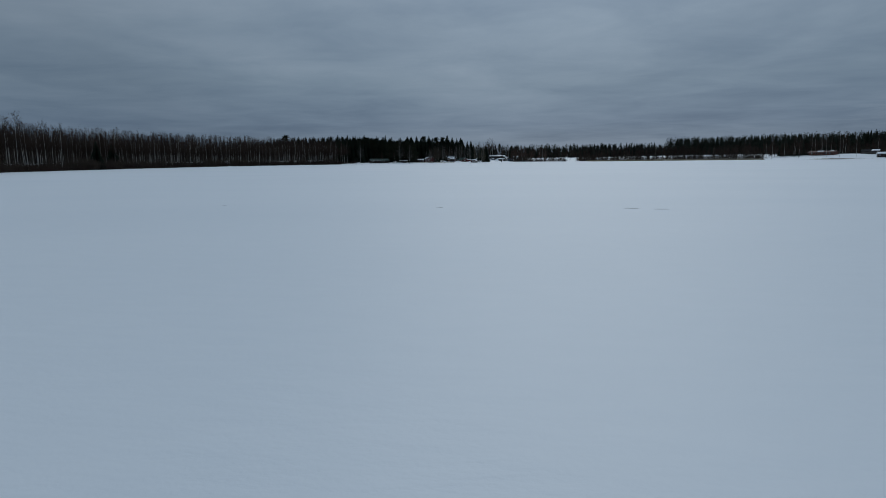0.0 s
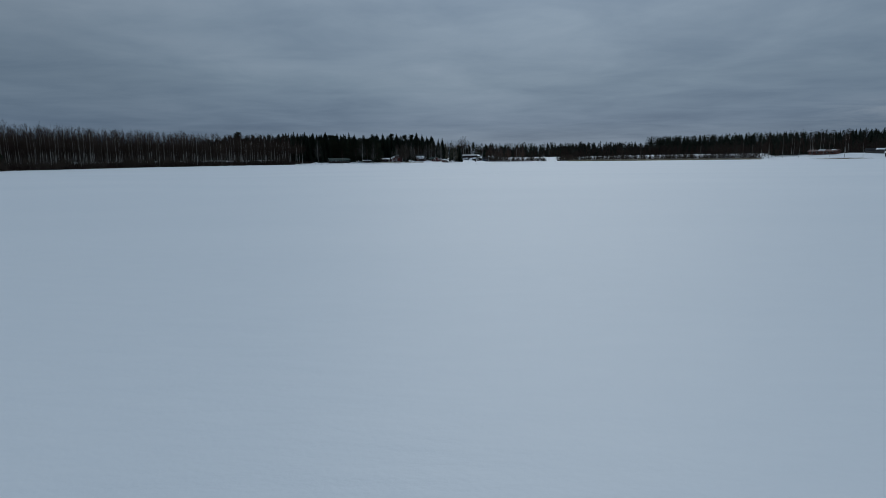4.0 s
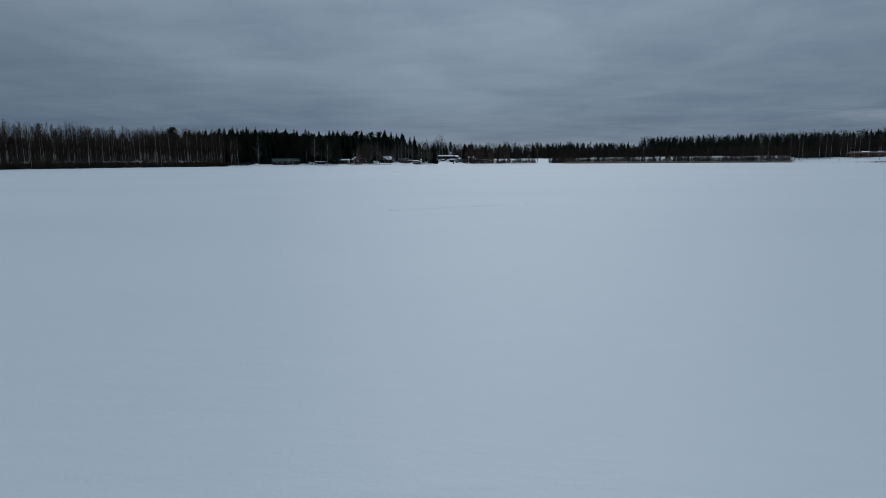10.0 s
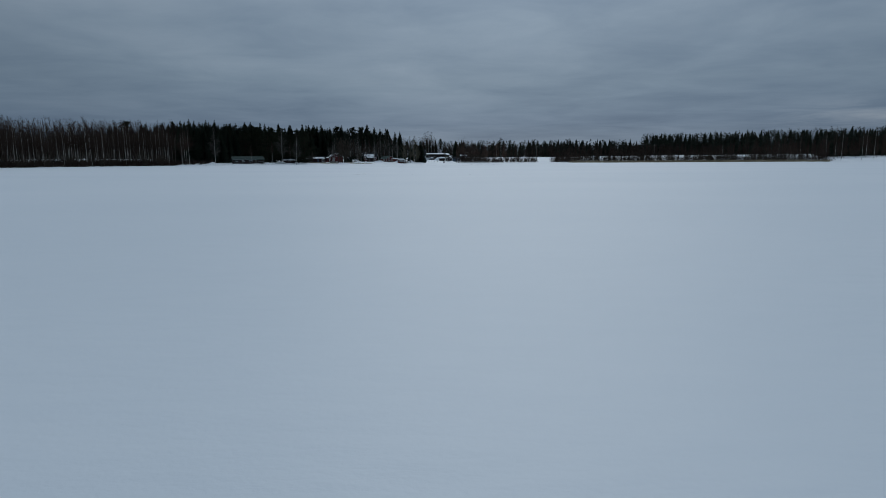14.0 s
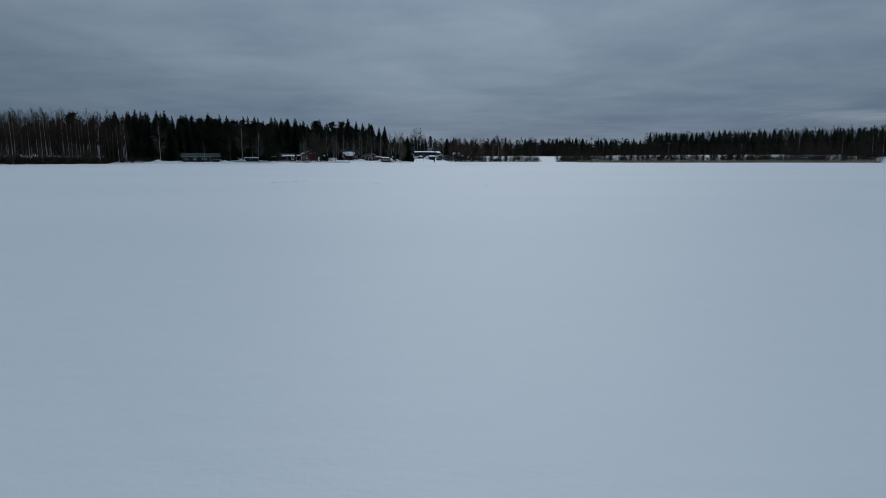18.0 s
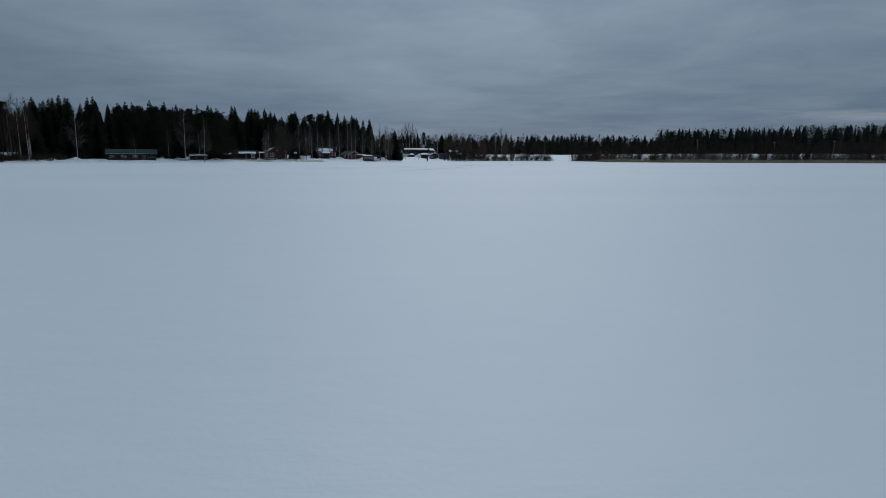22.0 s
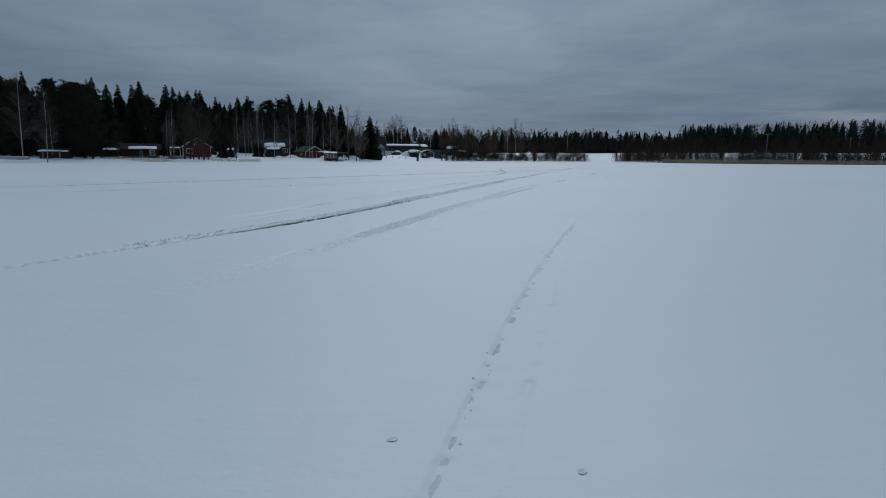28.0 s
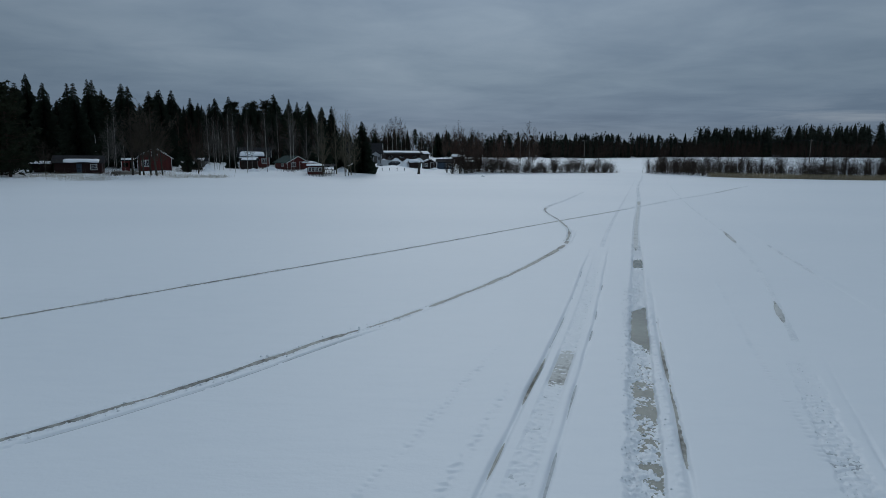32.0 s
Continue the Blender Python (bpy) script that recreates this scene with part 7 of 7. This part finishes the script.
tagged(part("loose_snow", clods(T3, (0.02, 0.20, 0.24), 700, 0.008, 0.034, 25, (30, 66)), BELT_SNOW, t, "loose clods of snow"), kind="stuff")

t = thing("snowmobile_track", "long thin brownish furrow across the lake", "snowmobile track")
part("churned_bank", ribbon(T4, 0.14, 0.12, 8, rims(31, 0.045), span=(24, 130)), SHADED_RUT_SNOW, t, smooth=True)
part("slush", ribbon(T4, 0.085, 0.12, 4, flat(0.018, 32, 0.008), span=(28, 79), wild=0.7), FURROW, t, "brown wet furrow")
part("slush", ribbon(T4, 0.10, 0.2, 4, flat(0.014, 33, 0.006), span=(108, 124), wild=0.7), FURROW, t)

t = thing("snowmobile_track", "rough belt trail of churned snow lumps", "snowmobile track")
part("slush", sheet(T5, even(-0.36), even(0.08), (23, 32.5), -0.057), FURROW, t, "brown slush in the deepest pits")
part("slush", sheet(T5, even(-0.22), even(0.20), (35, 43), -0.055), FURROW, t)
part("wet_groove", sheet(T5, even(0.33), even(0.45), (37.2, 42.2), -0.066), FURROW, t, "wet ski groove")
part("packed_floor", sheet(T5, even(-0.32), even(0.20), (43.2, 48.5), -0.034), PACKED, t, "packed wet snow under the lumps")
part("packed_floor", sheet(T5, even(0.36), even(0.42), (20, 37), -0.034), PACKED, t)
part("slush", ribbon(T5, 0.10, 0.07, 6, flat(0.020, 43, 0.012), -0.05, (51.0, 53.6), 0.9), SLUSH, t, "wet slush patch")
part("belt_mark", ribbon(T5, 0.11, 0.30, 5, lumps(42, 0.010), 0, (49, 146)), BELT_SNOW, t, "lumpy belt imprint", smooth=True)
part("slush", ribbon(T5, 0.10, 0.12, 5, flat(0.03, 44, 0.012), 0, (66, 71), 0.8), SLUSH, t)
tagged(part("loose_snow", clods(T5, (-0.28, -0.05, -0.14, -0.2), 900, 0.005, 0.018, 46, (21, 48), 0.05), BELT_SNOW, t, "loose clods of snow"), kind="stuff")

t = thing("snowmobile_track", "belt trail with a sharp broken edge", "snowmobile track")
# grey strip below the broken edge strengthens the shade of its nicks
part("packed_floor", sheet(T7, lambda s: float(np.interp(s, [6, 8, 11, 16, 22], [-0.22, -0.15, -0.04, 0.02, 0.0])), lambda s: float(np.interp(s, [6, 8, 11, 16, 22], [-0.10, -0.03, 0.08, 0.14, 0.12])), (2, 20), -0.018), RIBBED, t, "grey sheet that paints shade into the nicks")
part("belt_mark", ribbon(T7, 0.20, 0.12, 6, lumps(52, 0.004), 0.1, (21, 66)), SNOW, t, "drifted belt imprint", smooth=True)
part("slush", ribbon(T7, 0.10, 0.12, 4, flat(0.016, 55, 0.01), 0, (50, 58), 0.9), SHADED_RUT_SNOW, t)
tagged(part("loose_snow", clods(T7, (-0.14, -0.10), 120, 0.004, 0.014, 56, (2, 18), 0.04), BELT_SNOW, t), kind="stuff")
t = thing("snowmobile_track", "old ski cut nearly drifted over", "snowmobile track")
part("packed_floor", sheet(OLD_GROOVE, even(-0.05), even(0.05), (0.5, 9.5), -0.031), PACKED, t)
t = thing("snowmobile_track", "lone belt trail crossing untouched snow", "snowmobile track")
X12 = [(-2.3, 134.6), (-1.36, 135.1), (-0.6, 135.5), (0.4, 136.0), (1.8, 136.85), (4.5, 138.15), (7.5, 139.7)]
part("belt_mark", ribbon(X12, 0.12, 0.055, 8, lumps(81, 0.007), 0, (0, 9), 1.2), SNOW, t, "shallow ribbed imprint", smooth=True)
part("ski_groove", ribbon(X12, 0.02, 0.08, 4, lumps(82, 0.008), 0.44, (0.6, 7), 1.6), SNOW, t)
tagged(part("loose_snow", clods(X12, (-0.16, 0.16, -0.05), 60, 0.005, 0.014, 83, (0.2, 9)), SHADED_RUT_SNOW, t), kind="stuff")
t = thing("snowmobile_track", "thin dark furrow far out on the ice", "snowmobile track")
part("furrow", ribbon([(-9.6, 233.2), (-8.8, 233.8), (-8.1, 234.8), (-7.5, 236.4), (-7.1, 238.0)], 0.06, 0.1, 4, flat(0.010, 84, 0.004), 0, (0, 5), 0.8), FURROW, t)


def hole(x, y, rx, ry, turn, label, name="melt_patch", material=MELT_HOLE):
    t = thing(name, label, "mark in snow", "", pose(x, y, 0, 0, 0, turn))
    rim, floor = Shape(), Shape()
    n = 18
    w = [1 + 0.25 * noise.noise(Vector((x + math.cos(6.283 * k / n) * 1.4, y + math.sin(6.283 * k / n) * 1.4, 3))) for k in range(n)]
    for ring, z in ((1.35, -0.012), (1.15, 0.12 * ry if ry < 0.05 else 0.010), (0.98, 0.006 if ry < 0.05 else 0.012)):
        rim.v += [(rx * ring * w[k] * math.cos(6.283 * k / n), ry * ring * w[k] * math.sin(6.283 * k / n), z) for k in range(n)]
    rim.f = [(r * n + k, r * n + (k + 1) % n, (r + 1) * n + (k + 1) % n, (r + 1) * n + k) for r in range(2) for k in range(n)]
    floor.v = [(rx * w[k] * math.cos(6.283 * k / n), ry * w[k] * math.sin(6.283 * k / n), 0.005 if ry < 0.05 else 0.011) for k in range(n)]
    floor.f = [tuple(range(n))]
    if ry > 0.05:
        part("rim", rim, SNOW, t, smooth=True)
    part("bottom", floor, material, t, "grey bottom, wet in melt patches, painted shade in dents")


for x, y, rx, ry, a in ((6.62, 28.95, 0.36, 0.13, -16), (7.85, 28.4, 0.34, 0.11, -14), (-14.6, 31.8, 0.14, 0.07, 0), (-2.58, 29.8, 0.19, 0.115, 32), (-1.05, 230.75, 0.28, 0.10, 0), (6.76, 227.95, 0.20, 0.09, -3)):
    hole(x, y, rx, ry, a, "small dark melt patch in the lake snow")
# this dent and the footprints are flat; greyer snow paints in their shade
hole(-0.5, 36.7, 0.09, 0.035, 0, "shallow pale dent in the lake snow", "dent", SHADED_RUT_SNOW)
for x, y in ((-0.8, 141.3), (-1.1, 141.4), (-1.6, 141.8), (5.1, 297.0), (6.1, 296.6), (14.1, 322.1)):
    hole(x, y, 0.032, 0.022, rnd(0, 90), "shallow old footprint in the snow", "footprint", SHADED_RUT_SNOW)
ice = Shape()
for i in range(5):
    a = rnd(0, 6.28)
    ice.box(math.cos(a) * 0.25 - 0.2, math.cos(a) * 0.25 + 0.2, math.sin(a) * 0.2 - 0.15, math.sin(a) * 0.2 + 0.15, -0.03, rnd(0.12, 0.32), 0.06)
tagged(part("ice_block", ice, SHADED_RUT_SNOW, None, "small heap of grey ice blocks on the lake", pose(19.7, 434.5, 0)), category="ice block")
